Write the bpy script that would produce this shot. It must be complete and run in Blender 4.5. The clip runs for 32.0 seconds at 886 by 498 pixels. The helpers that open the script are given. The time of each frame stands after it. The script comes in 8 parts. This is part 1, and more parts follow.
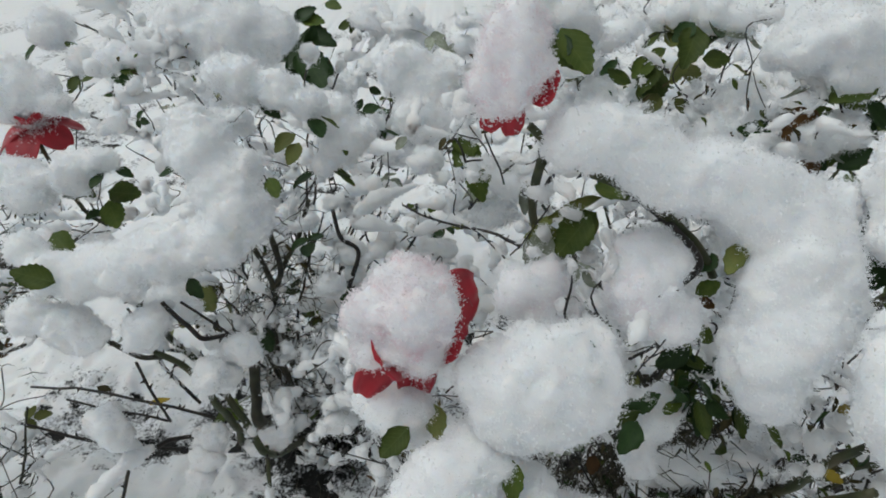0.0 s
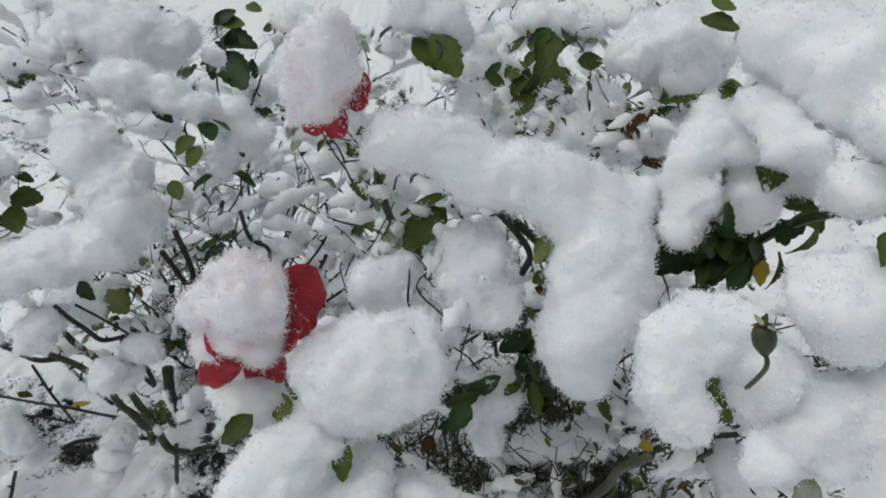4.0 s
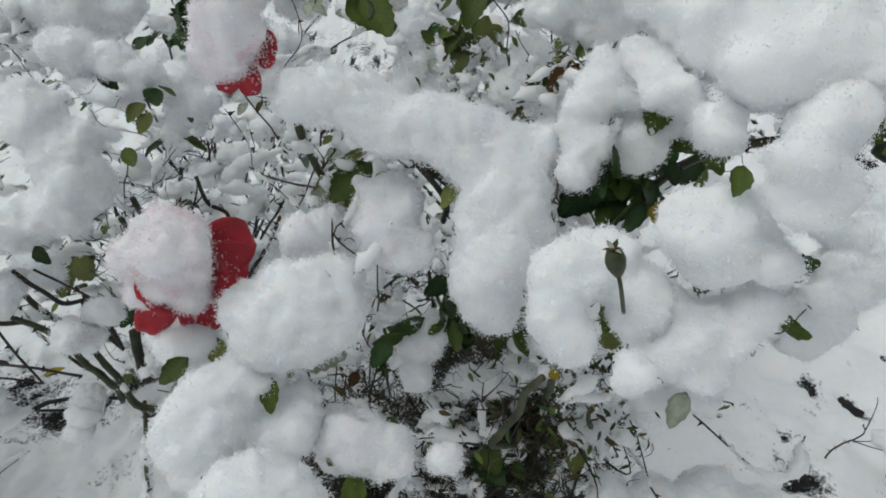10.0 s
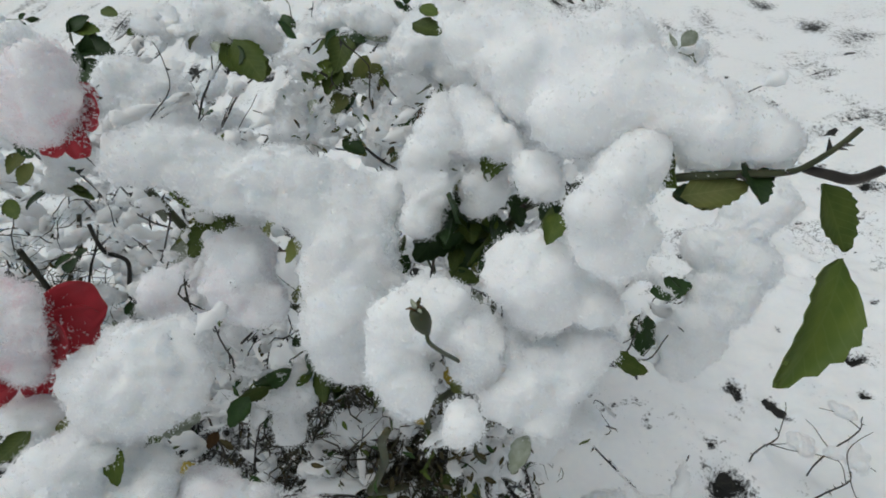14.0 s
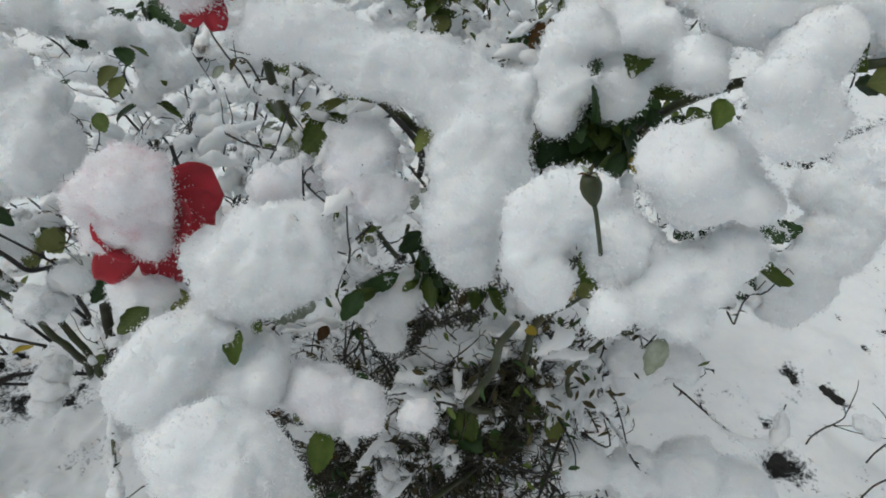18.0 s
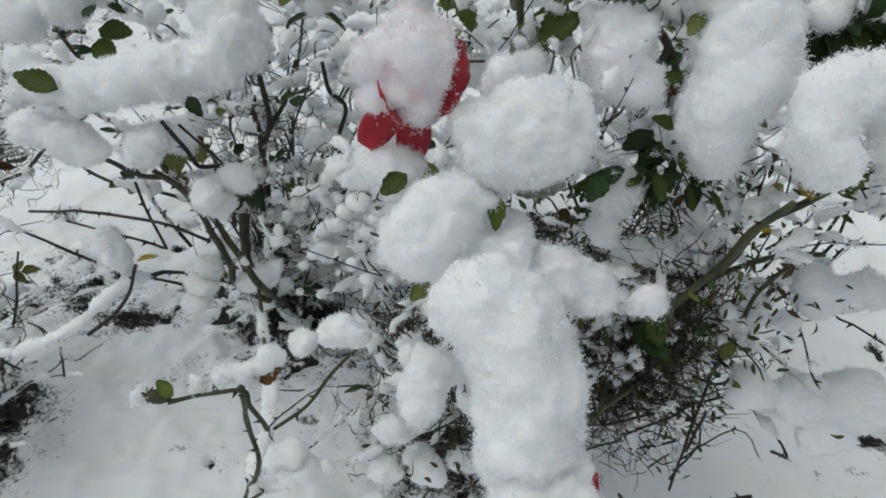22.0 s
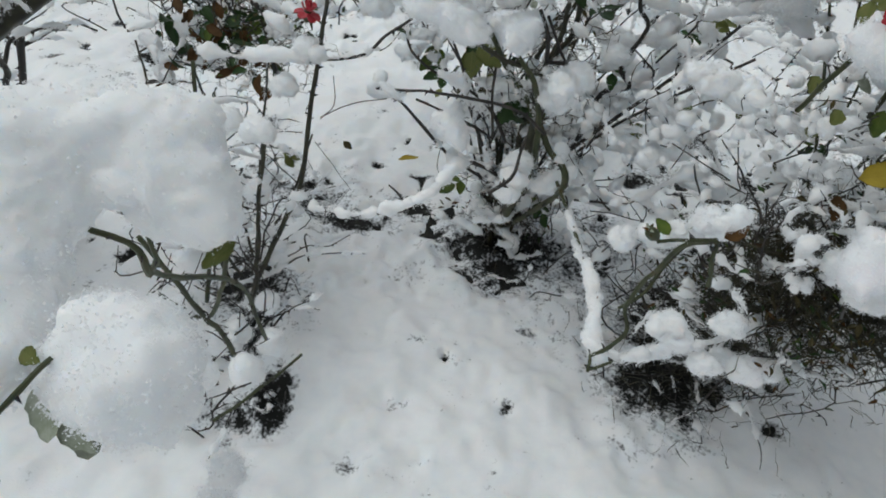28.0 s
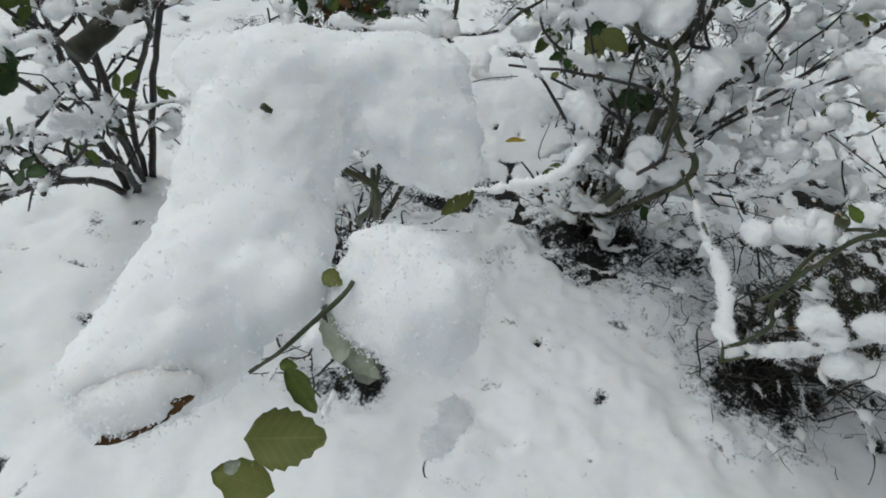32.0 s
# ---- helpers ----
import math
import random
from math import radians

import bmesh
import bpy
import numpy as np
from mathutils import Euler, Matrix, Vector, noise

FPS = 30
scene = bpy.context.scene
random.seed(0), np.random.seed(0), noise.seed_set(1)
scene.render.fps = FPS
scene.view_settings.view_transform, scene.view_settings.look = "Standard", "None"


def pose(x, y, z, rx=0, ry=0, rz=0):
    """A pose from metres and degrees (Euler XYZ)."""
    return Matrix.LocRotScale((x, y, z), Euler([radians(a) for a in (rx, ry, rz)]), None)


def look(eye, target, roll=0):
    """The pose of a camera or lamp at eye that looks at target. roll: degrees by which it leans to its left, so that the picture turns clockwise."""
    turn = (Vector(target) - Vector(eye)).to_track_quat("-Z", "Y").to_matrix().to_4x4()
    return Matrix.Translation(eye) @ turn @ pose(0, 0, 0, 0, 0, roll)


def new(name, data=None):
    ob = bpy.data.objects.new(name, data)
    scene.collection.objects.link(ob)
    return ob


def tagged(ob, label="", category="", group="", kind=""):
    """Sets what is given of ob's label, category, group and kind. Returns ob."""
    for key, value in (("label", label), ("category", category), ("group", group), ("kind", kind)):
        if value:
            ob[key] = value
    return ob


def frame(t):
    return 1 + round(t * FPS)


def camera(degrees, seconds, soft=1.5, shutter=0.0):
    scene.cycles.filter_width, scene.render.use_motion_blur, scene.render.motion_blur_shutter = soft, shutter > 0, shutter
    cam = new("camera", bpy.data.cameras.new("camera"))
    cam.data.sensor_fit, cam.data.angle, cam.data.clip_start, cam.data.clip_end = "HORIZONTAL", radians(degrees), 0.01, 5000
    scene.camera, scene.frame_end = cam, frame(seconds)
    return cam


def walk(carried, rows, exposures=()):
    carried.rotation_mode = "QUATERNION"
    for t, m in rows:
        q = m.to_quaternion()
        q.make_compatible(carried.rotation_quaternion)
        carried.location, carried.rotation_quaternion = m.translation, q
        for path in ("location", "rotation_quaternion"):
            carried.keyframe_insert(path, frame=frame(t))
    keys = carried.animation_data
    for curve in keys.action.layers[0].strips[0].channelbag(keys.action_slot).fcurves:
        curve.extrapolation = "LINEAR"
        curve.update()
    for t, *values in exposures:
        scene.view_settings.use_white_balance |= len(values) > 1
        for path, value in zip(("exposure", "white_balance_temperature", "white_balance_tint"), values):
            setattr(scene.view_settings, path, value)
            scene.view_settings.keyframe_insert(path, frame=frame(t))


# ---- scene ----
cam = camera(76.4, 32.0, soft=1.8)
PATH = [
    (0, (0.035, 0.023, 1.111), (0.019, 1.648, -0.054), -0.5),
    (0.5, (0.04, 0.024, 1.113), (0.035, 1.653, -0.047), -0.1),
    (1, (0.044, 0.022, 1.114), (0.049, 1.656, -0.04), 0.1),
    (1.5, (0.059, 0.023, 1.119), (0.066, 1.654, -0.039), -0.1),
    (2, (0.078, 0.021, 1.121), (0.094, 1.652, -0.035), -0.1),
    (2.5, (0.095, 0.014, 1.126), (0.134, 1.645, -0.031), 0.2),
    (3, (0.112, 0.011, 1.126), (0.168, 1.637, -0.036), 0.3),
    (3.5, (0.124, 0.004, 1.127), (0.198, 1.625, -0.041), 0.3),
    (5.5, (0.183, -0.025, 1.118), (0.257, 1.583, -0.069), -0.2),
    (6, (0.191, -0.036, 1.118), (0.255, 1.563, -0.082), -0.3),
    (6.5, (0.197, -0.046, 1.121), (0.254, 1.545, -0.09), -0.4),
    (7, (0.196, -0.047, 1.12), (0.253, 1.536, -0.101), -0.5),
    (7.5, (0.189, -0.048, 1.12), (0.252, 1.528, -0.109), -0.5),
    (8, (0.174, -0.049, 1.125), (0.249, 1.52, -0.113), -0.6),
    (8.5, (0.174, -0.047, 1.127), (0.257, 1.518, -0.115), -0.7),
    (9, (0.179, -0.047, 1.124), (0.268, 1.512, -0.127), -0.9),
    (9.5, (0.191, -0.047, 1.125), (0.286, 1.508, -0.13), -0.9),
    (10, (0.197, -0.042, 1.13), (0.301, 1.508, -0.13), -0.9),
    (10.5, (0.208, -0.036, 1.135), (0.324, 1.514, -0.124), -0.9),
    (11, (0.229, -0.03, 1.14), (0.357, 1.519, -0.119), -1.0),
    (11.5, (0.243, -0.026, 1.142), (0.387, 1.525, -0.113), -1.0),
    (12, (0.262, -0.025, 1.144), (0.426, 1.528, -0.106), -1.1),
    (12.5, (0.277, -0.028, 1.145), (0.462, 1.526, -0.101), -1.2),
    (13, (0.29, -0.031, 1.146), (0.5, 1.525, -0.092), -1.3),
    (13.5, (0.294, -0.034, 1.15), (0.52, 1.527, -0.079), -1.4),
    (15.5, (0.255, -0.04, 1.132), (0.497, 1.549, -0.058), -0.4),
    (16, (0.242, -0.044, 1.123), (0.466, 1.542, -0.074), -0.2),
    (16.5, (0.232, -0.048, 1.114), (0.438, 1.53, -0.097), 0.0),
    (17, (0.228, -0.05, 1.105), (0.413, 1.518, -0.123), 0.2),
    (17.5, (0.219, -0.052, 1.097), (0.386, 1.507, -0.145), 0.4),
    (18, (0.207, -0.057, 1.087), (0.353, 1.493, -0.168), 0.7),
    (18.5, (0.194, -0.066, 1.078), (0.321, 1.479, -0.186), 1.0),
    (19, (0.182, -0.072, 1.072), (0.287, 1.468, -0.2), 1.4),
    (19.5, (0.159, -0.076, 1.062), (0.254, 1.464, -0.21), 2.1),
    (20, (0.127, -0.074, 1.051), (0.21, 1.455, -0.235), 2.5),
    (20.5, (0.092, -0.077, 1.046), (0.188, 1.444, -0.249), 3.4),
    (21, (0.067, -0.08, 1.039), (0.157, 1.433, -0.266), 3.4),
    (21.5, (0.04, -0.095, 1.034), (0.143, 1.425, -0.262), 4.0),
    (22, (0.017, -0.111, 1.026), (0.11, 1.402, -0.278), 3.8),
    (22.5, (-0.006, -0.127, 1.021), (0.089, 1.387, -0.282), 3.9),
    (23, (-0.035, -0.143, 1.011), (0.055, 1.371, -0.293), 4.0),
    (23.5, (-0.063, -0.152, 1.006), (0.028, 1.354, -0.307), 4.0),
    (24, (-0.103, -0.16, 0.999), (-0.007, 1.335, -0.325), 4.4),
    (24.5, (-0.136, -0.166, 0.996), (-0.043, 1.318, -0.342), 4.8),
    (25, (-0.17, -0.175, 0.989), (-0.082, 1.298, -0.36), 5.4),
    (25.5, (-0.201, -0.188, 0.981), (-0.126, 1.278, -0.377), 5.7),
    (27.5, (-0.329, -0.227, 0.953), (-0.352, 1.227, -0.421), 7.2),
    (28, (-0.36, -0.237, 0.947), (-0.418, 1.208, -0.434), 7.2),
    (29, (-0.395, -0.258, 0.944), (-0.521, 1.180, -0.440), 6.9),
    (30, (-0.435, -0.262, 0.931), (-0.583, 1.156, -0.472), 7.8),
    (31, (-0.458, -0.269, 0.924), (-0.636, 1.140, -0.485), 7.6),
    (32, (-0.474, -0.274, 0.919), (-0.664, 1.131, -0.492), 7.5),
]
EXPOSURE = [(0.0, -0.61, 6260, 4), (20.0, -0.62, 6260, 4), (24.0, -0.57, 6180, 4), (32.0, -0.62, 6200, 4)]
walk(cam, [(t, look(eye, target, roll)) for t, eye, target, roll in PATH], EXPOSURE)
SKY, SUN = 0.122, 0.95

# ---------------- sky and light: a bright overcast winter day ----------------
world = bpy.data.worlds.new("overcast_sky")
scene.world = world
world.use_nodes = True
wn, wl = world.node_tree.nodes, world.node_tree.links
sky = wn.new("ShaderNodeTexSky")
sky.sky_type = "NISHITA"
sky.sun_disc = False
sky.sun_elevation = radians(60)
sky.sun_rotation = radians(-86)
sky.dust_density = 3.0
pale = wn.new("ShaderNodeHueSaturation")
pale.inputs["Saturation"].default_value = 0.14
wl.new(sky.outputs[0], pale.inputs["Color"])
# an overcast sky is about three times as bright overhead as at the horizon
wco = wn.new("ShaderNodeTexCoord")
wsep = wn.new("ShaderNodeSeparateXYZ")
wl.new(wco.outputs["Generated"], wsep.inputs[0])
wmap = wn.new("ShaderNodeMapRange")
wmap.inputs["To Min"].default_value = 0.6
wmap.inputs["To Max"].default_value = 1.35
wl.new(wsep.outputs["Z"], wmap.inputs["Value"])
wmul = wn.new("ShaderNodeVectorMath")
wmul.operation = "SCALE"
wl.new(pale.outputs[0], wmul.inputs[0])
wl.new(wmap.outputs[0], wmul.inputs["Scale"])
wl.new(wmul.outputs[0], wn["Background"].inputs["Color"])
wn["Background"].inputs["Strength"].default_value = SKY

sun = new("sun", bpy.data.lights.new("sun", "SUN"))
sun.data.energy = SUN
sun.data.angle = radians(60)
sun.data.color = (1.0, 0.97, 0.94)
sun.matrix_world = look((-2.0, 0.4, 6), (0, 0.5, 0))


# ---------------- materials ----------------
def material(name, build):
    m = bpy.data.materials.new(name)
    m.use_nodes = True
    nt = m.node_tree
    build(nt, nt.nodes, nt.links, nt.nodes["Principled BSDF"])
    return m


def ramp(n, l, src, stops):
    r = n.new("ShaderNodeValToRGB")
    while len(r.color_ramp.elements) < len(stops):
        r.color_ramp.elements.new(0.5)
    for e, (p, c) in zip(r.color_ramp.elements, stops):
        e.position, e.color = p, (*c, 1)
    l.new(src, r.inputs[0])
    return r.outputs[0]


def tex(n, l, kind, scale, detail=4.0, space="Object"):
    co = n.new("ShaderNodeTexCoord")
    t = n.new(kind)
    t.inputs["Scale"].default_value = scale
    if "Detail" in t.inputs:
        t.inputs["Detail"].default_value = detail
    l.new(co.outputs[space], t.inputs["Vector"])
    return t


def bump(n, l, p, srcs):
    last = None
    for src, strength, dist in srcs:
        b = n.new("ShaderNodeBump")
        b.inputs["Strength"].default_value = strength
        b.inputs["Distance"].default_value = dist
        l.new(src, b.inputs["Height"])
        if last:
            l.new(last, b.inputs["Normal"])
        last = b.outputs[0]
    l.new(last, p.inputs["Normal"])


def snow_nodes(nt, n, l, p):
    a = tex(n, l, "ShaderNodeTexNoise", 420, 3)
    b = tex(n, l, "ShaderNodeTexNoise", 60, 4)
    c = ramp(n, l, b.outputs["Fac"], [(0.3, (0.895, 0.91, 0.935)), (0.7, (0.93, 0.94, 0.95))])
    l.new(c, p.inputs["Base Color"])
    p.inputs["Roughness"].default_value = 0.75
    p.inputs["Specular IOR Level"].default_value = 0.25
    p.inputs["Subsurface Weight"].default_value = 1.0
    p.inputs["Subsurface Radius"].default_value = (0.017, 0.019, 0.021)
    p.inputs["Subsurface Scale"].default_value = 1.0
    bump(n, l, p, [(a.outputs["Fac"], 0.3, 0.0016), (b.outputs["Fac"], 0.12, 0.003)])


def crystal_nodes(c0, c1):
    def f(nt, n, l, p):
        a = tex(n, l, "ShaderNodeTexNoise", 60, 4)
        c = ramp(n, l, a.outputs["Fac"], [(0.38, c0), (0.62, c1)])
        d, t, m = n.new("ShaderNodeBsdfDiffuse"), n.new("ShaderNodeBsdfTranslucent"), n.new("ShaderNodeMixShader")
        l.new(c, d.inputs["Color"])
        l.new(c, t.inputs["Color"])
        l.new(d.outputs[0], m.inputs[1])
        l.new(t.outputs[0], m.inputs[2])
        m.inputs["Fac"].default_value = 0.5
        l.new(m.outputs[0], n["Material Output"].inputs["Surface"])
    return f


def cover_nodes(nt, n, l, p):
    """Ground snow, so thin in places that the dark soil shows through in fine specks; pits and dents get the same dark
    colour.
    """
    snow_nodes(nt, n, l, p)
    white = p.inputs["Base Color"].links[0].from_socket
    thin = n.new("ShaderNodeAttribute")
    thin.attribute_name = "thin"
    f1 = tex(n, l, "ShaderNodeTexNoise", 42, 8)
    f2 = tex(n, l, "ShaderNodeTexNoise", 150, 6)
    f1.inputs["Roughness"].default_value = 0.65
    add = n.new("ShaderNodeMath"); add.operation = "MULTIPLY_ADD"
    l.new(f2.outputs["Fac"], add.inputs[0]); add.inputs[1].default_value = 0.7
    l.new(f1.outputs["Fac"], add.inputs[2])
    both = n.new("ShaderNodeMath"); both.operation = "MULTIPLY_ADD"
    l.new(thin.outputs["Fac"], both.inputs[0]); both.inputs[1].default_value = 0.62
    l.new(add.outputs[0], both.inputs[2])
    r = n.new("ShaderNodeMapRange")
    r.interpolation_type = "SMOOTHSTEP"
    l.new(both.outputs[0], r.inputs["Value"])
    r.inputs["From Min"].default_value = 1.18
    r.inputs["From Max"].default_value = 1.52
    mix = n.new("ShaderNodeMix"); mix.data_type = "RGBA"
    l.new(r.outputs[0], mix.inputs["Factor"])
    l.new(white, mix.inputs["A"])
    mix.inputs["B"].default_value = (0.010, 0.010, 0.009, 1)
    l.new(mix.outputs["Result"], p.inputs["Base Color"])
    inv = n.new("ShaderNodeMath"); inv.operation = "MULTIPLY_ADD"
    l.new(r.outputs[0], inv.inputs[0]); inv.inputs[1].default_value = -0.8; inv.inputs[2].default_value = 0.8
    l.new(inv.outputs[0], p.inputs["Subsurface Weight"])


def pink_nodes(nt, n, l, p):
    snow_nodes(nt, n, l, p)
    b = tex(n, l, "ShaderNodeTexNoise", 55, 4)
    # Red light coming through from the petals is put into the base colour.
    c = ramp(n, l, b.outputs["Fac"], [(0.44, (0.91, 0.90, 0.92)), (0.57, (0.90, 0.855, 0.875)), (0.70, (0.86, 0.68, 0.71))])
    l.new(c, p.inputs["Base Color"])


def blush_nodes(nt, n, l, p):
    snow_nodes(nt, n, l, p)
    b = tex(n, l, "ShaderNodeTexNoise", 40, 4)
    # Faint pink mottling by noise in the base colour.
    c = ramp(n, l, b.outputs["Fac"], [(0.38, (0.91, 0.91, 0.93)), (0.62, (0.90, 0.86, 0.885))])
    l.new(c, p.inputs["Base Color"])


def cane_nodes(c0, c1, c2):
    def f(nt, n, l, p):
        a = tex(n, l, "ShaderNodeTexNoise", 45, 5)
        b = tex(n, l, "ShaderNodeTexNoise", 400, 3)
        c = ramp(n, l, a.outputs["Fac"], [(0.3, c0), (0.52, c1), (0.72, c2)])
        l.new(c, p.inputs["Base Color"])
        p.inputs["Roughness"].default_value = 0.55
        bump(n, l, p, [(a.outputs["Fac"], 0.4, 0.002), (b.outputs["Fac"], 0.3, 0.0006)])
    return f


def leaf_nodes(c0, c1, vein, gloss=0.42):
    def f(nt, n, l, p):
        a = tex(n, l, "ShaderNodeTexNoise", 3.0, 4)
        info = n.new("ShaderNodeObjectInfo")
        mixed = ramp(n, l, a.outputs["Fac"], [(0.3, c0), (0.7, c1)])
        hs = n.new("ShaderNodeHueSaturation")
        mr = n.new("ShaderNodeMapRange")
        mr.inputs["To Min"].default_value = 0.65
        mr.inputs["To Max"].default_value = 1.35
        l.new(info.outputs["Random"], mr.inputs["Value"])
        l.new(mr.outputs[0], hs.inputs["Value"])
        l.new(mixed, hs.inputs["Color"])
        # side veins run obliquely from the midrib
        co = n.new("ShaderNodeTexCoord")
        sep = n.new("ShaderNodeSeparateXYZ")
        l.new(co.outputs["Object"], sep.inputs[0])
        ab = n.new("ShaderNodeMath"); ab.operation = "ABSOLUTE"
        l.new(sep.outputs["X"], ab.inputs[0])
        mul = n.new("ShaderNodeMath"); mul.operation = "MULTIPLY_ADD"
        l.new(ab.outputs[0], mul.inputs[0]); mul.inputs[1].default_value = -0.9
        l.new(sep.outputs["Y"], mul.inputs[2])
        fr = n.new("ShaderNodeMath"); fr.operation = "PINGPONG"
        l.new(mul.outputs[0], fr.inputs[0]); fr.inputs[1].default_value = 0.06
        lt = n.new("ShaderNodeMath"); lt.operation = "LESS_THAN"
        l.new(fr.outputs[0], lt.inputs[0]); lt.inputs[1].default_value = 0.007
        mid = n.new("ShaderNodeMath"); mid.operation = "LESS_THAN"
        l.new(ab.outputs[0], mid.inputs[0]); mid.inputs[1].default_value = 0.012
        mx = n.new("ShaderNodeMath"); mx.operation = "MAXIMUM"
        l.new(lt.outputs[0], mx.inputs[0]); l.new(mid.outputs[0], mx.inputs[1])
        half = n.new("ShaderNodeMath"); half.operation = "MULTIPLY"
        l.new(mx.outputs[0], half.inputs[0]); half.inputs[1].default_value = 0.22
        mix = n.new("ShaderNodeMix"); mix.data_type = "RGBA"
        l.new(half.outputs[0], mix.inputs["Factor"])
        l.new(hs.outputs[0], mix.inputs["A"])
        mix.inputs["B"].default_value = (*vein, 1)
        l.new(mix.outputs["Result"], p.inputs["Base Color"])
        p.inputs["Roughness"].default_value = gloss + 0.12
        p.inputs["Specular IOR Level"].default_value = 0.22
        bump(n, l, p, [(fr.outputs[0], 0.12, 0.004)])
    return f


def petal_nodes(nt, n, l, p):
    a = tex(n, l, "ShaderNodeTexNoise", 30, 4)
    b = tex(n, l, "ShaderNodeTexNoise", 250, 3)
    c = ramp(n, l, a.outputs["Fac"], [(0.3, (0.30, 0.008, 0.018)), (0.55, (0.48, 0.014, 0.03)), (0.75, (0.56, 0.03, 0.05))])
    l.new(c, p.inputs["Base Color"])
    p.inputs["Roughness"].default_value = 0.5
    p.inputs["Sheen Weight"].default_value = 0.2
    bump(n, l, p, [(b.outputs["Fac"], 0.2, 0.0008)])


def soil_nodes(nt, n, l, p):
    a = tex(n, l, "ShaderNodeTexNoise", 90, 6)
    b = tex(n, l, "ShaderNodeTexNoise", 12, 4)
    c = ramp(n, l, a.outputs["Fac"], [(0.3, (0.003, 0.003, 0.003)), (0.55, (0.009, 0.009, 0.007)), (0.75, (0.028, 0.026, 0.018))])
    l.new(c, p.inputs["Base Color"])
    p.inputs["Roughness"].default_value = 0.8
    bump(n, l, p, [(a.outputs["Fac"], 0.8, 0.01), (b.outputs["Fac"], 0.5, 0.02)])


SNOW = material("fresh_snow", snow_nodes)
CRYSTAL = material("loose_snow", crystal_nodes((0.93, 0.94, 0.95), (0.96, 0.965, 0.97)))
# The same petal red, painted onto the loose flakes of the rose caps.
PINKCRYSTAL = material("loose_pink_tinted_snow", crystal_nodes((0.95, 0.945, 0.955), (0.93, 0.86, 0.88)))
BLUSH = material("faintly_pink_snow", blush_nodes)
PINK = material("snow_with_petal_show_through", pink_nodes)
CANE = material("green_cane", cane_nodes((0.018, 0.022, 0.008), (0.045, 0.055, 0.018), (0.075, 0.065, 0.032)))
WOOD = material("dark_cane", cane_nodes((0.008, 0.007, 0.006), (0.022, 0.018, 0.015), (0.05, 0.04, 0.03)))
BARK = material("old_bark", cane_nodes((0.010, 0.010, 0.006), (0.03, 0.028, 0.014), (0.06, 0.06, 0.03)))
LEAF = material("green_leaf", leaf_nodes((0.050, 0.085, 0.014), (0.100, 0.130, 0.022), (0.14, 0.18, 0.06)))
DARKLEAF = material("dark_leaf", leaf_nodes((0.018, 0.042, 0.012), (0.035, 0.070, 0.018), (0.06, 0.10, 0.03), 0.32))
PALELEAF = material("olive_leaf", leaf_nodes((0.11, 0.14, 0.035), (0.17, 0.17, 0.05), (0.22, 0.23, 0.09)))
YELLOW = material("yellow_leaf", leaf_nodes((0.34, 0.25, 0.03), (0.44, 0.33, 0.04), (0.3, 0.2, 0.04)))
BROWN = material("brown_leaf", leaf_nodes((0.06, 0.032, 0.012), (0.13, 0.065, 0.02), (0.06, 0.035, 0.02), 0.6))
FROSTED = material("frosted_leaf", leaf_nodes((0.22, 0.25, 0.17), (0.42, 0.44, 0.38), (0.3, 0.32, 0.22), 0.7))
WITHERED = material("withered_leaf", leaf_nodes((0.05, 0.045, 0.02), (0.10, 0.08, 0.035), (0.06, 0.05, 0.03), 0.7))
DRY = material("dry_stalk", cane_nodes((0.012, 0.012, 0.006), (0.035, 0.032, 0.014), (0.075, 0.060, 0.028)))
PETAL = material("red_petal", petal_nodes)
SOIL = material("wet_soil", soil_nodes)
COVER = material("thin_ground_snow", cover_nodes)


# ---------------- geometry helpers ----------------
def lattice(ix, iy, iz, seed):
    n = (ix * 374761393 + iy * 668265263 + iz * 2147483647 + seed * 974711).astype(np.int64)
    n = (n ^ (n >> 13)) * 1274126177
    n = n & 0x7FFFFFFF
    n = (n ^ (n >> 16)) & 0xFFFFF
    return n / float(0xFFFFF) * 2 - 1


def vnoise(p, scale, seed=0):
    """Smooth value noise, -1 to 1, at points p with features of that size in metres."""
    q = p / scale
    i = np.floor(q).astype(np.int64)
    f = q - i
    f = f * f * (3 - 2 * f)
    out = 0
    for dx in (0, 1):
        wx = f[:, 0] if dx else 1 - f[:, 0]
        for dy in (0, 1):
            wy = f[:, 1] if dy else 1 - f[:, 1]
            for dz in (0, 1):
                wz = f[:, 2] if dz else 1 - f[:, 2]
                out = out + wx * wy * wz * lattice(i[:, 0] + dx, i[:, 1] + dy, i[:, 2] + dz, seed)
    return out


def mesh_of(name, verts, faces, mat, smooth=True):
    me = bpy.data.meshes.new(name)
    verts = np.asarray(verts, dtype=np.float64)
    if isinstance(faces, np.ndarray):
        k = faces.shape[1]
        me.vertices.add(len(verts))
        me.vertices.foreach_set("co", verts.ravel())
        me.loops.add(faces.size)
        me.loops.foreach_set("vertex_index", faces.ravel().astype(np.int32))
        me.polygons.add(len(faces))
        me.polygons.foreach_set("loop_start", np.arange(0, faces.size, k, dtype=np.int32))
        me.update(calc_edges=True)
    else:
        me.from_pydata([tuple(v) for v in verts], [], faces)
    me.polygons.foreach_set("use_smooth", np.full(len(me.polygons), smooth))
    me.materials.append(mat)
    me.update()
    return me


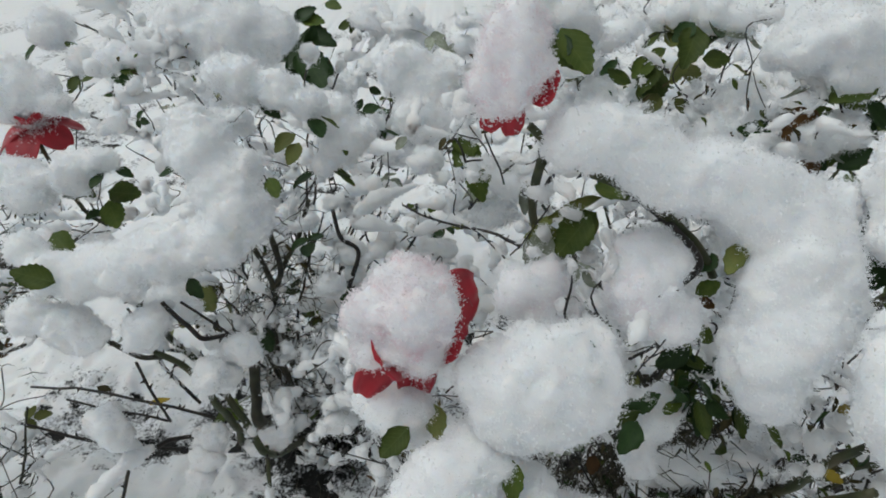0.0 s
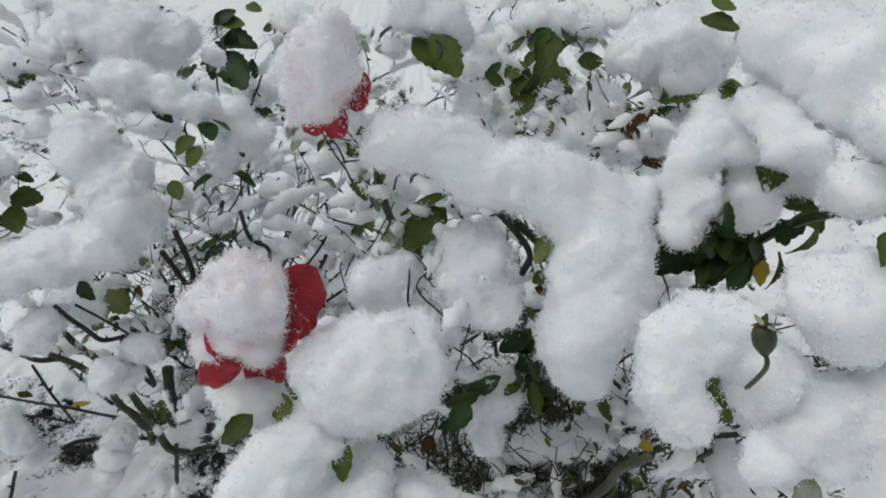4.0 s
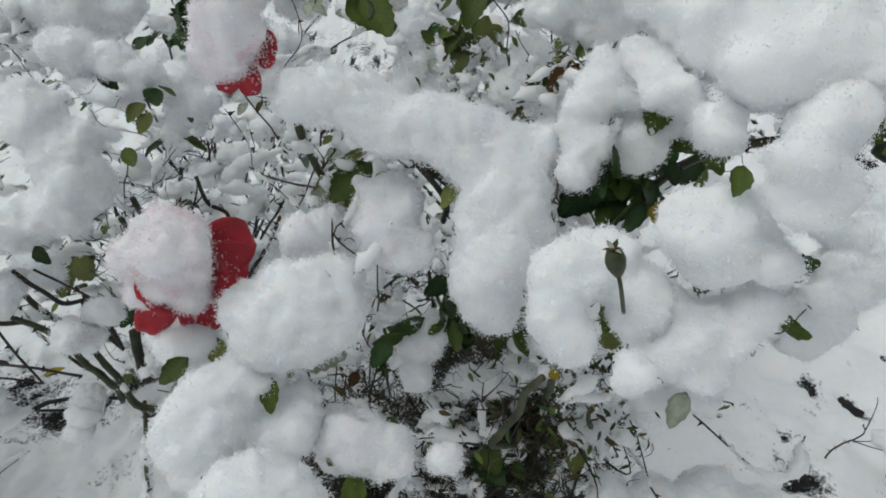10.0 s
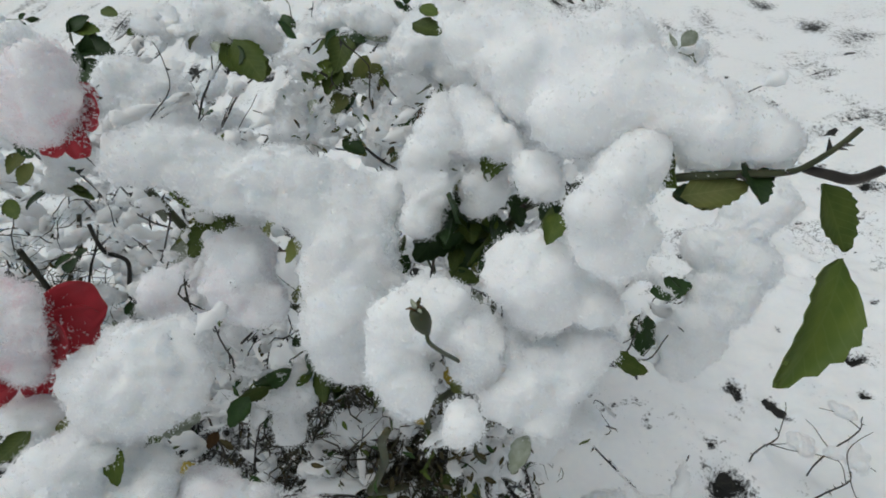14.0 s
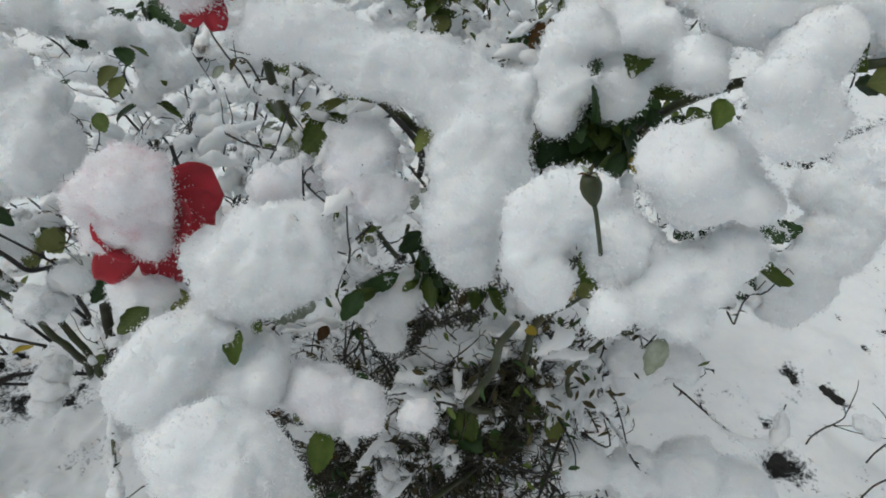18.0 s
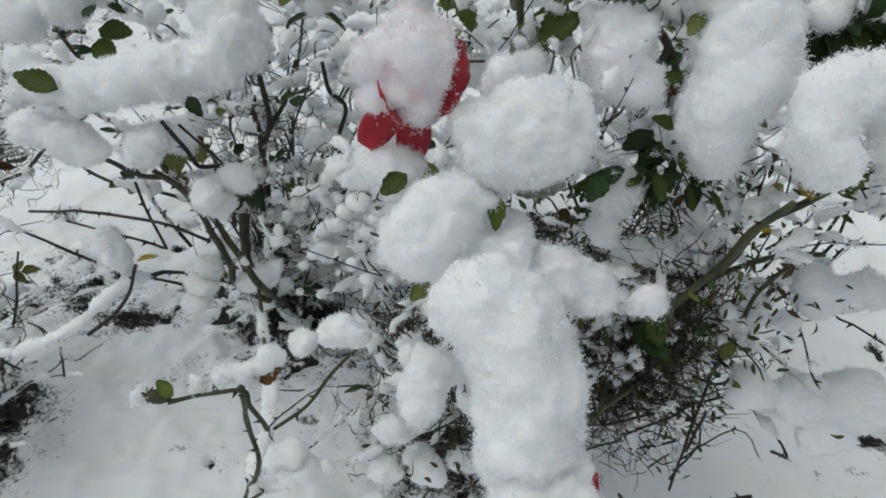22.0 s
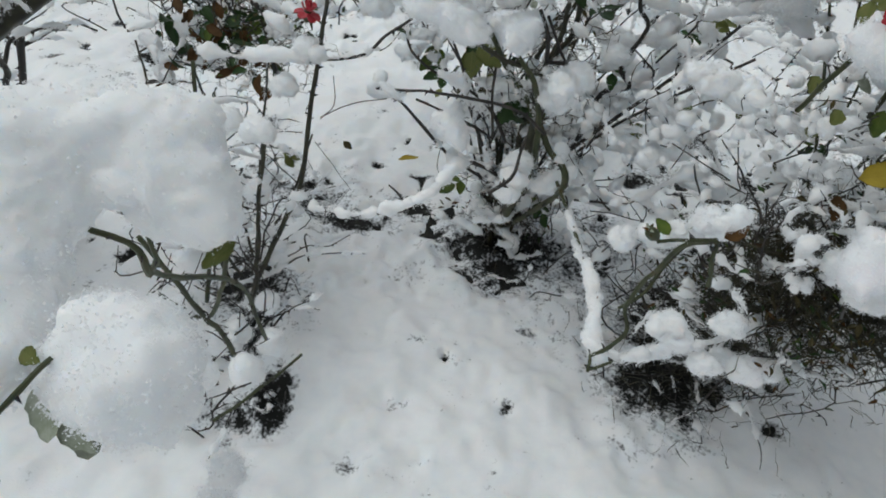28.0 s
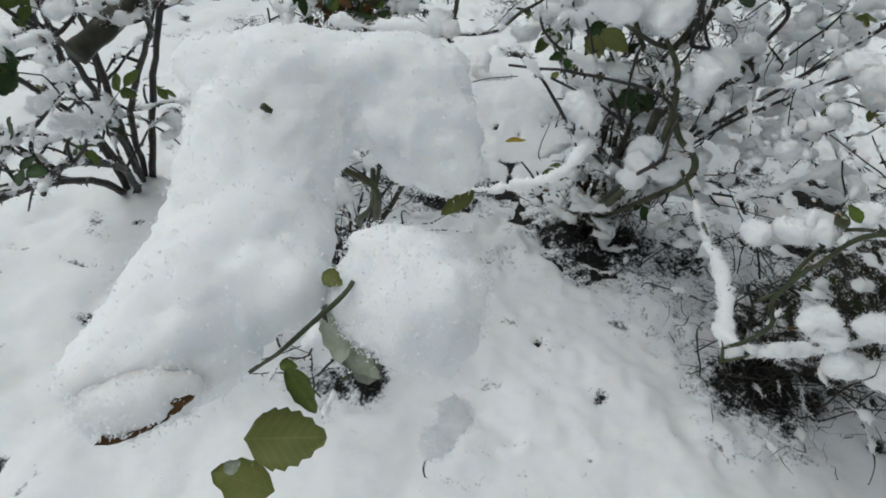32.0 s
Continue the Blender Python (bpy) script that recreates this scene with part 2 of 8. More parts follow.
def nets(F, origin, h):
    """The zero surface of a sampled field as quads."""
    cells = np.array(F.shape) - 1
    acc = np.zeros((*cells, 3))
    cnt = np.zeros(cells)
    sl = lambda o: tuple(slice(o[k], o[k] + cells[k]) for k in range(3))
    for ax in range(3):
        u, v = [k for k in range(3) if k != ax]
        for du in (0, 1):
            for dv in (0, 1):
                o = [0, 0, 0]
                o[u], o[v] = du, dv
                a = F[sl(o)]
                o2 = list(o)
                o2[ax] = 1
                b = F[sl(o2)]
                cross = (a < 0) != (b < 0)
                t = np.where(cross, a / np.where(cross, a - b, 1), 0)
                for k in range(3):
                    acc[..., k] += np.where(cross, t if k == ax else o[k], 0)
                cnt += cross
    on = cnt > 0
    idx = np.full(cells, -1)
    idx[on] = np.arange(on.sum())
    where = np.argwhere(on)
    verts = origin + h * (where + acc[on] / cnt[on][:, None])
    quads = []
    for ax in range(3):
        u, v = (ax + 1) % 3, (ax + 2) % 3
        lo = [slice(1, c) for c in cells]
        lo[ax] = slice(0, cells[ax])
        hi = list(lo)
        hi[ax] = slice(1, cells[ax] + 1)
        a, b = F[tuple(lo)] < 0, F[tuple(hi)] < 0
        at = np.argwhere(a != b)
        at += [0 if k == ax else 1 for k in range(3)]
        inside = a[a != b]
        eu, ev = np.eye(3, dtype=int)[u], np.eye(3, dtype=int)[v]
        pick = lambda q: idx[q[:, 0], q[:, 1], q[:, 2]]
        q = np.stack([pick(at - eu - ev), pick(at - ev), pick(at), pick(at - eu)], 1)
        q[~inside] = q[~inside][:, ::-1]
        quads.append(q)
    quads = np.vstack(quads)
    return verts, quads[(quads >= 0).all(1)]


def normals_of(v, f):
    n = np.zeros_like(v)
    fn = np.cross(v[f[:, 2]] - v[f[:, 0]], v[f[:, 3]] - v[f[:, 1]])
    for k in range(4):
        np.add.at(n, f[:, k], fn)
    return n / np.maximum(np.linalg.norm(n, axis=1), 1e-12)[:, None]


TURN = np.array(Euler((0.7, 0.5, 0.9)).to_matrix())


def pieces_of(n, f):
    """A label for each of n vertices, the same for all that hang together by the faces f."""
    lab = np.arange(n)
    for _ in range(60):
        low = lab[f].min(1)
        old = lab.copy()
        for k in range(4):
            np.minimum.at(lab, f[:, k], low)
        lab = lab[lab]
        lab = lab[lab]
        if (lab == old).all():
            break
    return lab


def snow_surface(lobes, h=0.0027, blend=0.0052, fluff=1.0, seed=0, lumps=1.0):
    """Snow heaped in rounded lobes (x, y, z, radius, flattening) that run into one another, with a loose, crumbly skin."""
    L = np.array([(*q, 0.85)[:5] for q in lobes], dtype=float)
    rng = np.random.default_rng(seed + 5)
    small = []
    for x, y, z, r, s in L:
        for _ in range(int(8 * lumps)):
            d = rng.normal(size=3)
            d /= np.linalg.norm(d)
            q = r * rng.uniform(0.18, 0.48)
            o = r - q * 0.72
            small.append((x + d[0] * o, y + d[1] * o, z + d[2] * o * s, q, 0.95))
    if small:
        L = np.vstack([L, small])
    rad = np.stack([L[:, 3], L[:, 3], L[:, 3] * L[:, 4]], 1)
    lo = (L[:, :3] - rad).min(0) - 3 * h - 5 * blend
    hi = (L[:, :3] + rad).max(0) + 3 * h + 5 * blend
    n = np.ceil((hi - lo) / h).astype(int) + 1
    ax = [lo[k] + h * np.arange(n[k]) for k in range(3)]
    total = np.zeros(n)
    for c, r in zip(L[:, :3], rad):
        s = []
        for k in range(3):
            m = r[k] + 5 * blend
            a, b = np.searchsorted(ax[k], c[k] - m), np.searchsorted(ax[k], c[k] + m)
            s.append(slice(a, b))
        g = [((ax[k][s[k]] - c[k]) / r[k]) ** 2 for k in range(3)]
        q = np.sqrt(g[0][:, None, None] + g[1][None, :, None] + g[2][None, None, :])
        total[tuple(s)] += np.exp(-(q - 1) * r.min() / blend)
    F = -blend * np.log(np.maximum(total, 1e-9)) + (0.62 * blend + min(0.0024, 0.12 * L[:, 3].max()) if blend > 0.0025 else -0.0006)
    v, f = nets(F, lo, h)
    nrm = normals_of(v, f)
    w = v @ TURN
    d = 0.0048 * vnoise(w, 0.024, seed) + 0.0030 * vnoise(w[:, [1, 2, 0]], 0.0125, seed + 1) + 0.0026 * vnoise(w, 0.0066, seed + 2)
    d = d + 0.0022 * np.maximum(vnoise(w, 0.0036, seed + 3), -0.1)
    v = v + nrm * (d * fluff)[:, None]
    return v, f, nrm


def crystals(v, nrm, amount, seed, size=1.0):
    """Flakes caught on one another in short feathery chains that stand out of a snow surface: corners and triangles."""
    rng = np.random.default_rng(seed + 11)
    k = int(len(v) * 1.0 * amount)
    at = rng.integers(0, len(v), k)
    p = v[at] + rng.normal(size=(k, 3)) * 0.0012
    heap = np.clip(0.75 + 0.8 * vnoise(p, 0.0095, seed + 4) + 0.7 * vnoise(p, 0.004, seed + 6), 0.1, 1.9)[:, None]
    way = nrm[at] + rng.normal(size=(k, 3)) * 0.6
    way /= np.linalg.norm(way, axis=1)[:, None]
    step = way * heap * rng.uniform(0.0006, 0.0019, (k, 1)) * size
    c = np.concatenate([p + step * q + rng.normal(size=(k, 3)) * 0.0004 * q for q in (0.1, 0.9, 1.8, 2.7)])
    s = np.concatenate([rng.uniform(0.0005, 0.00105, (k, 1)) * q for q in (1.15, 1.0, 0.85, 0.65)]) * size
    n = len(c)
    a = rng.normal(size=(n, 3))
    a /= np.linalg.norm(a, axis=1)[:, None]
    b = np.cross(a, rng.normal(size=(n, 3)))
    b /= np.linalg.norm(b, axis=1)[:, None]
    pts = np.stack([c + a * s * 1.3, c - a * s * 0.6 + b * s * 0.8, c - a * s * 0.6 - b * s * 0.8], 1)
    return pts.reshape(-1, 3), np.arange(3 * n).reshape(-1, 3)


def flake_mesh(v, nrm, amount, seed, size=1.0, mat=None):
    cv, ct = crystals(v, nrm, amount, seed, size)
    return mesh_of("loose_snow", cv, ct, PINKCRYSTAL if mat is PINK else CRYSTAL, False)


def snow_mesh(name, lobes, mat=None, **k):
    v, f, nrm = snow_surface(lobes, **k)
    return mesh_of(name, v, f, mat or SNOW), v, nrm


snow_count = [0]


def snow_clump(label, lobes, group="", mat=None, flakes=1.0, kind="", **k):
    """A heap of snow with its loose skin; lobes that don't touch become heaps of their own."""
    snow_count[0] += 1
    seed = snow_count[0] * 7
    far = min(q[1] for q in lobes) > 0.56
    if far:
        k = {"h": 0.0034, **k}
    v, f, nrm = snow_surface(lobes, seed=seed, **k)
    lab = pieces_of(len(v), f)
    names, count = np.unique(lab, return_counts=True)
    whole = [None] if kind else [q for q, c in zip(names, count) if c > max(60, 0.05 * len(v))]
    for q in whole:
        if q is None:
            pv, pf, pn = v, f, nrm
        else:
            on = lab == q
            idx = np.cumsum(on) - 1
            pv, pf, pn = v[on], idx[f[on[f[:, 0]]]], nrm[on]
        ob = new("snow_clump", mesh_of("snow_clump", pv, pf, mat or SNOW))
        if flakes > 0:
            c = new("loose_snow", flake_mesh(pv, pn, flakes * (0.85 if far else 1.0), seed, 1.5 if far else 1.0, mat))
            c.parent = ob
            tagged(c, "loose fluffy snow crystals", kind="stuff")
        tagged(ob, label, "snow", group, kind)
    return ob


def spline(points, per=8):
    P = [np.array(p, dtype=float) for p in points]
    if len(P) < 3:
        return np.array([P[0] + (P[-1] - P[0]) * t for t in np.linspace(0, 1, per + 1)])
    P = [2 * P[0] - P[1]] + P + [2 * P[-1] - P[-2]]
    out = []
    for i in range(1, len(P) - 2):
        for t in np.linspace(0, 1, per, endpoint=False):
            a, b, c, d = P[i - 1:i + 3]
            out.append(0.5 * (2 * b + (c - a) * t + (2 * a - 5 * b + 4 * c - d) * t * t + (3 * b - a - 3 * c + d) * t ** 3))
    return np.array(out + [P[-2]])


def tube(path, radii, sides=7):
    """Vertices and quads of a round stem along path."""
    path = np.asarray(path)
    T = np.gradient(path, axis=0)
    T /= np.linalg.norm(T, axis=1)[:, None] + 1e-12
    ref = np.array([0.3, 0.2, 1.0]) if abs(T[0][2]) < 0.8 else np.array([1.0, 0.2, 0.1])
    verts = []
    ang = np.linspace(0, 2 * np.pi, sides, endpoint=False)
    u = np.cross(T[0], ref)
    for p, t, r in zip(path, T, radii):
        u = u - t * (u @ t)
        u /= np.linalg.norm(u) + 1e-12
        w = np.cross(t, u)
        verts.append(p + r * (np.cos(ang)[:, None] * u + np.sin(ang)[:, None] * w))
    n = len(path)
    faces = []
    for i in range(n - 1):
        for j in range(sides):
            k = (j + 1) % sides
            faces.append((i * sides + j, i * sides + k, (i + 1) * sides + k, (i + 1) * sides + j))
    V = np.vstack(verts)
    faces.append(tuple(range(sides))[::-1])
    faces.append(tuple((n - 1) * sides + j for j in range(sides)))
    return V, faces


def part(name, verts, faces, mat, parent, label="", smooth=True):
    ob = new(name, mesh_of(name, verts, faces, mat, smooth))
    ob.parent = parent
    if label:
        tagged(ob, label)
    return ob


def cane(bush, points, r0=0.004, r1=0.002, mat=None, thorns=45, seed=1, wobble=0.002, name="cane"):
    """One thorny stem of a bush; thorns: how many to the metre."""
    rng = np.random.default_rng(seed)
    path = spline(points, 8 if r0 > 0.0024 else 4)
    path = path + wobble * np.stack([vnoise(path, 0.03, seed + k) for k in range(3)], 1)
    n = len(path)
    rad = np.linspace(r0, r1, n) * (1 + 0.14 * vnoise(path, 0.012, seed + 5))
    v, f = tube(path, rad, 7 if r0 > 0.0024 else 4)
    c = part(name, v, f, mat or CANE, bush)
    step = np.linalg.norm(np.diff(path, axis=0), axis=1)
    length = step.sum()
    k = int(length * thorns)
    if k:
        tv, tf = [], []
        along = np.concatenate([[0], np.cumsum(step)])
        for s in rng.uniform(0.01, max(0.02, length - 0.005), k):
            i = min(n - 2, np.searchsorted(along, s) - 1)
            t = path[i + 1] - path[i]
            t /= np.linalg.norm(t) + 1e-12
            o = np.cross(t, rng.normal(size=3)); o /= np.linalg.norm(o) + 1e-12
            w = np.cross(t, o)
            a = path[i] + t * rng.uniform(0, step[i])
            r = rad[i]
            size = rng.uniform(0.0035, 0.0075)
            b = len(tv)
            tv += [a + o * r * 0.7 + t * size * 0.45, a + o * r * 0.7 - t * size * 0.4, a + o * r * 0.6 + w * r * 0.5, a + o * r * 0.6 - w * r * 0.5,
                   a + o * (r + size * 0.6) - t * size * 0.1, a + o * (r + size) - t * size * 0.4]
            tf += [(b, b + 2, b + 4), (b + 2, b + 1, b + 4), (b + 1, b + 3, b + 4), (b + 3, b, b + 4), (b + 2, b + 1, b + 5), (b + 1, b + 3, b + 5), (b + 4, b + 2, b + 5), (b + 3, b + 4, b + 5)]
        tagged(part("thorn_row", np.array(tv), tf, WOOD, c, smooth=False), kind="stuff")
    return path


def leaf_mesh(mat, seed, m=15):
    """A toothed leaflet one unit long along y, folded at the midrib."""
    rng = np.random.default_rng(seed)
    ys = np.linspace(0, 1, m)
    half = 0.31 * np.sin(np.pi * ys ** 0.82) ** 0.8 + 0.003
    fold, curl = rng.uniform(0.12, 0.4), rng.uniform(-0.25, 0.35)
    rows, verts, faces = [], [], []
    for i, (y, w) in enumerate(zip(ys, half)):
        tooth = 1.0 + (0.07 if i % 2 else -0.05)
        row = []
        for s in (-1, -0.55, 0, 0.55, 1):
            x = s * w * (tooth if abs(s) == 1 else 1)
            z = abs(x) * fold - curl * (y - 0.3) ** 2 + 0.035 * math.sin(7 * y + 3 * s + seed) * abs(s)
            row.append(len(verts))
            verts.append((x, y + (0.035 if i % 2 else 0.0) * (abs(s) == 1), z))
        rows.append(row)
    for a, b in zip(rows, rows[1:]):
        for k in range(4):
            faces.append((a[k], a[k + 1], b[k + 1], b[k]))
    n = len(verts)
    V = np.array(verts)
    low = V - [0, 0, 0.012]
    edge = [r[0] for r in rows] + [r[4] for r in rows[::-1]]
    faces2 = [tuple(n + q for q in f[::-1]) for f in faces]
    rim = [(edge[i], edge[(i + 1) % len(edge)], n + edge[(i + 1) % len(edge)], n + edge[i]) for i in range(len(edge))]
    return mesh_of("leaf", np.vstack([V, low]), faces + faces2 + [r[::-1] for r in rim], mat)


leaf_cache = {}


def leaf(bush, base, along, face, size, mat, seed=0, name="leaf", width=1.0):
    """A leaflet from its foot, pointing along, its upper side towards face."""
    key = (mat.name, seed % 5, size > 0.033)
    if key not in leaf_cache:
        leaf_cache[key] = leaf_mesh(mat, seed % 5 + 1, 15 if size > 0.033 else 9)
    ob = new(name, leaf_cache[key])
    y = Vector(along).normalized()
    z = Vector(face)
    x = y.cross(z).normalized()
    z = x.cross(y)
    m = Matrix((x, y, z)).transposed().to_4x4()
    ob.parent = bush
    ob.matrix_basis = Matrix.Translation(Vector(base)) @ m @ Matrix.Diagonal((size * width, size, size, 1))
    return ob


def sprig(bush, base, along, face, size, mat, n=5, seed=0):
    """A compound leaf: leaflets in pairs on a thin stalk, and one at its end."""
    rng = random.Random(seed)
    a, z = Vector(along).normalized(), Vector(face).normalized()
    side = a.cross(z).normalized()
    b = Vector(base)
    length = size * (0.6 + 0.5 * (n // 2))
    path = [b + a * length * t - z * 0.12 * length * t * t for t in (0, 0.35, 0.7, 1)]
    v, f = tube(spline([tuple(p) for p in path], 4), np.linspace(0.0011, 0.0007, 13), 5)
    part("leaf_stalk", v, f, mat, bush)
    leaf(bush, path[3], a * 0.9 - z * 0.2, z, size, mat, seed)
    for k in range(n // 2):
        p = path[2 - k] if n > 3 else path[2]
        for s in (-1, 1):
            d = a * 0.55 + side * s * (0.8 + rng.uniform(-0.15, 0.2)) - z * rng.uniform(0, 0.4)
            leaf(bush, p, d, z + side * s * rng.uniform(-0.2, 0.3), size * rng.uniform(0.75, 0.95), mat, seed + k + s + 2)


def petal_mesh(seed, cup, size, wide):
    rng = np.random.default_rng(seed)
    V, F = [], []
    m, k = 13, 13
    for i in range(m):
        y = i / (m - 1)
        w = wide * (0.25 + 0.75 * math.sin(min(1.0, y * 1.15) * math.pi * 0.62)) * math.sqrt(max(0.02, 1 - max(0, y - 0.72) ** 2 * 9))
        for j in range(k):
            s = 2 * j / (k - 1) - 1
            x = s * w
            bend = cup * y * y
            z = 0.30 * x * x + bend + 0.03 * math.sin(5 * s + seed) * y + 0.02 * math.sin(9 * y + seed)
            V.append((x * size, (y - 0.25 * bend) * size, z * size))
    for i in range(m - 1):
        for j in range(k - 1):
            a = i * k + j
            F.append((a, a + 1, a + k + 1, a + k))
    n = len(V)
    V = np.array(V)
    edge = list(range(k)) + [i * k + k - 1 for i in range(1, m)] + list(range(n - 2, n - k - 1, -1)) + [i * k for i in range(m - 2, 0, -1)]
    F = F + [tuple(n + q for q in f[::-1]) for f in F] + [(edge[(i + 1) % len(edge)], edge[i], n + edge[i], n + edge[(i + 1) % len(edge)]) for i in range(len(edge))]
    return mesh_of("petal", np.vstack([V, V - [0, 0, 0.0009]]), F, PETAL)


def rose(bush, at, axis, size, seed=0, label="", droop=0.25, count=16, tips=()):
    """An open flower: petals in rings round the axis, green sepals and the swollen calyx under them."""
    q = Vector(axis).to_track_quat("Z", "Y").to_matrix().to_4x4()
    head = new("rose", None)
    head.parent = bush
    head.matrix_basis = Matrix.Translation(Vector(at)) @ q
    tagged(head, label or "open red rose flower half buried in snow")
    rng = random.Random(seed)
    back = head.matrix_basis.inverted()
    for i, tip in enumerate(tips):
        d = back @ Vector(tip)
        ob = new("petal", petal_mesh(seed * 31 + 20 + i, -droop, math.hypot(d.x, d.y), 0.42 if i < 2 else 0.26))
        ob.parent = head
        ob.matrix_basis = pose(0, 0, 0.002 * i, 0, 0, math.degrees(math.atan2(-d.x, d.y))) @ pose(0, 0.002, 0, 3)
    for i in range(6 if tips else 0, count):
        ring = 0 if i < 6 else 1 if i < 11 else 2
        cup = (-droop, 0.35, 1.0)[ring] + rng.uniform(-0.1, 0.1)
        s = size * (1.0, 0.85, 0.6)[ring] * rng.uniform(0.92, 1.08)
        ob = new("petal", petal_mesh(seed * 31 + i, cup, s, (0.52, 0.45, 0.4)[ring]))
        ob.parent = head
        ang = (i * 60 if ring == 0 else i * 137.5) + rng.uniform(-14, 14)
        ob.matrix_basis = pose(0, 0, 0.004 * ring, 0, 0, ang) @ pose(0, 0.004, 0, (2, 30, 60)[ring])
    v, f = tube([(0, 0, -0.016), (0, 0, -0.012), (0, 0, -0.006), (0, 0, 0), (0, 0, 0.004)], [0.003, 0.006, 0.007, 0.006, 0.004], 10)
    part("calyx", v, f, CANE, head)
    for i in range(5):
        ob = leaf(head, (0, 0, -0.002), (math.cos(i * 1.257), math.sin(i * 1.257), -0.5), (0, 0, 1), 0.03, CANE, i, "sepal", 0.28)
    return head


def dusted(head, reach, seed):
    """Grains of snow clinging to the petals of a flower, thickest near its middle."""
    rng = np.random.default_rng(seed)
    P, N = [], []
    for ob in head.children:
        if not ob.name.startswith("petal"):
            continue
        m = head.matrix_basis @ ob.matrix_basis
        for q in ob.data.vertices[:169]:
            if rng.random() < 1.25 - q.co.length / reach:
                P.append(m @ q.co)
                N.append(m.to_3x3() @ Vector((0, 0, 1)))
    P, N = np.repeat(np.array(P), 6, axis=0), np.repeat(np.array(N), 6, axis=0)
    P = P + rng.normal(size=P.shape) * 0.0026
    c = new("loose_snow", flake_mesh(P, N, 0.5, seed, 1.1))
    tagged(c, "loose snow grains dusted over red petals", "snow", kind="stuff")
    return head


def bush_thing(label, at, group="rose bushes"):
    ob = new("rose_bush", None)
    ob.location = (0, 0, 0)
    return tagged(ob, label, "bush", group)


def twig_snow(label, paths, r=0.007, seed=0, cover=0.75):
    """Uneven ridges of snow lying on the upper side of twigs."""
    VV, FF = [], []
    rng = np.random.default_rng(seed)
    off = 0
    for path in paths:
        path = np.asarray(path)
        step = np.linalg.norm(np.diff(path, axis=0), axis=1).sum()
        m = max(4, int(step / 0.004))
        t = np.linspace(0, len(path) - 1, m)
        P = np.stack([np.interp(t, np.arange(len(path)), path[:, k]) for k in range(3)], 1)
        T = np.gradient(P, axis=0)
        level = 1 - np.abs(T[:, 2]) / (np.linalg.norm(T, axis=1) + 1e-9)
        n1 = vnoise(P, 0.03, seed) + (cover - 0.5) * 2 - 1.1 * (1 - level) ** 1.5
        keep = n1 > 0
        i = 0
        while i < m:
            if not keep[i]:
                i += 1
                continue
            j = i
            while j + 1 < m and keep[j + 1]:
                j += 1
            if j - i >= 3:
                seg = P[i:j + 1]
                amp = np.clip(n1[i:j + 1] * 1.6, 0.25, 1.2) * r * (1 + 0.55 * vnoise(seg, 0.012, seed + 2))
                taper = np.minimum(1, np.minimum(np.arange(len(seg)) + 0.35, len(seg) - np.arange(len(seg)) - 0.65) / 2.5)
                rad = amp * taper
                seg = seg + np.stack([0 * rad, 0 * rad, rad * 0.55], 1)
                v, f = tube(seg, rad, 8)
                v = v + 0.0026 * np.stack([vnoise(v, 0.007, seed + k) for k in range(3)], 1) + 0.0013 * np.stack([vnoise(v, 0.003, seed + 5 + k) for k in range(3)], 1)
                VV.append(v)
                FF += [tuple(q + off for q in g) for g in f]
                off += len(v)
            i = j + 1
    if not VV:
        return None
    me = mesh_of("twig_snow", np.vstack(VV), FF, SNOW)
    nrm = np.zeros(len(me.vertices) * 3)
    me.vertex_normals.foreach_get("vector", nrm)
    ob = new("twig_snow", me)
    c = new("loose_snow", flake_mesh(np.vstack(VV), nrm.reshape(-1, 3), 0.6, seed, 1.4))
    c.parent = ob
    tagged(c, kind="stuff")
    return tagged(ob, label, "snow", kind="stuff")


tuft_cache = []
tuft_count = [0]


def tufts():
    if not tuft_cache:
        for s in range(7):
            rng = np.random.default_rng(500 + s)
            lobes = [(0, 0, 0, 0.011, 0.8)]
            for _ in range(6 + s % 4):
                a = rng.uniform(0, 6.28)
                d = rng.uniform(0.008, 0.026)
                lobes.append((d * math.cos(a), d * math.sin(a) * 0.75, rng.uniform(-0.008, 0.008), rng.uniform(0.004, 0.0105), 0.85))
            me, v, nrm = snow_mesh("snow_tuft", lobes, seed=40 + s, h=0.0040, fluff=0.75, blend=0.0025, lumps=0.6)
            tuft_cache.append((me, flake_mesh(v, nrm, 1.5, s, 1.4)))
    return tuft_cache


def tuft(at, size, rng, label="small tuft of snow caught on a twig"):
    """A small tuft of snow on a twig or leaf; size 1 is about five centimetres."""
    if tuft_count[0] >= 296:
        return None
    me = tufts()[int(rng.integers(0, 7))]
    ob = new("snow_tuft", me[0])
    c = new("loose_snow", me[1])
    c.parent = ob
    tagged(c, kind="stuff")
    ob.matrix_basis = pose(*at, rng.uniform(-20, 20), rng.uniform(-20, 20), rng.uniform(0, 360)) @ Matrix.Diagonal((size * rng.uniform(0.8, 1.3), size * rng.uniform(0.8, 1.2), size * rng.uniform(0.7, 1.1), 1))
    tuft_count[0] += 1
    return tagged(ob, label, "snow", "snow tufts")


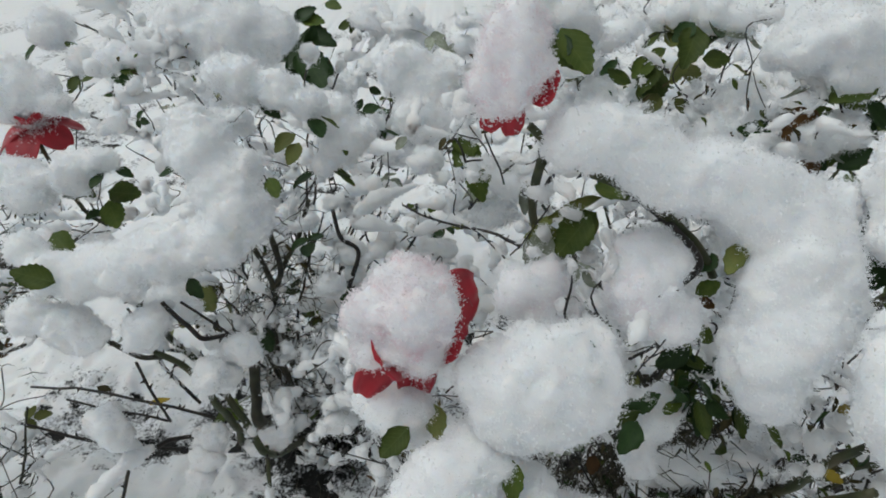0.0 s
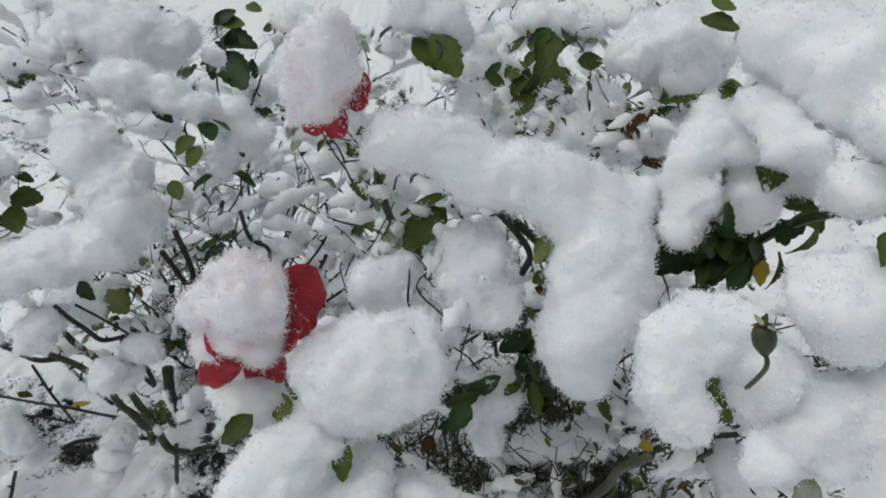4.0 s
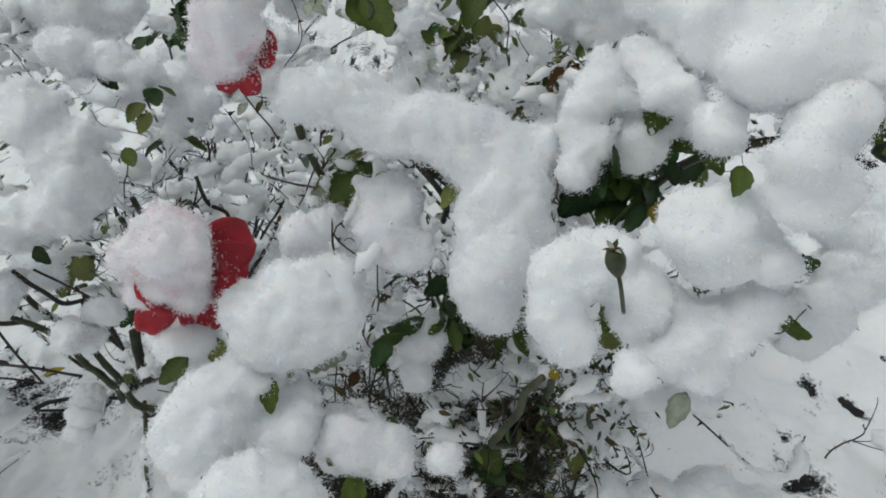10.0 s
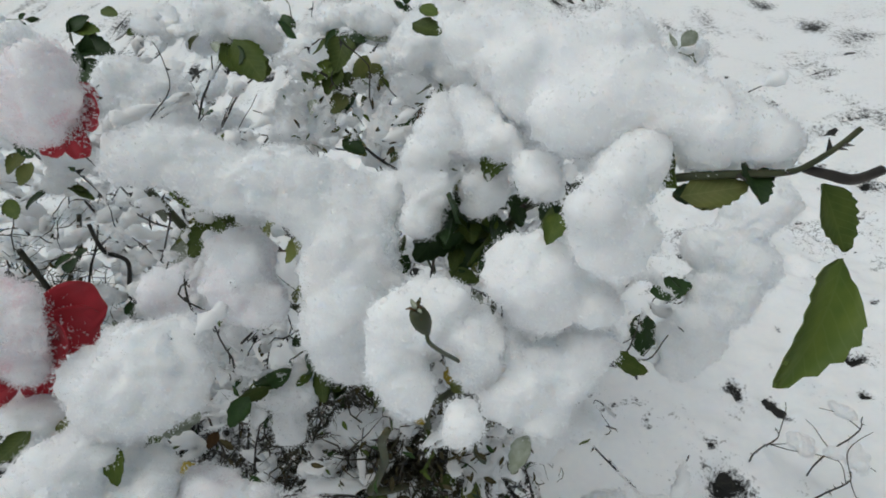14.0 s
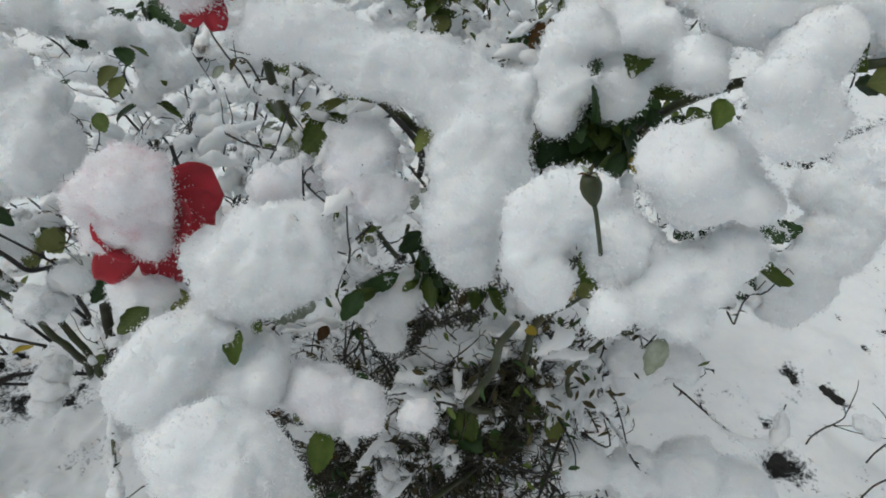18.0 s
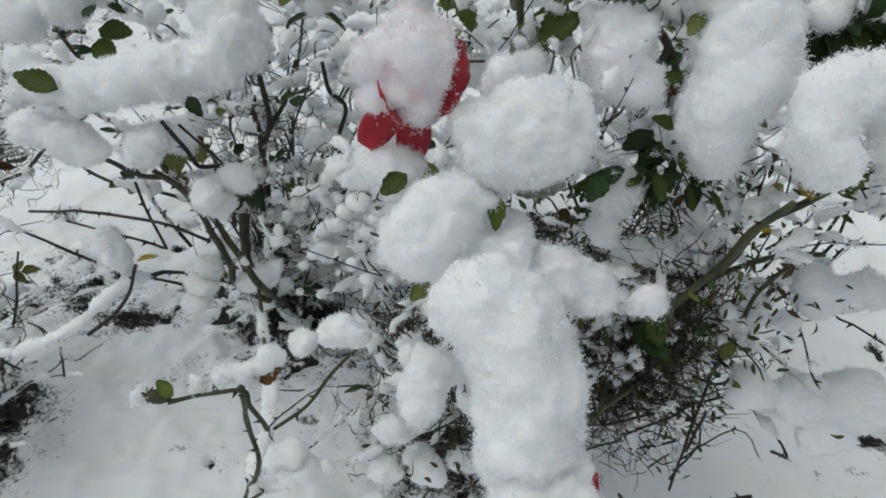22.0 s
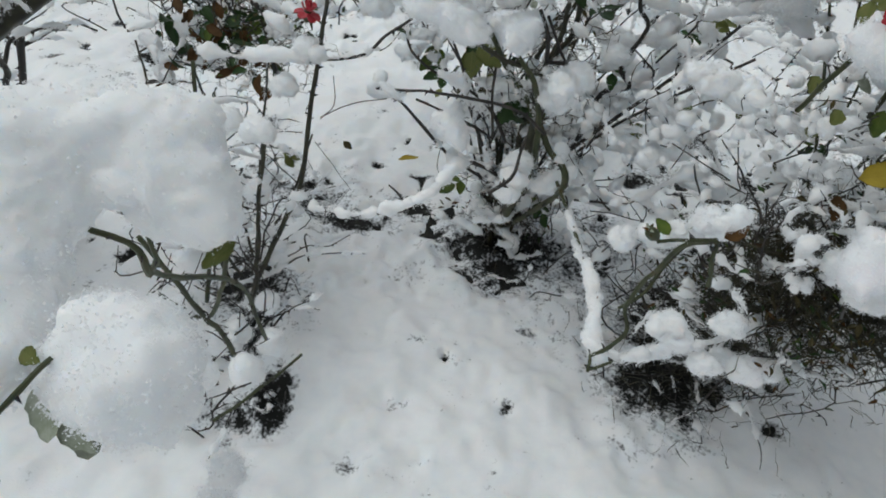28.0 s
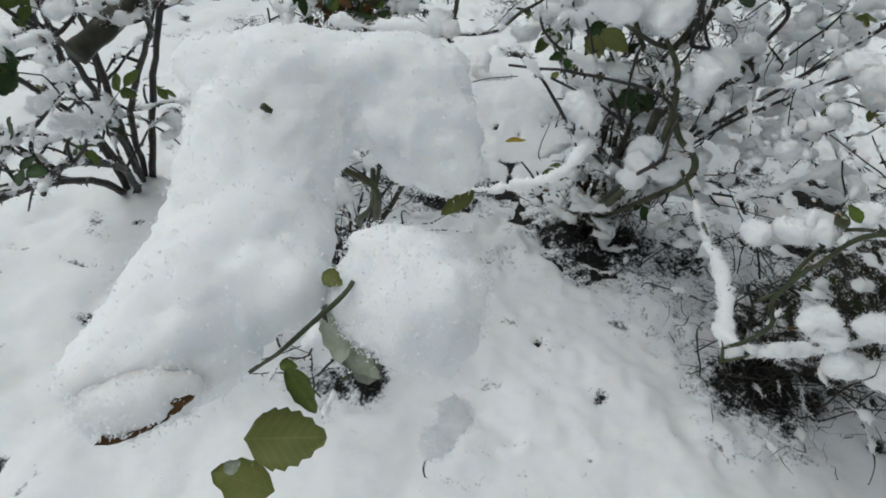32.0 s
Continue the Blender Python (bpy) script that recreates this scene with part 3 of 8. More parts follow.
def ramify(bush, path, rng, n, length, r, mat, leaves, tuft_rate, leaf_mats, ridges, depth=1, rise=0.5, tuft_size=(0.5, 1.1), start=0.25):
    """Side twigs along a cane, with leaves and snow tufts on some of them."""
    m = len(path)
    for k in range(n):
        i = int(rng.uniform(start, 0.98) * (m - 1))
        a = path[i]
        t = path[min(m - 1, i + 1)] - path[max(0, i - 1)]
        t = t / (np.linalg.norm(t) + 1e-9)
        d = rng.normal(size=3)
        d[2] = abs(d[2]) * rise + 0.15
        d = d - t * (d @ t) * 0.5
        d = d / np.linalg.norm(d)
        L = length * rng.uniform(0.45, 1.2)
        bend = rng.normal(size=3) * 0.22
        pts = [a, a + d * L * 0.35 + t * L * 0.1, a + d * L * 0.7 + bend * L * 0.5 + t * L * 0.15, a + d * L + bend * L + t * L * 0.2 - np.array([0, 0, 0.12 * L])]
        p = cane(bush, [tuple(q) for q in pts], r, r * 0.5, mat, 60 if r > 0.0012 else 0, int(rng.integers(1, 9999)), 0.0025, name="twig")
        ridges.append(p)
        if depth > 0 and rng.random() < 0.6:
            ramify(bush, p, rng, 1 + int(rng.random() * 2), length * 0.5, r * 0.7, mat, leaves, tuft_rate, leaf_mats, ridges, depth - 1, rise, tuft_size)
        tip = p[-1]
        if rng.random() < leaves:
            lm = leaf_mats[int(rng.integers(0, len(leaf_mats)))]
            al = (p[-1] - p[-3]) + rng.normal(size=3) * 0.004
            fc = np.array([0, -0.35, 0.9]) + rng.normal(size=3) * 0.4
            if rng.random() < 0.5:
                sprig(bush, tuple(tip), tuple(al), tuple(fc), rng.uniform(0.026, 0.042), lm, 3, int(rng.integers(0, 99)))
            else:
                leaf(bush, tuple(tip), tuple(al), tuple(fc), rng.uniform(0.028, 0.048), lm, int(rng.integers(0, 99)))
        if rng.random() < tuft_rate:
            q = p[int(rng.uniform(0.4, 1) * (len(p) - 1))]
            tuft((q[0], q[1], q[2] + 0.008), rng.uniform(*tuft_size), rng)


def grow(bush, base, tips, rng, r=0.004, side=5, length=0.13, leaves=0.35, tuft_rate=0.5, leaf_mats=None, mat=None, arch=0.3, depth=1, tuft_size=(0.5, 1.1), start=0.3):
    """Canes arching from the base to each tip, with their side twigs, leaves and snow."""
    ridges = []
    b = np.array(base, dtype=float)
    for tip in tips:
        t = np.array(tip, dtype=float)
        foot = b + np.array([rng.normal() * 0.02, rng.normal() * 0.02, -0.01])
        up = np.array([0, 0, np.linalg.norm(t - b) * arch])
        pts = [foot, foot + (t - b) * 0.3 + up * 0.6 + rng.normal(size=3) * 0.012, foot + (t - b) * 0.68 + up * 0.7 + rng.normal(size=3) * 0.02, t]
        p = cane(bush, [tuple(q) for q in pts], r * rng.uniform(0.8, 1.2), r * 0.45, mat or CANE, 40, int(rng.integers(1, 9999)), 0.004)
        ridges.append(p)
        ramify(bush, p, rng, side, length, r * 0.42, mat or CANE, leaves, tuft_rate, leaf_mats or [LEAF, DARKLEAF, PALELEAF], ridges, depth, 0.5, tuft_size, start)
    return ridges


def rose_hip(bush, at, foot, root):
    """A withered flower head: green swollen hip on a stalk, with dry brown sepals at its top."""
    a, f = Vector(at), Vector(foot)
    up = (a - f).normalized()
    hip = new("rose_hip", None)
    hip.parent = bush
    tagged(hip, "withered green rose hip with dry brown sepals")
    prof = [(-0.012, 0.0014), (-0.0085, 0.0034), (-0.004, 0.0055), (0.001, 0.0061), (0.005, 0.0052), (0.0075, 0.0040)]
    v, fc = tube([tuple(a + up * d) for d, r in prof], [r for d, r in prof], 10)
    part("hip", v, fc, CANE, hip)
    v, fc = tube(spline([tuple(a - up * 0.009), foot, root], 6), np.linspace(0.0012, 0.0015, 13), 7)
    part("stalk", v, fc, CANE, hip)
    rr = random.Random(3)
    for i in range(11):
        d = Vector((rr.uniform(-1, 1), rr.uniform(-1, 1), rr.uniform(-0.3, 0.9)))
        leaf(hip, tuple(a + up * 0.007), tuple(d), tuple(up), rr.uniform(0.004, 0.008), (BROWN, WITHERED, FROSTED)[i % 3], i, "sepal", 0.6)


def leaf_cluster(bush, center, spread, n, size, mats, seed=0):
    """Many small leaves crowded together."""
    g = np.random.default_rng(seed)
    for _ in range(n):
        q = np.array(center) + g.normal(size=3) * spread
        d = g.normal(size=3) + [0, -0.3, -0.3]
        leaf(bush, tuple(q), tuple(d), tuple(np.array([0, -0.55, 0.7]) + g.normal(size=3) * 0.45), size * g.uniform(0.7, 1.25) * (0.72 if size < 0.025 else 1), mats[int(g.integers(0, len(mats)))], int(g.integers(0, 9)), width=g.uniform(0.35, 0.7) if size < 0.025 else g.uniform(0.7, 1.05))


def thicket(bush, center, spread, n, mat, seed=0, snow=0.006, cover=0.62, r=0.0016, reach=1.0):
    """A tangle of thin twigs with snow on them."""
    g = np.random.default_rng(seed)
    paths = []
    for _ in range(n):
        q = np.array(center) + g.normal(size=3) * spread
        q[2] = max(q[2], 0.01)
        d = g.normal(size=(3, 3)) * [0.045, 0.04, 0.045] * reach
        d[:, 2] = np.abs(d[:, 2])
        paths.append(cane(bush, [tuple(q), tuple(q + d[0]), tuple(q + d[0] + d[1]), tuple(q + d.sum(0))], r * g.uniform(0.7, 1.6), r * 0.5, mat, 25, int(g.integers(1, 9999)), 0.004, name="twig"))
    twig_snow("thin broken snow ridges on tangled twigs", paths, snow, seed, cover)


def dry_tangle(bush, center, spread, n, seed, mat, label, length=0.05, r=0.0007):
    """Very many fine dry stalks and leaf shreds matted together."""
    g = np.random.default_rng(seed)
    k = 5
    c = np.array(center) + g.normal(size=(n, 3)) * spread
    d = g.normal(size=(n, 3)) * [1, 1, 0.8]
    d /= np.linalg.norm(d, axis=1)[:, None]
    bend = g.normal(size=(n, 3)) * 0.6
    t = np.linspace(-0.5, 0.5, k)[None, :, None]
    L = (length * g.uniform(0.4, 1.3, n))[:, None, None]
    mid = c[:, None] + L * (d[:, None] * t + bend[:, None] * t * t)
    mid = mid + 0.0025 * g.normal(size=mid.shape)
    u = np.cross(d, g.normal(size=(n, 3)))
    u /= np.linalg.norm(u, axis=1)[:, None]
    w = np.cross(d, u)
    rad = r * g.uniform(0.6, 2.0, (n, 1, 1)) * (1.15 - np.abs(t) * 1.6)
    ring = np.stack([mid + rad * (math.cos(a) * u[:, None] + math.sin(a) * w[:, None] * 0.6) for a in (0, 2.09, 4.19)], 2)
    base = (np.arange(n)[:, None, None] * k + np.arange(k - 1)[None, :, None]) * 3 + np.arange(3)[None, None, :]
    nxt = base - np.arange(3) + (np.arange(3) + 1) % 3
    f = np.stack([base, nxt, nxt + 3, base + 3], -1).reshape(-1, 4)
    ob = part("dry_tangle", ring.reshape(-1, 3), f, mat, bush, label)
    tagged(ob, kind="stuff")


def under_leaves(bush, lobes, n, seed, mats=None):
    """Leaves that carry a heap of snow, their tips looking out from under it."""
    rng = np.random.default_rng(seed)
    mats = mats or [LEAF, DARKLEAF, LEAF, PALELEAF, DARKLEAF, FROSTED]
    for _ in range(n):
        x, y, z, r = lobes[int(rng.integers(0, len(lobes)))][:4]
        a = -math.pi / 2 + rng.uniform(-2.1, 2.1)
        c, s = math.cos(a), math.sin(a)
        k = rng.uniform(0.55, 0.85)
        leaf(bush, (x + k * r * c, y + k * r * s, z - 0.5 * r), (c, s, rng.uniform(-0.8, -0.1)), tuple(np.array([0.4 * c, 0.4 * s - 0.2, 0.8]) + rng.normal(size=3) * 0.3), rng.uniform(0.024, 0.038), mats[int(rng.integers(0, len(mats)))], int(rng.integers(0, 9)), width=rng.uniform(0.75, 1.1))


# ---------------- ground ----------------
def ground_grid(fine, x0, x1, y0, y1, far):
    def axis(a, b):
        inner = np.arange(a, b + fine / 2, fine)
        out = [inner]
        s, d = fine, 0.0
        left, right = [], []
        while d < far:
            s = min(s * 1.03, max(0.016, fine)) if d < 1.5 else s * 1.15
            d += s
            left.append(a - d)
            right.append(b + d)
        return np.concatenate([left[::-1], inner, right])
    xs, ys = axis(x0, x1), axis(y0, y1)
    X, Y = np.meshgrid(xs, ys, indexing="ij")
    n, m = len(xs), len(ys)
    i = (np.arange(n - 1)[:, None] * m + np.arange(m - 1)[None, :]).ravel()
    return X.ravel(), Y.ravel(), np.stack([i, i + m, i + m + 1, i + 1], 1)


def fade(X, Y):
    d = np.maximum(np.maximum(np.abs(X) - 4, np.abs(Y - 1) - 4), 0)
    return 1 / (1 + d)


def bare(X, Y):
    """How far the snow thins out: under the bushes and among low plants behind them. Small entries darken dents in the
    open snow.
    """
    P = np.stack([X, Y, 0 * X], 1)
    b = 0 * X
    for x, y, rx, ry, a in BARE:
        b = np.maximum(b, a * np.exp(-(((X - x) / rx) ** 2 + ((Y - y) / ry) ** 2)))
    rough = np.clip((Y - 1.25 + 0.35 * np.clip(X, -1, 2)) / 0.6, 0, 1) * 0.5
    return np.maximum(b, rough * np.clip(0.55 + 0.9 * vnoise(P, 0.22, 91), 0, 1))


BARE = [
    (-0.27, 0.8, 0.24, 0.16, 1), (-0.28, 0.68, 0.13, 0.09, 0.85), (-0.8, 0.54, 0.12, 0.13, 1), (-0.74, 0.42, 0.05, 0.09, 0.9),
    (0.16, 0.62, 0.24, 0.2, 1), (0.08, 0.47, 0.13, 0.13, 0.95), (-0.7, 0.24, 0.08, 0.06, 0.8), (-0.85, 0.85, 0.35, 0.16, 0.75),
    (-0.05, 0.8, 0.18, 0.18, 0.75), (0, 0.3, 0.1, 0.06, 0.5), (-0.5, 0.62, 0.15, 0.1, 0.45), (-0.45, 0.2, 0.1, 0.06, 0.45),
    (-1.38, 1.497, 0.2, 0.1, 0.95),
    (-1.408, 1.312, 0.2, 0.06, 0.7),
    (0.24, 0.932, 0.12, 0.12, 0.95),
    (0.384, 1.173, 0.12, 0.1, 0.9),
    (0.215, 1.182, 0.1, 0.08, 0.7),
    (0.374, 1.383, 0.14, 0.1, 0.8),
    (0.273, 0.612, 0.12, 0.1, 0.95),
    (0.175, 0.764, 0.08, 0.08, 0.8),
    (-0.887, 1.136, 0.06, 0.03, 0.5),
    (-0.655, 0.292, 0.05, 0.05, 1.15),
    (-0.649, 0.25, 0.05, 0.05, 1.1),
    (-0.356, 0.426, 0.008, 0.008, 1.1),
    (-0.438, 0.309, 0.03, 0.02, 0.8),
    (-0.5, 0.181, 0.04, 0.03, 0.85),
    (-0.228, 0.338, 0.025, 0.02, 0.75),
    (-0.387, 0.203, 0.03, 0.02, 0.75),
    (2.608, 2.522, 0.07, 0.05, 0.9),
    (2.247, 2.265, 0.05, 0.04, 1.1),
    (2.545, 2.08, 0.08, 0.06, 0.9),
    (3.377, 3.07, 0.2, 0.12, 0.8),
    (3.204, 3.466, 0.15, 0.1, 0.75),
    (1.13, 0.739, 0.03, 0.03, 1.1),
    (1.125, 0.73, 0.02, 0.03, 1.1),
    (1.203, 0.667, 0.02, 0.05, 1.1),
    (0.975, 0.501, 0.05, 0.04, 1.1),
    (-1.136, 2.026, 0.3, 0.06, 0.7),
    (-0.27, 0.83, 0.1, 0.07, 1.5),
    (-0.26, 0.71, 0.07, 0.05, 1.2),
    (-0.62, 0.8, 0.16, 0.06, 0.9), (0.1, 0.5, 0.08, 0.06, 1.4),
    (0.511, 0.876, 0.12, 0.11, 1.3),
    (0.339, 0.716, 0.11, 0.1, 1.4),
    (0.288, 0.641, 0.1, 0.1, 1.4),
    (-0.302, 0.778, 0.06, 0.05, 1.1),
    (-0.45, 1.933, 0.12, 0.05, 0.9),
    (-0.496, 0.178, 0.02, 0.02, 0.9),
    (-0.371, 0.209, 0.025, 0.02, 0.9),
    (-0.44, 0.306, 0.02, 0.02, 0.9),
    (-0.228, 0.337, 0.02, 0.02, 0.9),
    (-0.358, 0.431, 0.006, 0.006, 1.3),
    (0.034, 0.398, 0.006, 0.006, 1.3),
    (0.285, 0.384, 0.03, 0.03, 1),
    (-1.198, 0.232, 0.02, 0.02, 0.9),
    (-0.643, 0.224, 0.04, 0.03, 0.9),
    (-1.3, 0.35, 0.05, 0.012, 1.1),
    (-0.510, 0.901, 0.09, 0.06, 0.85),
    (-0.339, 0.674, 0.05, 0.04, 1.1),
    (-0.554, 1.678, 0.08, 0.06, 1),
    (-0.967, 1.165, 0.1, 0.05, 0.8),
    (0.129, 1.155, 0.09, 0.06, 0.8),
    (0.194, 0.696, 0.06, 0.06, 1.1),
    (0.467, 1.227, 0.14, 0.07, 0.9),
    (0.530, 0.966, 0.1, 0.1, 1.2),
    (0.183, 0.464, 0.05, 0.04, 1.2),
    (-0.267, 0.706, 0.07, 0.05, 0.9),
    (-1.440, 1.452, 0.12, 0.07, 1.1),
]
X, Y, quads = ground_grid(0.03, -1.2, 1.0, 0.0, 1.4, 300)
P3 = np.stack([X, Y, 0 * X], 1)
soil_z = fade(X, Y) * (0.009 * vnoise(P3, 0.12, 61) + 0.010 * vnoise(P3, 0.05, 62)) - 0.012
tagged(new("ground", mesh_of("ground", np.stack([X, Y, soil_z], 1), quads, SOIL)), "dark wet garden soil with leaf litter", "ground", kind="structure")
X, Y, quads = ground_grid(0.0085, -1.0, 0.6, 0.12, 1.0, 300)
P3 = np.stack([X, Y, 0 * X], 1)
near = fade(X, Y)
b = bare(X, Y)
snow_z = 0.018 + near * (0.010 * vnoise(P3, 0.30, 64) + 0.010 * vnoise(P3, 0.09, 65) + 0.007 * vnoise(P3, 0.045, 66) + 0.004 * vnoise(P3, 0.022, 67)) - 0.022 * b
clods = np.clip(b * 2.2, 0.10, 1)
snow_z = snow_z + near * clods * (0.010 * vnoise(P3, 0.04, 70) + 0.008 * vnoise(P3, 0.022, 71) + 0.005 * vnoise(P3, 0.0135, 72))
pit = np.clip(vnoise(P3, 0.035, 68) - 0.62, 0, 1) * near
pit = pit * np.clip(vnoise(P3, 0.3, 69) + 0.35, 0, 1)
snow_z = snow_z - 0.08 * pit
cover = mesh_of("snow_cover", np.stack([X, Y, snow_z], 1), quads, COVER)
# 6 * pit darkens the pits in the colour, besides lowering them.
thin = np.clip(np.where(b < 1, b ** 1.4, b) + 6 * pit + near * (0.26 * vnoise(P3, 0.11, 73) + 0.16 * vnoise(P3, 0.035, 74) + 0.22), 0, 1.2)
cover.attributes.new("thin", "FLOAT", "POINT").data.foreach_set("value", thin.astype(np.float32))
tagged(new("snow_cover", cover), "thin fresh snow cover with darkened pits", "snow", kind="structure")

# ---------------- bushes, flowers and the snow on them ----------------
main_bush = bush_thing('thorny rose bush with green canes bent under heavy snow', (0.232, 0.533, 0.0))
mid_bush = bush_thing('leafless dark rose bush with thin twigs and snow tufts', (-0.28, 0.84, 0.0))
side_bush = bush_thing('bare thorny rose bush wrapped in thin dry tendrils', (-0.784, 0.52, 0.0))
near_bush = bush_thing('rose bush branch carrying a thick heap of snow', (0,0,0))
ridges = []
snow_clump('thick snow cushion bowing a thorny rose cane', [
    (0.115, 0.36, 0.958, 0.0176), (0.127, 0.364, 0.956, 0.0208), (0.139, 0.369, 0.954, 0.024),
    (0.153, 0.364, 0.949, 0.0244), (0.168, 0.36, 0.944, 0.0248), (0.182, 0.359, 0.935, 0.0259),
    (0.197, 0.358, 0.926, 0.0271), (0.212, 0.359, 0.929, 0.0262), (0.227, 0.36, 0.931, 0.0254),
    (0.238, 0.357, 0.919, 0.0286), (0.249, 0.354, 0.907, 0.0319), (0.26, 0.349, 0.902, 0.0327),
    (0.271, 0.345, 0.897, 0.0336), (0.272, 0.33, 0.885, 0.034), (0.273, 0.315, 0.874, 0.0344),
    (0.268, 0.307, 0.862, 0.034), (0.262, 0.298, 0.85, 0.0336), (0.257, 0.295, 0.837, 0.0311),
    (0.252, 0.291, 0.824, 0.0285), (0.256, 0.291, 0.808, 0.0253), (0.26, 0.291, 0.79, 0.0219),
    (0.284, 0.331, 0.845, 0.023), (0.307, 0.371, 0.899, 0.0241)])
under_leaves(main_bush, [(0.115, 0.36, 0.958, 0.0176), (0.182, 0.359, 0.935, 0.0259), (0.249, 0.354, 0.907, 0.0319), (0.268, 0.307, 0.862, 0.034), (0.26, 0.291, 0.79, 0.0219)], 1, 6)
snow_clump('round snow cap on a red rose', [
    (0.0114, 0.3000, 0.8650, 0.0189), (-0.0074, 0.3050, 0.8645, 0.0164), (0.0287, 0.3060, 0.8658, 0.0155), (0.0062, 0.3160, 0.8754, 0.0151), (0.0227, 0.3220, 0.8728, 0.0118), (-0.0118, 0.3000, 0.8454, 0.0139), (0.0074, 0.2970, 0.8373, 0.0139), (0.0268, 0.3030, 0.8437, 0.0122), (0.0098, 0.3020, 0.8133, 0.0071), (-0.0211, 0.3080, 0.8525, 0.0113), (0.0173, 0.3000, 0.8245, 0.0088), (-0.0217, 0.3000, 0.8261, 0.0084)], mat=PINK, flakes=1.6)
snow_clump('snow cap on a drooping red rose', [
    (0.0705, 0.3760, 1.0083, 0.0180), (0.0700, 0.3700, 0.9954, 0.0165), (0.0797, 0.3800, 1.0164, 0.0175), (0.0593, 0.3700, 0.9837, 0.0125), (0.0791, 0.3740, 0.9970, 0.0095), (0.0702, 0.3680, 0.9800, 0.0095)], mat=PINK, flakes=1.6)
snow_clump('snow ball behind green rose leaves', [
    (0.182, 0.352, 0.868, 0.0272), (0.176, 0.336, 0.846, 0.0316), (0.192, 0.323, 0.83, 0.0219)], mat=BLUSH)
snow_clump('fluffy snow fingers over dark leaves', [
    (0.342, 0.364, 0.943, 0.0205), (0.337, 0.344, 0.915, 0.0205), (0.325, 0.33, 0.896, 0.0156),
    (0.383, 0.365, 0.946, 0.0213), (0.382, 0.344, 0.918, 0.0172), (0.377, 0.334, 0.905, 0.0107),
    (0.362, 0.374, 0.956, 0.0271), (0.415, 0.352, 0.93, 0.0213), (0.405, 0.369, 0.953, 0.0246)])
under_leaves(main_bush, [(0.342, 0.364, 0.943, 0.0205), (0.325, 0.33, 0.896, 0.0156), (0.382, 0.344, 0.918, 0.0172), (0.362, 0.374, 0.956, 0.0271), (0.405, 0.369, 0.953, 0.0246)], 3, 11)
snow_clump('snow heap on rose leaves', [
    (0.385, 0.246, 0.904, 0.0268), (0.414, 0.247, 0.907, 0.0247), (0.431, 0.229, 0.884, 0.0192),
    (0.399, 0.231, 0.884, 0.0227)])
snow_clump('hanging snow heap over rose leaves', [
    (0.377, 0.219, 0.828, 0.0305), (0.409, 0.219, 0.834, 0.029), (0.435, 0.225, 0.846, 0.0198),
    (0.394, 0.202, 0.811, 0.0214), (0.363, 0.231, 0.841, 0.0191)])
under_leaves(main_bush, [(0.377, 0.219, 0.828, 0.0305), (0.409, 0.219, 0.834, 0.029), (0.435, 0.225, 0.846, 0.0198), (0.394, 0.202, 0.811, 0.0214), (0.363, 0.231, 0.841, 0.0191)], 3, 15)
snow_clump('small round snow ball on a twig', [
    (0.332, 0.181, 0.838, 0.0113)])
snow_clump('snow cushion behind a withered rose hip', [
    (0.307, 0.245, 0.865, 0.0272), (0.295, 0.23, 0.844, 0.0254), (0.302, 0.218, 0.829, 0.0174),
    (0.327, 0.252, 0.876, 0.0217), (0.351, 0.236, 0.856, 0.0254), (0.356, 0.222, 0.838, 0.0217)])
snow_clump('large smooth snow heap on an outer cane', [
    (0.389, 0.378, 1.015, 0.0332), (0.417, 0.341, 1.005, 0.039), (0.46, 0.332, 1.017, 0.038),
    (0.436, 0.288, 0.99, 0.036), (0.48, 0.288, 0.997, 0.036), (0.504, 0.267, 0.991, 0.0267),
    (0.526, 0.254, 0.987, 0.0151), (0.539, 0.244, 0.984, 0.0084)], flakes=0.6, blend=0.008)
under_leaves(main_bush, [(0.389, 0.378, 1.015, 0.0332), (0.46, 0.332, 1.017, 0.038), (0.48, 0.288, 0.997, 0.036), (0.526, 0.254, 0.987, 0.0151)], 3, 20)
snow_clump('lower fold of the large snow heap', [
    (0.448, 0.248, 0.974, 0.0285), (0.418, 0.222, 0.969, 0.0183), (0.425, 0.213, 0.943, 0.0183),
    (0.444, 0.216, 0.95, 0.0189), (0.402, 0.288, 0.952, 0.0217), (0.387, 0.325, 0.964, 0.0221),
    (0.375, 0.349, 0.976, 0.0227)], flakes=0.8)
snow_clump('shaded drooping snow on leaf undersides', [
    (0.661, 0.375, 0.718, 0.0418), (0.693, 0.394, 0.747, 0.0408), (0.626, 0.355, 0.687, 0.0367),
    (0.605, 0.342, 0.668, 0.0255), (0.701, 0.424, 0.786, 0.0337), (0.734, 0.43, 0.8, 0.0306),
    (0.661, 0.41, 0.762, 0.0306)])
snow_clump('snow pad on a low leaf', [
    (0.456, 0.298, 0.627, 0.0216), (0.49, 0.3, 0.631, 0.0235), (0.436, 0.292, 0.618, 0.0141),
    (0.431, 0.306, 0.636, 0.0188)])
snow_clump('oblong snow pad on a dead twig', [
    (0.2460, 0.3250, 0.6533, 0.0165), (0.2696, 0.3250, 0.6557, 0.0195), (0.2971, 0.3280, 0.6540, 0.0195), (0.3182, 0.3320, 0.6608, 0.0150), (0.2370, 0.3220, 0.6440, 0.0120)])
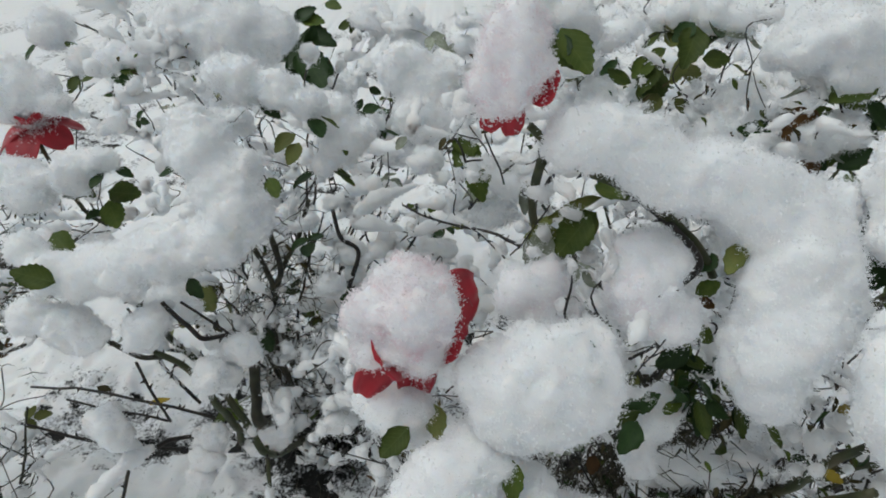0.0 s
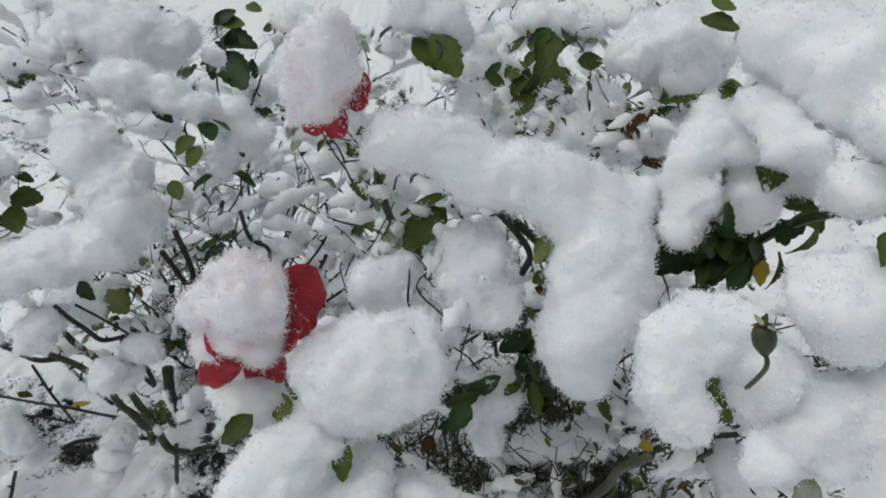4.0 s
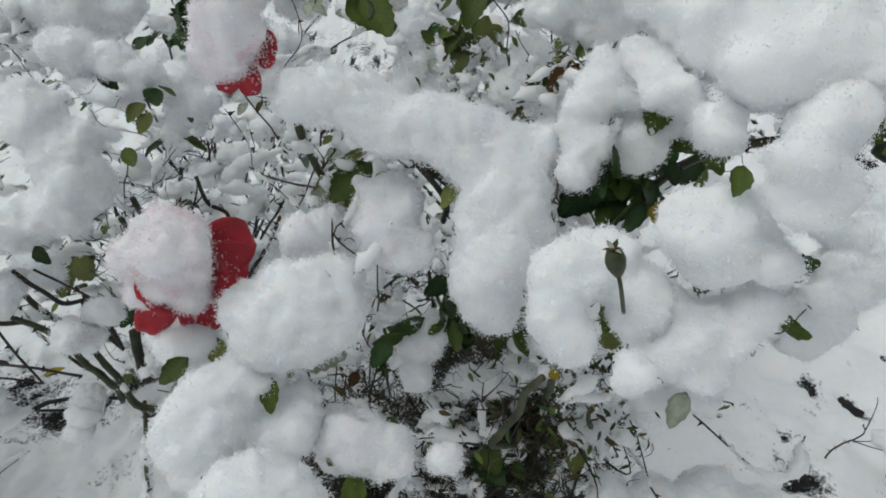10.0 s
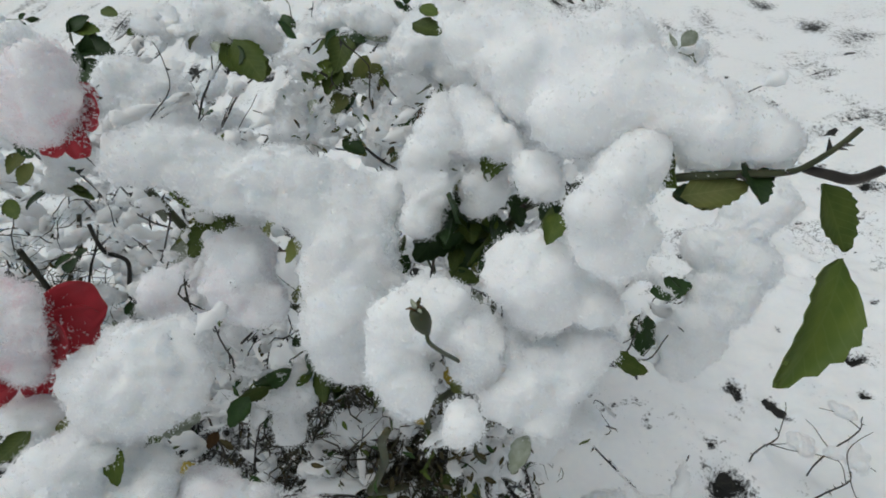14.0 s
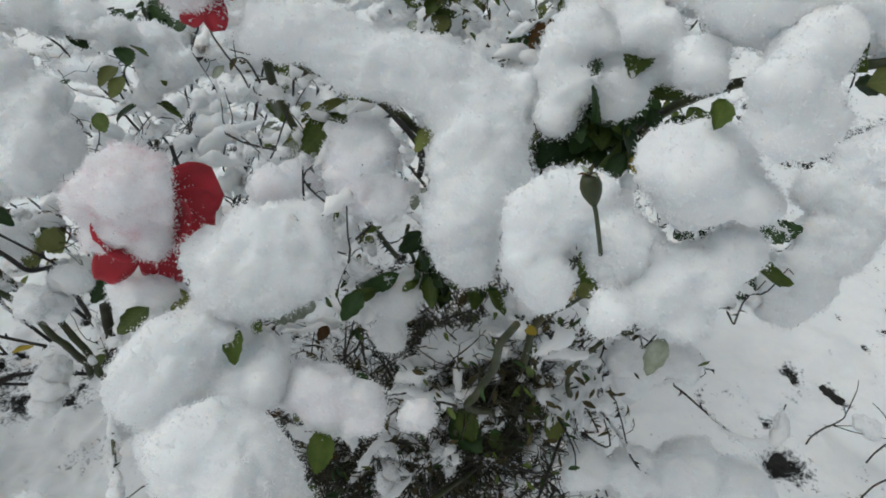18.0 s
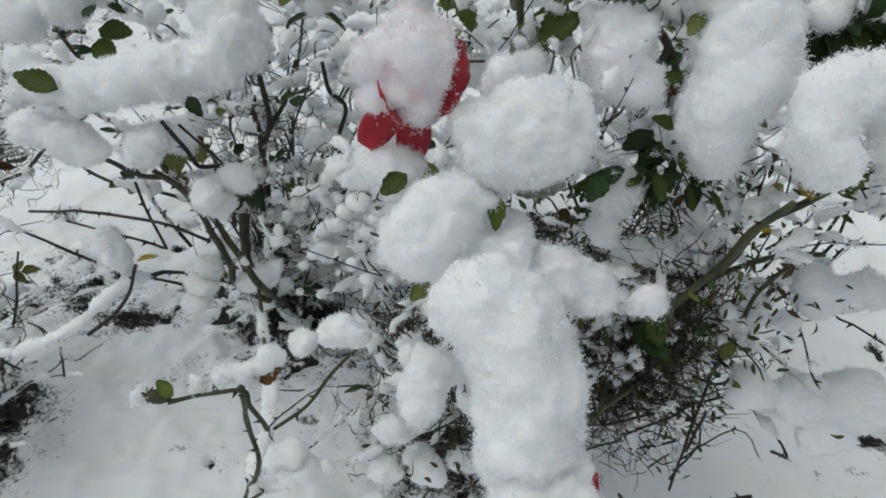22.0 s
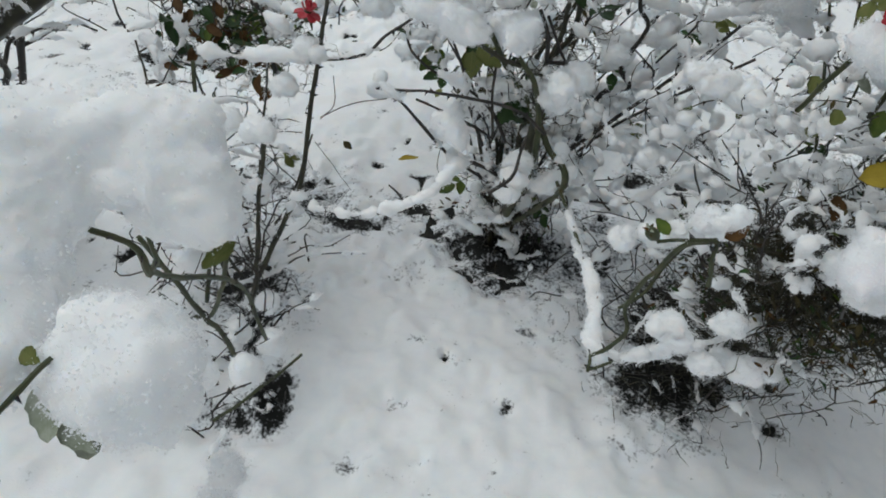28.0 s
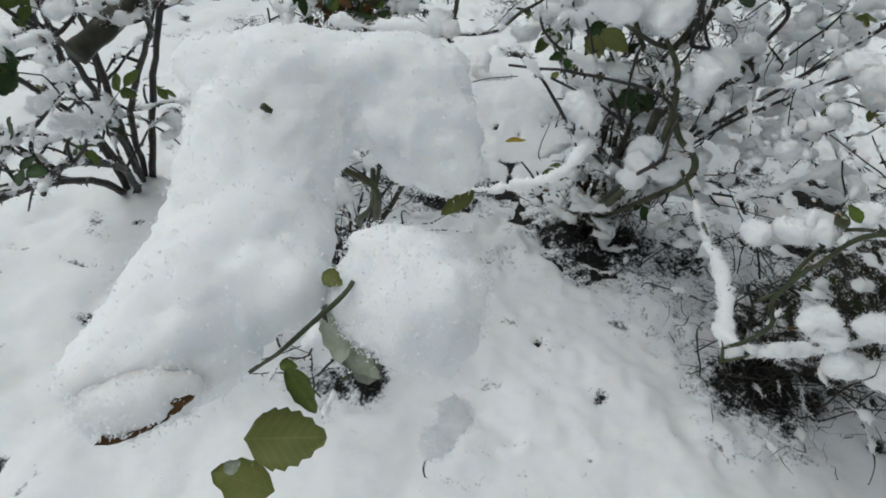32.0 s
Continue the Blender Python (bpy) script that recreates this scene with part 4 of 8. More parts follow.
snow_clump('snow fold on a hanging leaf', [
    (0.197, 0.318, 0.723, 0.0208), (0.191, 0.299, 0.698, 0.0159), (0.216, 0.325, 0.733, 0.0179)])
snow_clump('snow pad low in the bush', [
    (0.252, 0.324, 0.567, 0.0153), (0.376, 0.315, 0.562, 0.0214), (0.407, 0.324, 0.576, 0.0153),
    (0.288, 0.307, 0.547, 0.0153)])
under_leaves(main_bush, [(0.252, 0.324, 0.567, 0.0153), (0.376, 0.315, 0.562, 0.0214), (0.407, 0.324, 0.576, 0.0153), (0.288, 0.307, 0.547, 0.0153)], 3, 27)
snow_clump('large snow cushion beside the rose', [
    (0.069, 0.286, 0.807, 0.0302), (0.096, 0.292, 0.816, 0.0369), (0.127, 0.296, 0.823, 0.0302),
    (0.131, 0.279, 0.802, 0.0235), (0.104, 0.275, 0.795, 0.0302), (0.077, 0.268, 0.784, 0.0235)])
under_leaves(main_bush, [(0.069, 0.286, 0.807, 0.0302), (0.096, 0.292, 0.816, 0.0369), (0.127, 0.296, 0.823, 0.0302), (0.131, 0.279, 0.802, 0.0235), (0.104, 0.275, 0.795, 0.0302), (0.077, 0.268, 0.784, 0.0235)], 1, 29)
snow_clump('loose snow behind the cushion', [
    (0.091, 0.382, 0.803, 0.0248), (0.115, 0.389, 0.813, 0.0208), (0.132, 0.374, 0.794, 0.0198)], mat=BLUSH)
under_leaves(main_bush, [(0.091, 0.382, 0.803, 0.0248), (0.115, 0.389, 0.813, 0.0208), (0.132, 0.374, 0.794, 0.0198)], 1, 31)
snow_clump('rounded snow mound on bent leaves', [
    (0.03, 0.231, 0.753, 0.0368), (0.052, 0.253, 0.765, 0.032), (0.02, 0.221, 0.742, 0.0264),
    (0.09, 0.249, 0.732, 0.0249), (0.077, 0.227, 0.722, 0.0277), (-0.009, 0.306, 0.76, 0.026),
    (0.01, 0.299, 0.754, 0.0215)])
under_leaves(main_bush, [(0.03, 0.231, 0.753, 0.0368), (0.052, 0.253, 0.765, 0.032), (0.02, 0.221, 0.742, 0.0264), (0.09, 0.249, 0.732, 0.0249), (0.077, 0.227, 0.722, 0.0277), (-0.009, 0.306, 0.76, 0.026), (0.01, 0.299, 0.754, 0.0215)], 1, 33)
snow_clump('snow lobe over small leaves', [
    (0.142, 0.232, 0.701, 0.0246), (0.168, 0.224, 0.694, 0.0219), (0.124, 0.237, 0.706, 0.0263),
    (0.212, 0.217, 0.689, 0.0175)], mat=BLUSH)
under_leaves(main_bush, [(0.142, 0.232, 0.701, 0.0246), (0.168, 0.224, 0.694, 0.0219), (0.124, 0.237, 0.706, 0.0263), (0.212, 0.217, 0.689, 0.0175)], 1, 35)
snow_clump('long hanging pillow of snow', [
    (0.054, 0.166, 0.732, 0.0248), (0.062, 0.167, 0.733, 0.0283), (0.07, 0.168, 0.735, 0.0318),
    (0.077, 0.168, 0.736, 0.0352), (0.082, 0.16, 0.727, 0.0352), (0.088, 0.152, 0.717, 0.0352),
    (0.093, 0.143, 0.708, 0.0352), (0.096, 0.136, 0.7, 0.035), (0.098, 0.129, 0.691, 0.0347),
    (0.1, 0.121, 0.683, 0.0344), (0.1, 0.115, 0.675, 0.0342), (0.1, 0.108, 0.668, 0.0339),
    (0.099, 0.102, 0.661, 0.0336)])
snow_clump('pink tinged snow over a buried rose', [
    (0.104, 0.081, 0.637, 0.0352), (0.116, 0.067, 0.621, 0.0256), (0.127, 0.088, 0.646, 0.022),
    (0.087, 0.094, 0.65, 0.024)], PINK)
snow_clump('small snow lobe hanging at the side', [
    (0.026, 0.189, 0.603, 0.0228), (0.024, 0.177, 0.589, 0.0188), (0.035, 0.203, 0.619, 0.0179)], mat=BLUSH)
snow_clump('curved snow drift on an arching cane', [
    (-0.257, 0.626, 0.823, 0.0424), (-0.224, 0.605, 0.793, 0.0445), (-0.211, 0.582, 0.761, 0.0435),
    (-0.238, 0.562, 0.734, 0.0402), (-0.291, 0.556, 0.727, 0.0424), (-0.337, 0.548, 0.716, 0.0391),
    (-0.384, 0.54, 0.706, 0.038), (-0.427, 0.542, 0.709, 0.0315), (-0.463, 0.557, 0.73, 0.0244),
    (-0.271, 0.643, 0.848, 0.0272)])
under_leaves(mid_bush, [(-0.257, 0.626, 0.823, 0.0424), (-0.211, 0.582, 0.761, 0.0435), (-0.291, 0.556, 0.727, 0.0424), (-0.384, 0.54, 0.706, 0.038), (-0.463, 0.557, 0.73, 0.0244)], 3, 40)
snow_clump('snow ball on a twig tip', [
    (-0.254, 0.492, 0.585, 0.0261)])
snow_clump('snow on a frosted leaf', [
    (-0.33, 0.507, 0.642, 0.0276), (-0.31, 0.519, 0.658, 0.0187)])
snow_clump('snow pad on a low cane', [
    (-0.41, 0.506, 0.657, 0.0315), (-0.45, 0.511, 0.666, 0.0272), (-0.384, 0.496, 0.644, 0.0196)])
snow_clump('broad snow cushion on leaves', [
    (-0.27, 0.871, 0.89, 0.0607), (-0.34, 0.875, 0.897, 0.054), (-0.217, 0.871, 0.89, 0.0378),
    (-0.291, 0.844, 0.854, 0.0405)])
under_leaves(mid_bush, [(-0.27, 0.871, 0.89, 0.0607), (-0.34, 0.875, 0.897, 0.054), (-0.217, 0.871, 0.89, 0.0378), (-0.291, 0.844, 0.854, 0.0405)], 4, 45)
snow_clump('snow arch on a curved twig', [
    (-0.219, 0.712, 0.874, 0.0346), (-0.173, 0.706, 0.865, 0.0288), (-0.138, 0.696, 0.851, 0.0242),
    (-0.24, 0.718, 0.883, 0.0288)])
under_leaves(mid_bush, [(-0.219, 0.712, 0.874, 0.0346), (-0.173, 0.706, 0.865, 0.0288), (-0.138, 0.696, 0.851, 0.0242), (-0.24, 0.718, 0.883, 0.0288)], 3, 47)
snow_clump('snow on a leaf cluster', [
    (-0.119, 0.747, 0.819, 0.0363), (-0.107, 0.723, 0.784, 0.0325), (-0.134, 0.707, 0.763, 0.02),
    (-0.08, 0.734, 0.8, 0.025)])
under_leaves(main_bush, [(-0.119, 0.747, 0.819, 0.0363), (-0.107, 0.723, 0.784, 0.0325), (-0.134, 0.707, 0.763, 0.02), (-0.08, 0.734, 0.8, 0.025)], 4, 49)
snow_clump('snow heap on twigs', [
    (-0.003, 0.726, 0.823, 0.0378), (0.023, 0.75, 0.856, 0.0439), (-0.021, 0.763, 0.874, 0.0426),
    (0.004, 0.692, 0.774, 0.0231), (0.041, 0.729, 0.825, 0.0305)])
under_leaves(main_bush, [(-0.003, 0.726, 0.823, 0.0378), (0.023, 0.75, 0.856, 0.0439), (-0.021, 0.763, 0.874, 0.0426), (0.004, 0.692, 0.774, 0.0231), (0.041, 0.729, 0.825, 0.0305)], 4, 51)
snow_clump('small snow cushion on a leaf', [
    (-0.41, 0.853, 0.868, 0.0324), (-0.451, 0.851, 0.865, 0.027)])
under_leaves(mid_bush, [(-0.41, 0.853, 0.868, 0.0324), (-0.451, 0.851, 0.865, 0.027)], 4, 53)
snow_clump('snow lying on upper leaves', [
    (-0.563, 0.905, 0.891, 0.035), (-0.512, 0.876, 0.849, 0.028)])
under_leaves(mid_bush, [(-0.563, 0.905, 0.891, 0.035), (-0.512, 0.876, 0.849, 0.028)], 4, 55)
snow_clump('snow over a red rose', [
    (-0.56, 0.799, 0.829, 0.0408), (-0.524, 0.79, 0.816, 0.0224), (-0.588, 0.811, 0.846, 0.0395),
    (-0.588, 0.788, 0.813, 0.0263)], PINK)
snow_clump('snow under a red rose', [
    (-0.546, 0.703, 0.728, 0.0398), (-0.483, 0.714, 0.744, 0.0321), (-0.444, 0.726, 0.759, 0.0231),
    (-0.569, 0.714, 0.744, 0.0321)])
under_leaves(mid_bush, [(-0.546, 0.703, 0.728, 0.0398), (-0.483, 0.714, 0.744, 0.0321), (-0.444, 0.726, 0.759, 0.0231), (-0.569, 0.714, 0.744, 0.0321)], 3, 58)
snow_clump('snow pad resting on rose leaves', [
    (0.171, 0.68, 0.962, 0.0306), (0.134, 0.684, 0.967, 0.0306), (0.19, 0.666, 0.941, 0.0204)])
under_leaves(main_bush, [(0.171, 0.68, 0.962, 0.0306), (0.134, 0.684, 0.967, 0.0306), (0.19, 0.666, 0.941, 0.0204)], 4, 60)
snow_clump('snow pad resting on rose leaves', [
    (0.213, 0.657, 0.86, 0.0337), (0.246, 0.642, 0.839, 0.0272), (0.2, 0.642, 0.839, 0.0272)])
under_leaves(main_bush, [(0.213, 0.657, 0.86, 0.0337), (0.246, 0.642, 0.839, 0.0272), (0.2, 0.642, 0.839, 0.0272)], 4, 62)
snow_clump('snow pad resting on rose leaves', [
    (0.281, 0.656, 0.961, 0.0227), (0.263, 0.659, 0.966, 0.0198)])
under_leaves(main_bush, [(0.281, 0.656, 0.961, 0.0227), (0.263, 0.659, 0.966, 0.0198)], 4, 64)
snow_clump('snow pad resting on rose leaves', [
    (0.318, 0.611, 0.966, 0.0184), (0.299, 0.617, 0.975, 0.0184)])
under_leaves(main_bush, [(0.318, 0.611, 0.966, 0.0184), (0.299, 0.617, 0.975, 0.0184)], 4, 66)
snow_clump('snow pad resting on rose leaves', [
    (0.347, 0.604, 0.887, 0.0286), (0.317, 0.583, 0.858, 0.0247), (0.365, 0.572, 0.843, 0.0247),
    (0.335, 0.59, 0.867, 0.0247)])
under_leaves(main_bush, [(0.347, 0.604, 0.887, 0.0286), (0.317, 0.583, 0.858, 0.0247), (0.365, 0.572, 0.843, 0.0247), (0.335, 0.59, 0.867, 0.0247)], 4, 68)
snow_clump('snow heap on green leaves', [
    (0.351, 0.538, 0.967, 0.0315), (0.388, 0.542, 0.973, 0.0372), (0.413, 0.531, 0.956, 0.0334),
    (0.391, 0.522, 0.944, 0.0238)])
under_leaves(main_bush, [(0.351, 0.538, 0.967, 0.0315), (0.388, 0.542, 0.973, 0.0372), (0.413, 0.531, 0.956, 0.0334), (0.391, 0.522, 0.944, 0.0238)], 4, 70)
snow_clump('snow pad resting on rose leaves', [
    (0.374, 0.505, 0.887, 0.0198), (0.41, 0.512, 0.895, 0.0198)])
under_leaves(main_bush, [(0.374, 0.505, 0.887, 0.0198), (0.41, 0.512, 0.895, 0.0198)], 4, 72)
snow_clump('low snow cushion near the ground', [
    (0.401, 0.261, 0.507, 0.0285), (0.451, 0.252, 0.5, 0.0331), (0.513, 0.251, 0.503, 0.0404),
    (0.569, 0.237, 0.491, 0.0367), (0.483, 0.227, 0.473, 0.0276)])
snow_clump('big soft snow heap burying a near branch', [
    (-0.6500, 0.0029, 0.7444, 0.0285), (-0.6233, 0.0123, 0.7521, 0.0285), (-0.5941, 0.0261, 0.7504, 0.0292),
    (-0.5597, 0.0356, 0.7564, 0.0264), (-0.5313, 0.0433, 0.7487, 0.0196), (-0.6010, -0.0023, 0.7349, 0.0285),
    (-0.5545, 0.0149, 0.7349, 0.0264), (-0.5219, 0.0184, 0.7229, 0.0214), (-0.5141, 0.0046, 0.7083, 0.0157),
    (-0.6199, -0.0350, 0.7280, 0.0305), (-0.5348, 0.0055, 0.7117, 0.0157), (-0.6182, -0.0728, 0.7143, 0.0279),
    (-0.5932, -0.0909, 0.7048, 0.0280), (-0.6122, -0.1167, 0.6928, 0.0301), (-0.6259, -0.1416, 0.6816, 0.0306),
    (-0.6354, -0.1597, 0.6764, 0.0269), (-0.6018, -0.1313, 0.6773, 0.0247), (-0.5881, -0.0651, 0.7065, 0.0187),
    (-0.6268, -0.0453, 0.7177, 0.0257), (-0.6130, -0.0539, 0.7065, 0.0284), (-0.5950, -0.0195, 0.7186, 0.0258),
    (-0.6113, -0.0883, 0.7005, 0.0292), (-0.5709, -0.1141, 0.7031, 0.0206)], fluff=0.8, flakes=0.2, lumps=0.5, blend=0.008)
snow_clump('round snow heap on a near twig', [
    (-0.5210, -0.0866, 0.7143, 0.0208), (-0.5029, -0.0891, 0.7100, 0.0239), (-0.5158, -0.1038, 0.6962, 0.0253),
    (-0.4943, -0.1029, 0.6954, 0.0208), (-0.5339, -0.1038, 0.6979, 0.0177), (-0.5064, -0.1141, 0.6842, 0.0139)], fluff=1.0, flakes=0.8)
cane(main_bush, [(0.093, 0.399, 0.948), (0.115, 0.398, 0.929), (0.14, 0.398, 0.912), (0.185, 0.396, 0.891), (0.228, 0.395, 0.855), (0.258, 0.393, 0.817)], 0.0035, 0.004, CANE, 45, 3)
cane(main_bush, [(0.105, 0.403, 0.919), (0.107, 0.433, 0.859), (0.122, 0.446, 0.808), (0.147, 0.473, 0.742), (0.199, 0.564, 0.576)], 0.004, 0.004, CANE, 45, 4)
cane(main_bush, [(0.437, 0.26, 0.816), (0.386, 0.266, 0.803), (0.365, 0.27, 0.775), (0.341, 0.274, 0.748), (0.32, 0.276, 0.726), (0.322, 0.299, 0.653), (0.346, 0.369, 0.522), (0.435, 0.471, 0.247), (0.232, 0.533, 0.0)], 0.00252, 0.00504, CANE, 45, 5)
cane(main_bush, [(0.488, 0.382, 0.684), (0.454, 0.357, 0.606), (0.426, 0.359, 0.546), (0.464, 0.434, 0.359), (0.232, 0.533, 0.0)], 0.00216, 0.0036, CANE, 45, 6)
cane(main_bush, [(0.587, 0.233, 0.995), (0.55, 0.225, 0.979), (0.533, 0.227, 0.975), (0.506, 0.233, 0.972), (0.474, 0.257, 0.958), (0.429, 0.311, 0.921), (0.406, 0.371, 0.832), (0.413, 0.471, 0.587), (0.232, 0.533, 0.0)], 0.0022, 0.0045, CANE, 45, 7)
cane(main_bush, [(-0.52, 0.523, 0.529), (-0.422, 0.501, 0.548), (-0.32, 0.472, 0.557), (-0.263, 0.481, 0.518)], 0.0018, 0.003, WOOD, 45, 8)
rng = np.random.default_rng(7)
cane(main_bush, [(0.488, 0.375, 0.679), (0.487, 0.366, 0.638), (0.461, 0.358, 0.596), (0.434, 0.362, 0.537), (0.482, 0.429, 0.356)], 0.002016, 0.00288, WOOD, 45, 10)
cane(main_bush, [(0.506, 0.371, 0.629), (0.486, 0.365, 0.575), (0.448, 0.373, 0.52)], 0.001584, 0.00216, WOOD, 45, 11)
cane(main_bush, [(0.497, 0.475, 0.566), (0.487, 0.462, 0.504), (0.484, 0.458, 0.438)], 0.00144, 0.00216, WOOD, 45, 12)
cane(main_bush, [(0.389, 0.28, 0.695), (0.373, 0.287, 0.656), (0.373, 0.297, 0.607), (0.422, 0.347, 0.47), (0.487, 0.431, 0.266)], 0.002304, 0.0036, CANE, 45, 13)
cane(main_bush, [(0.284, 0.207, 0.802), (0.277, 0.225, 0.761), (0.278, 0.238, 0.716), (0.268, 0.251, 0.668), (0.27, 0.265, 0.624), (0.382, 0.382, 0.43), (0.476, 0.463, 0.225)], 0.003024, 0.00432, CANE, 45, 14)
cane(main_bush, [(0.327, 0.351, 0.391), (0.372, 0.348, 0.421), (0.414, 0.324, 0.427), (0.431, 0.321, 0.455)], 0.002, 0.0022, WOOD, 45, 15)
cane(main_bush, [(0.352, 0.356, 0.338), (0.392, 0.331, 0.373), (0.423, 0.314, 0.416)], 0.0022, 0.0018, WOOD, 45, 16)
cane(main_bush, [(0.354, 0.358, 0.37), (0.405, 0.296, 0.364), (0.346, 0.234, 0.35)], 0.002, 0.0016, WOOD, 45, 17)
cane(main_bush, [(0.23, 0.158, 0.468), (0.247, 0.128, 0.465), (0.265, 0.101, 0.466)], 0.002304, 0.00216, CANE, 45, 18)
cane(main_bush, [(0.299, 0.158, 0.442), (0.342, 0.159, 0.447), (0.379, 0.164, 0.455)], 0.0018, 0.0025, WOOD, 45, 19)
cane(main_bush, [(0.309, 0.188, 0.416), (0.339, 0.238, 0.446), (0.395, 0.325, 0.488)], 0.0015, 0.002, WOOD, 45, 20)
cane(main_bush, [(0.273, 0.252, 0.427), (0.338, 0.276, 0.429), (0.38, 0.299, 0.428)], 0.0016, 0.002, WOOD, 45, 21)
cane(main_bush, [(0.337, 0.226, 0.431), (0.353, 0.247, 0.442), (0.379, 0.279, 0.436)], 0.0016, 0.002, WOOD, 45, 22)
cane(main_bush, [(0.216, 0.432, 0.726), (0.214, 0.437, 0.701), (0.228, 0.472, 0.619)], 0.002, 0.0025, CANE, 45, 23)
cane(main_bush, [(0.158, 0.467, 0.886), (0.186, 0.43, 0.877), (0.209, 0.395, 0.868), (0.228, 0.367, 0.851), (0.227, 0.379, 0.819)], 0.0028, 0.003, WOOD, 45, 24)
cane(main_bush, [(-0.024, 0.657, 0.726), (0.034, 0.611, 0.729), (0.079, 0.555, 0.754), (0.117, 0.471, 0.79)], 0.0013, 0.002, WOOD, 45, 25)
cane(main_bush, [(0.118, 0.476, 0.78), (0.16, 0.506, 0.754), (0.197, 0.537, 0.727)], 0.0012, 0.0015, WOOD, 45, 26)
cane(main_bush, [(0.066, 0.707, 0.691), (0.09, 0.723, 0.714), (0.13, 0.744, 0.743)], 0.002, 0.0016, WOOD, 45, 27)
cane(main_bush, [(0.052, 0.745, 0.711), (0.07, 0.714, 0.701), (0.064, 0.706, 0.69)], 0.0012, 0.0016, WOOD, 45, 28)
cane(main_bush, [(0.555, 0.229, 0.974), (0.568, 0.223, 0.972), (0.583, 0.219, 0.969), (0.602, 0.22, 0.974)], 0.0028, 0.0035, WOOD, 20, 29)
cane(main_bush, [(0.336, 0.319, 0.627), (0.36, 0.313, 0.653), (0.4, 0.319, 0.66), (0.44, 0.319, 0.66)], 0.00324, 0.00288, CANE, 45, 30)
cane(main_bush, [(0.388, 0.326, 0.636), (0.405, 0.326, 0.671), (0.44, 0.332, 0.679)], 0.00216, 0.0018, WOOD, 45, 31)
cane(main_bush, [(0.402, 0.352, 0.638), (0.429, 0.361, 0.651), (0.462, 0.368, 0.659)], 0.00216, 0.0018, WOOD, 45, 32)
rose_hip(main_bush, (0.311, 0.194, 0.922), (0.317, 0.191, 0.902), (0.344, 0.229, 0.837))
rose_hip(main_bush, (-0.191, 0.161, 0.625), (-0.181, 0.165, 0.615), (-0.161, 0.174, 0.611))
cane(mid_bush, [(-0.184, 0.161, 0.618), (-0.159, 0.171, 0.616), (-0.127, 0.175, 0.616), (-0.122, 0.172, 0.597), (-0.114, 0.169, 0.563)], 0.0022, 0.0026, CANE, 45, 33)
cane(mid_bush, [(-0.127, 0.175, 0.616), (-0.143, 0.203, 0.573), (-0.157, 0.222, 0.466), (-0.150, 0.205, 0.430), (-0.172, 0.215, 0.368)], 0.0026, 0.003, CANE, 60, 34)
snow_clump('oblong snow cushion on a bud twig', [
    (-0.163, 0.177, 0.623, 0.0064), (-0.145, 0.181, 0.629, 0.0072), (-0.127, 0.186, 0.629, 0.0077),
    (-0.111, 0.193, 0.63, 0.0069), (-0.21, 0.168, 0.616, 0.0047), (-0.102, 0.199, 0.63, 0.0045)], blend=0.0022)
under_leaves(mid_bush, [(-0.163, 0.177, 0.623, 0.0064), (-0.145, 0.181, 0.629, 0.0072), (-0.127, 0.186, 0.629, 0.0077), (-0.111, 0.193, 0.63, 0.0069), (-0.21, 0.168, 0.616, 0.0047), (-0.102, 0.199, 0.63, 0.0045)], 1, 113)
snow_clump('snow tuft on a stump', [
    (-0.222, 0.528, 0.405, 0.0198), (-0.201, 0.541, 0.422, 0.0127), (-0.248, 0.523, 0.397, 0.0156)])
cane(mid_bush, [(-0.32, 0.503, 0.616), (-0.29, 0.508, 0.577), (-0.272, 0.511, 0.505), (-0.266, 0.528, 0.433), (-0.271, 0.561, 0.348), (-0.28, 0.84, 0.0)], 0.0035, 0.007, CANE, 45, 35)
cane(mid_bush, [(-0.303, 0.526, 0.675), (-0.286, 0.525, 0.644), (-0.277, 0.54, 0.6), (-0.249, 0.555, 0.59), (-0.258, 0.568, 0.542), (-0.267, 0.582, 0.465)], 0.0028, 0.0035, WOOD, 45, 36)
cane(mid_bush, [(-0.29, 0.541, 0.663), (-0.263, 0.551, 0.615), (-0.243, 0.553, 0.587)], 0.0022, 0.002, WOOD, 45, 37)
cane(mid_bush, [(-0.426, 0.522, 0.63), (-0.384, 0.514, 0.624), (-0.341, 0.5, 0.611), (-0.315, 0.506, 0.604)], 0.003, 0.0035, BARK, 45, 38)
cane(mid_bush, [(-0.349, 0.503, 0.598), (-0.347, 0.503, 0.552), (-0.336, 0.5, 0.488)], 0.0018, 0.0022, WOOD, 45, 39)
cane(mid_bush, [(-0.454, 0.496, 0.535), (-0.401, 0.492, 0.52), (-0.338, 0.5, 0.488)], 0.0018, 0.0024, WOOD, 45, 40)
cane(mid_bush, [(-0.299, 0.367, 0.581), (-0.305, 0.349, 0.559), (-0.313, 0.316, 0.551), (-0.335, 0.295, 0.54)], 0.0018, 0.0024, WOOD, 70, 41)
cane(mid_bush, [(-0.266, 0.624, 0.453), (-0.268, 0.609, 0.405), (-0.265, 0.6, 0.348), (-0.28, 0.84, 0.0)], 0.008, 0.011, BARK, 10, 42)
cane(mid_bush, [(-0.229, 0.713, 0.653), (-0.228, 0.722, 0.571), (-0.26, 0.755, 0.484), (-0.273, 0.746, 0.364), (-0.28, 0.84, 0.0)], 0.0045, 0.006, BARK, 30, 43)
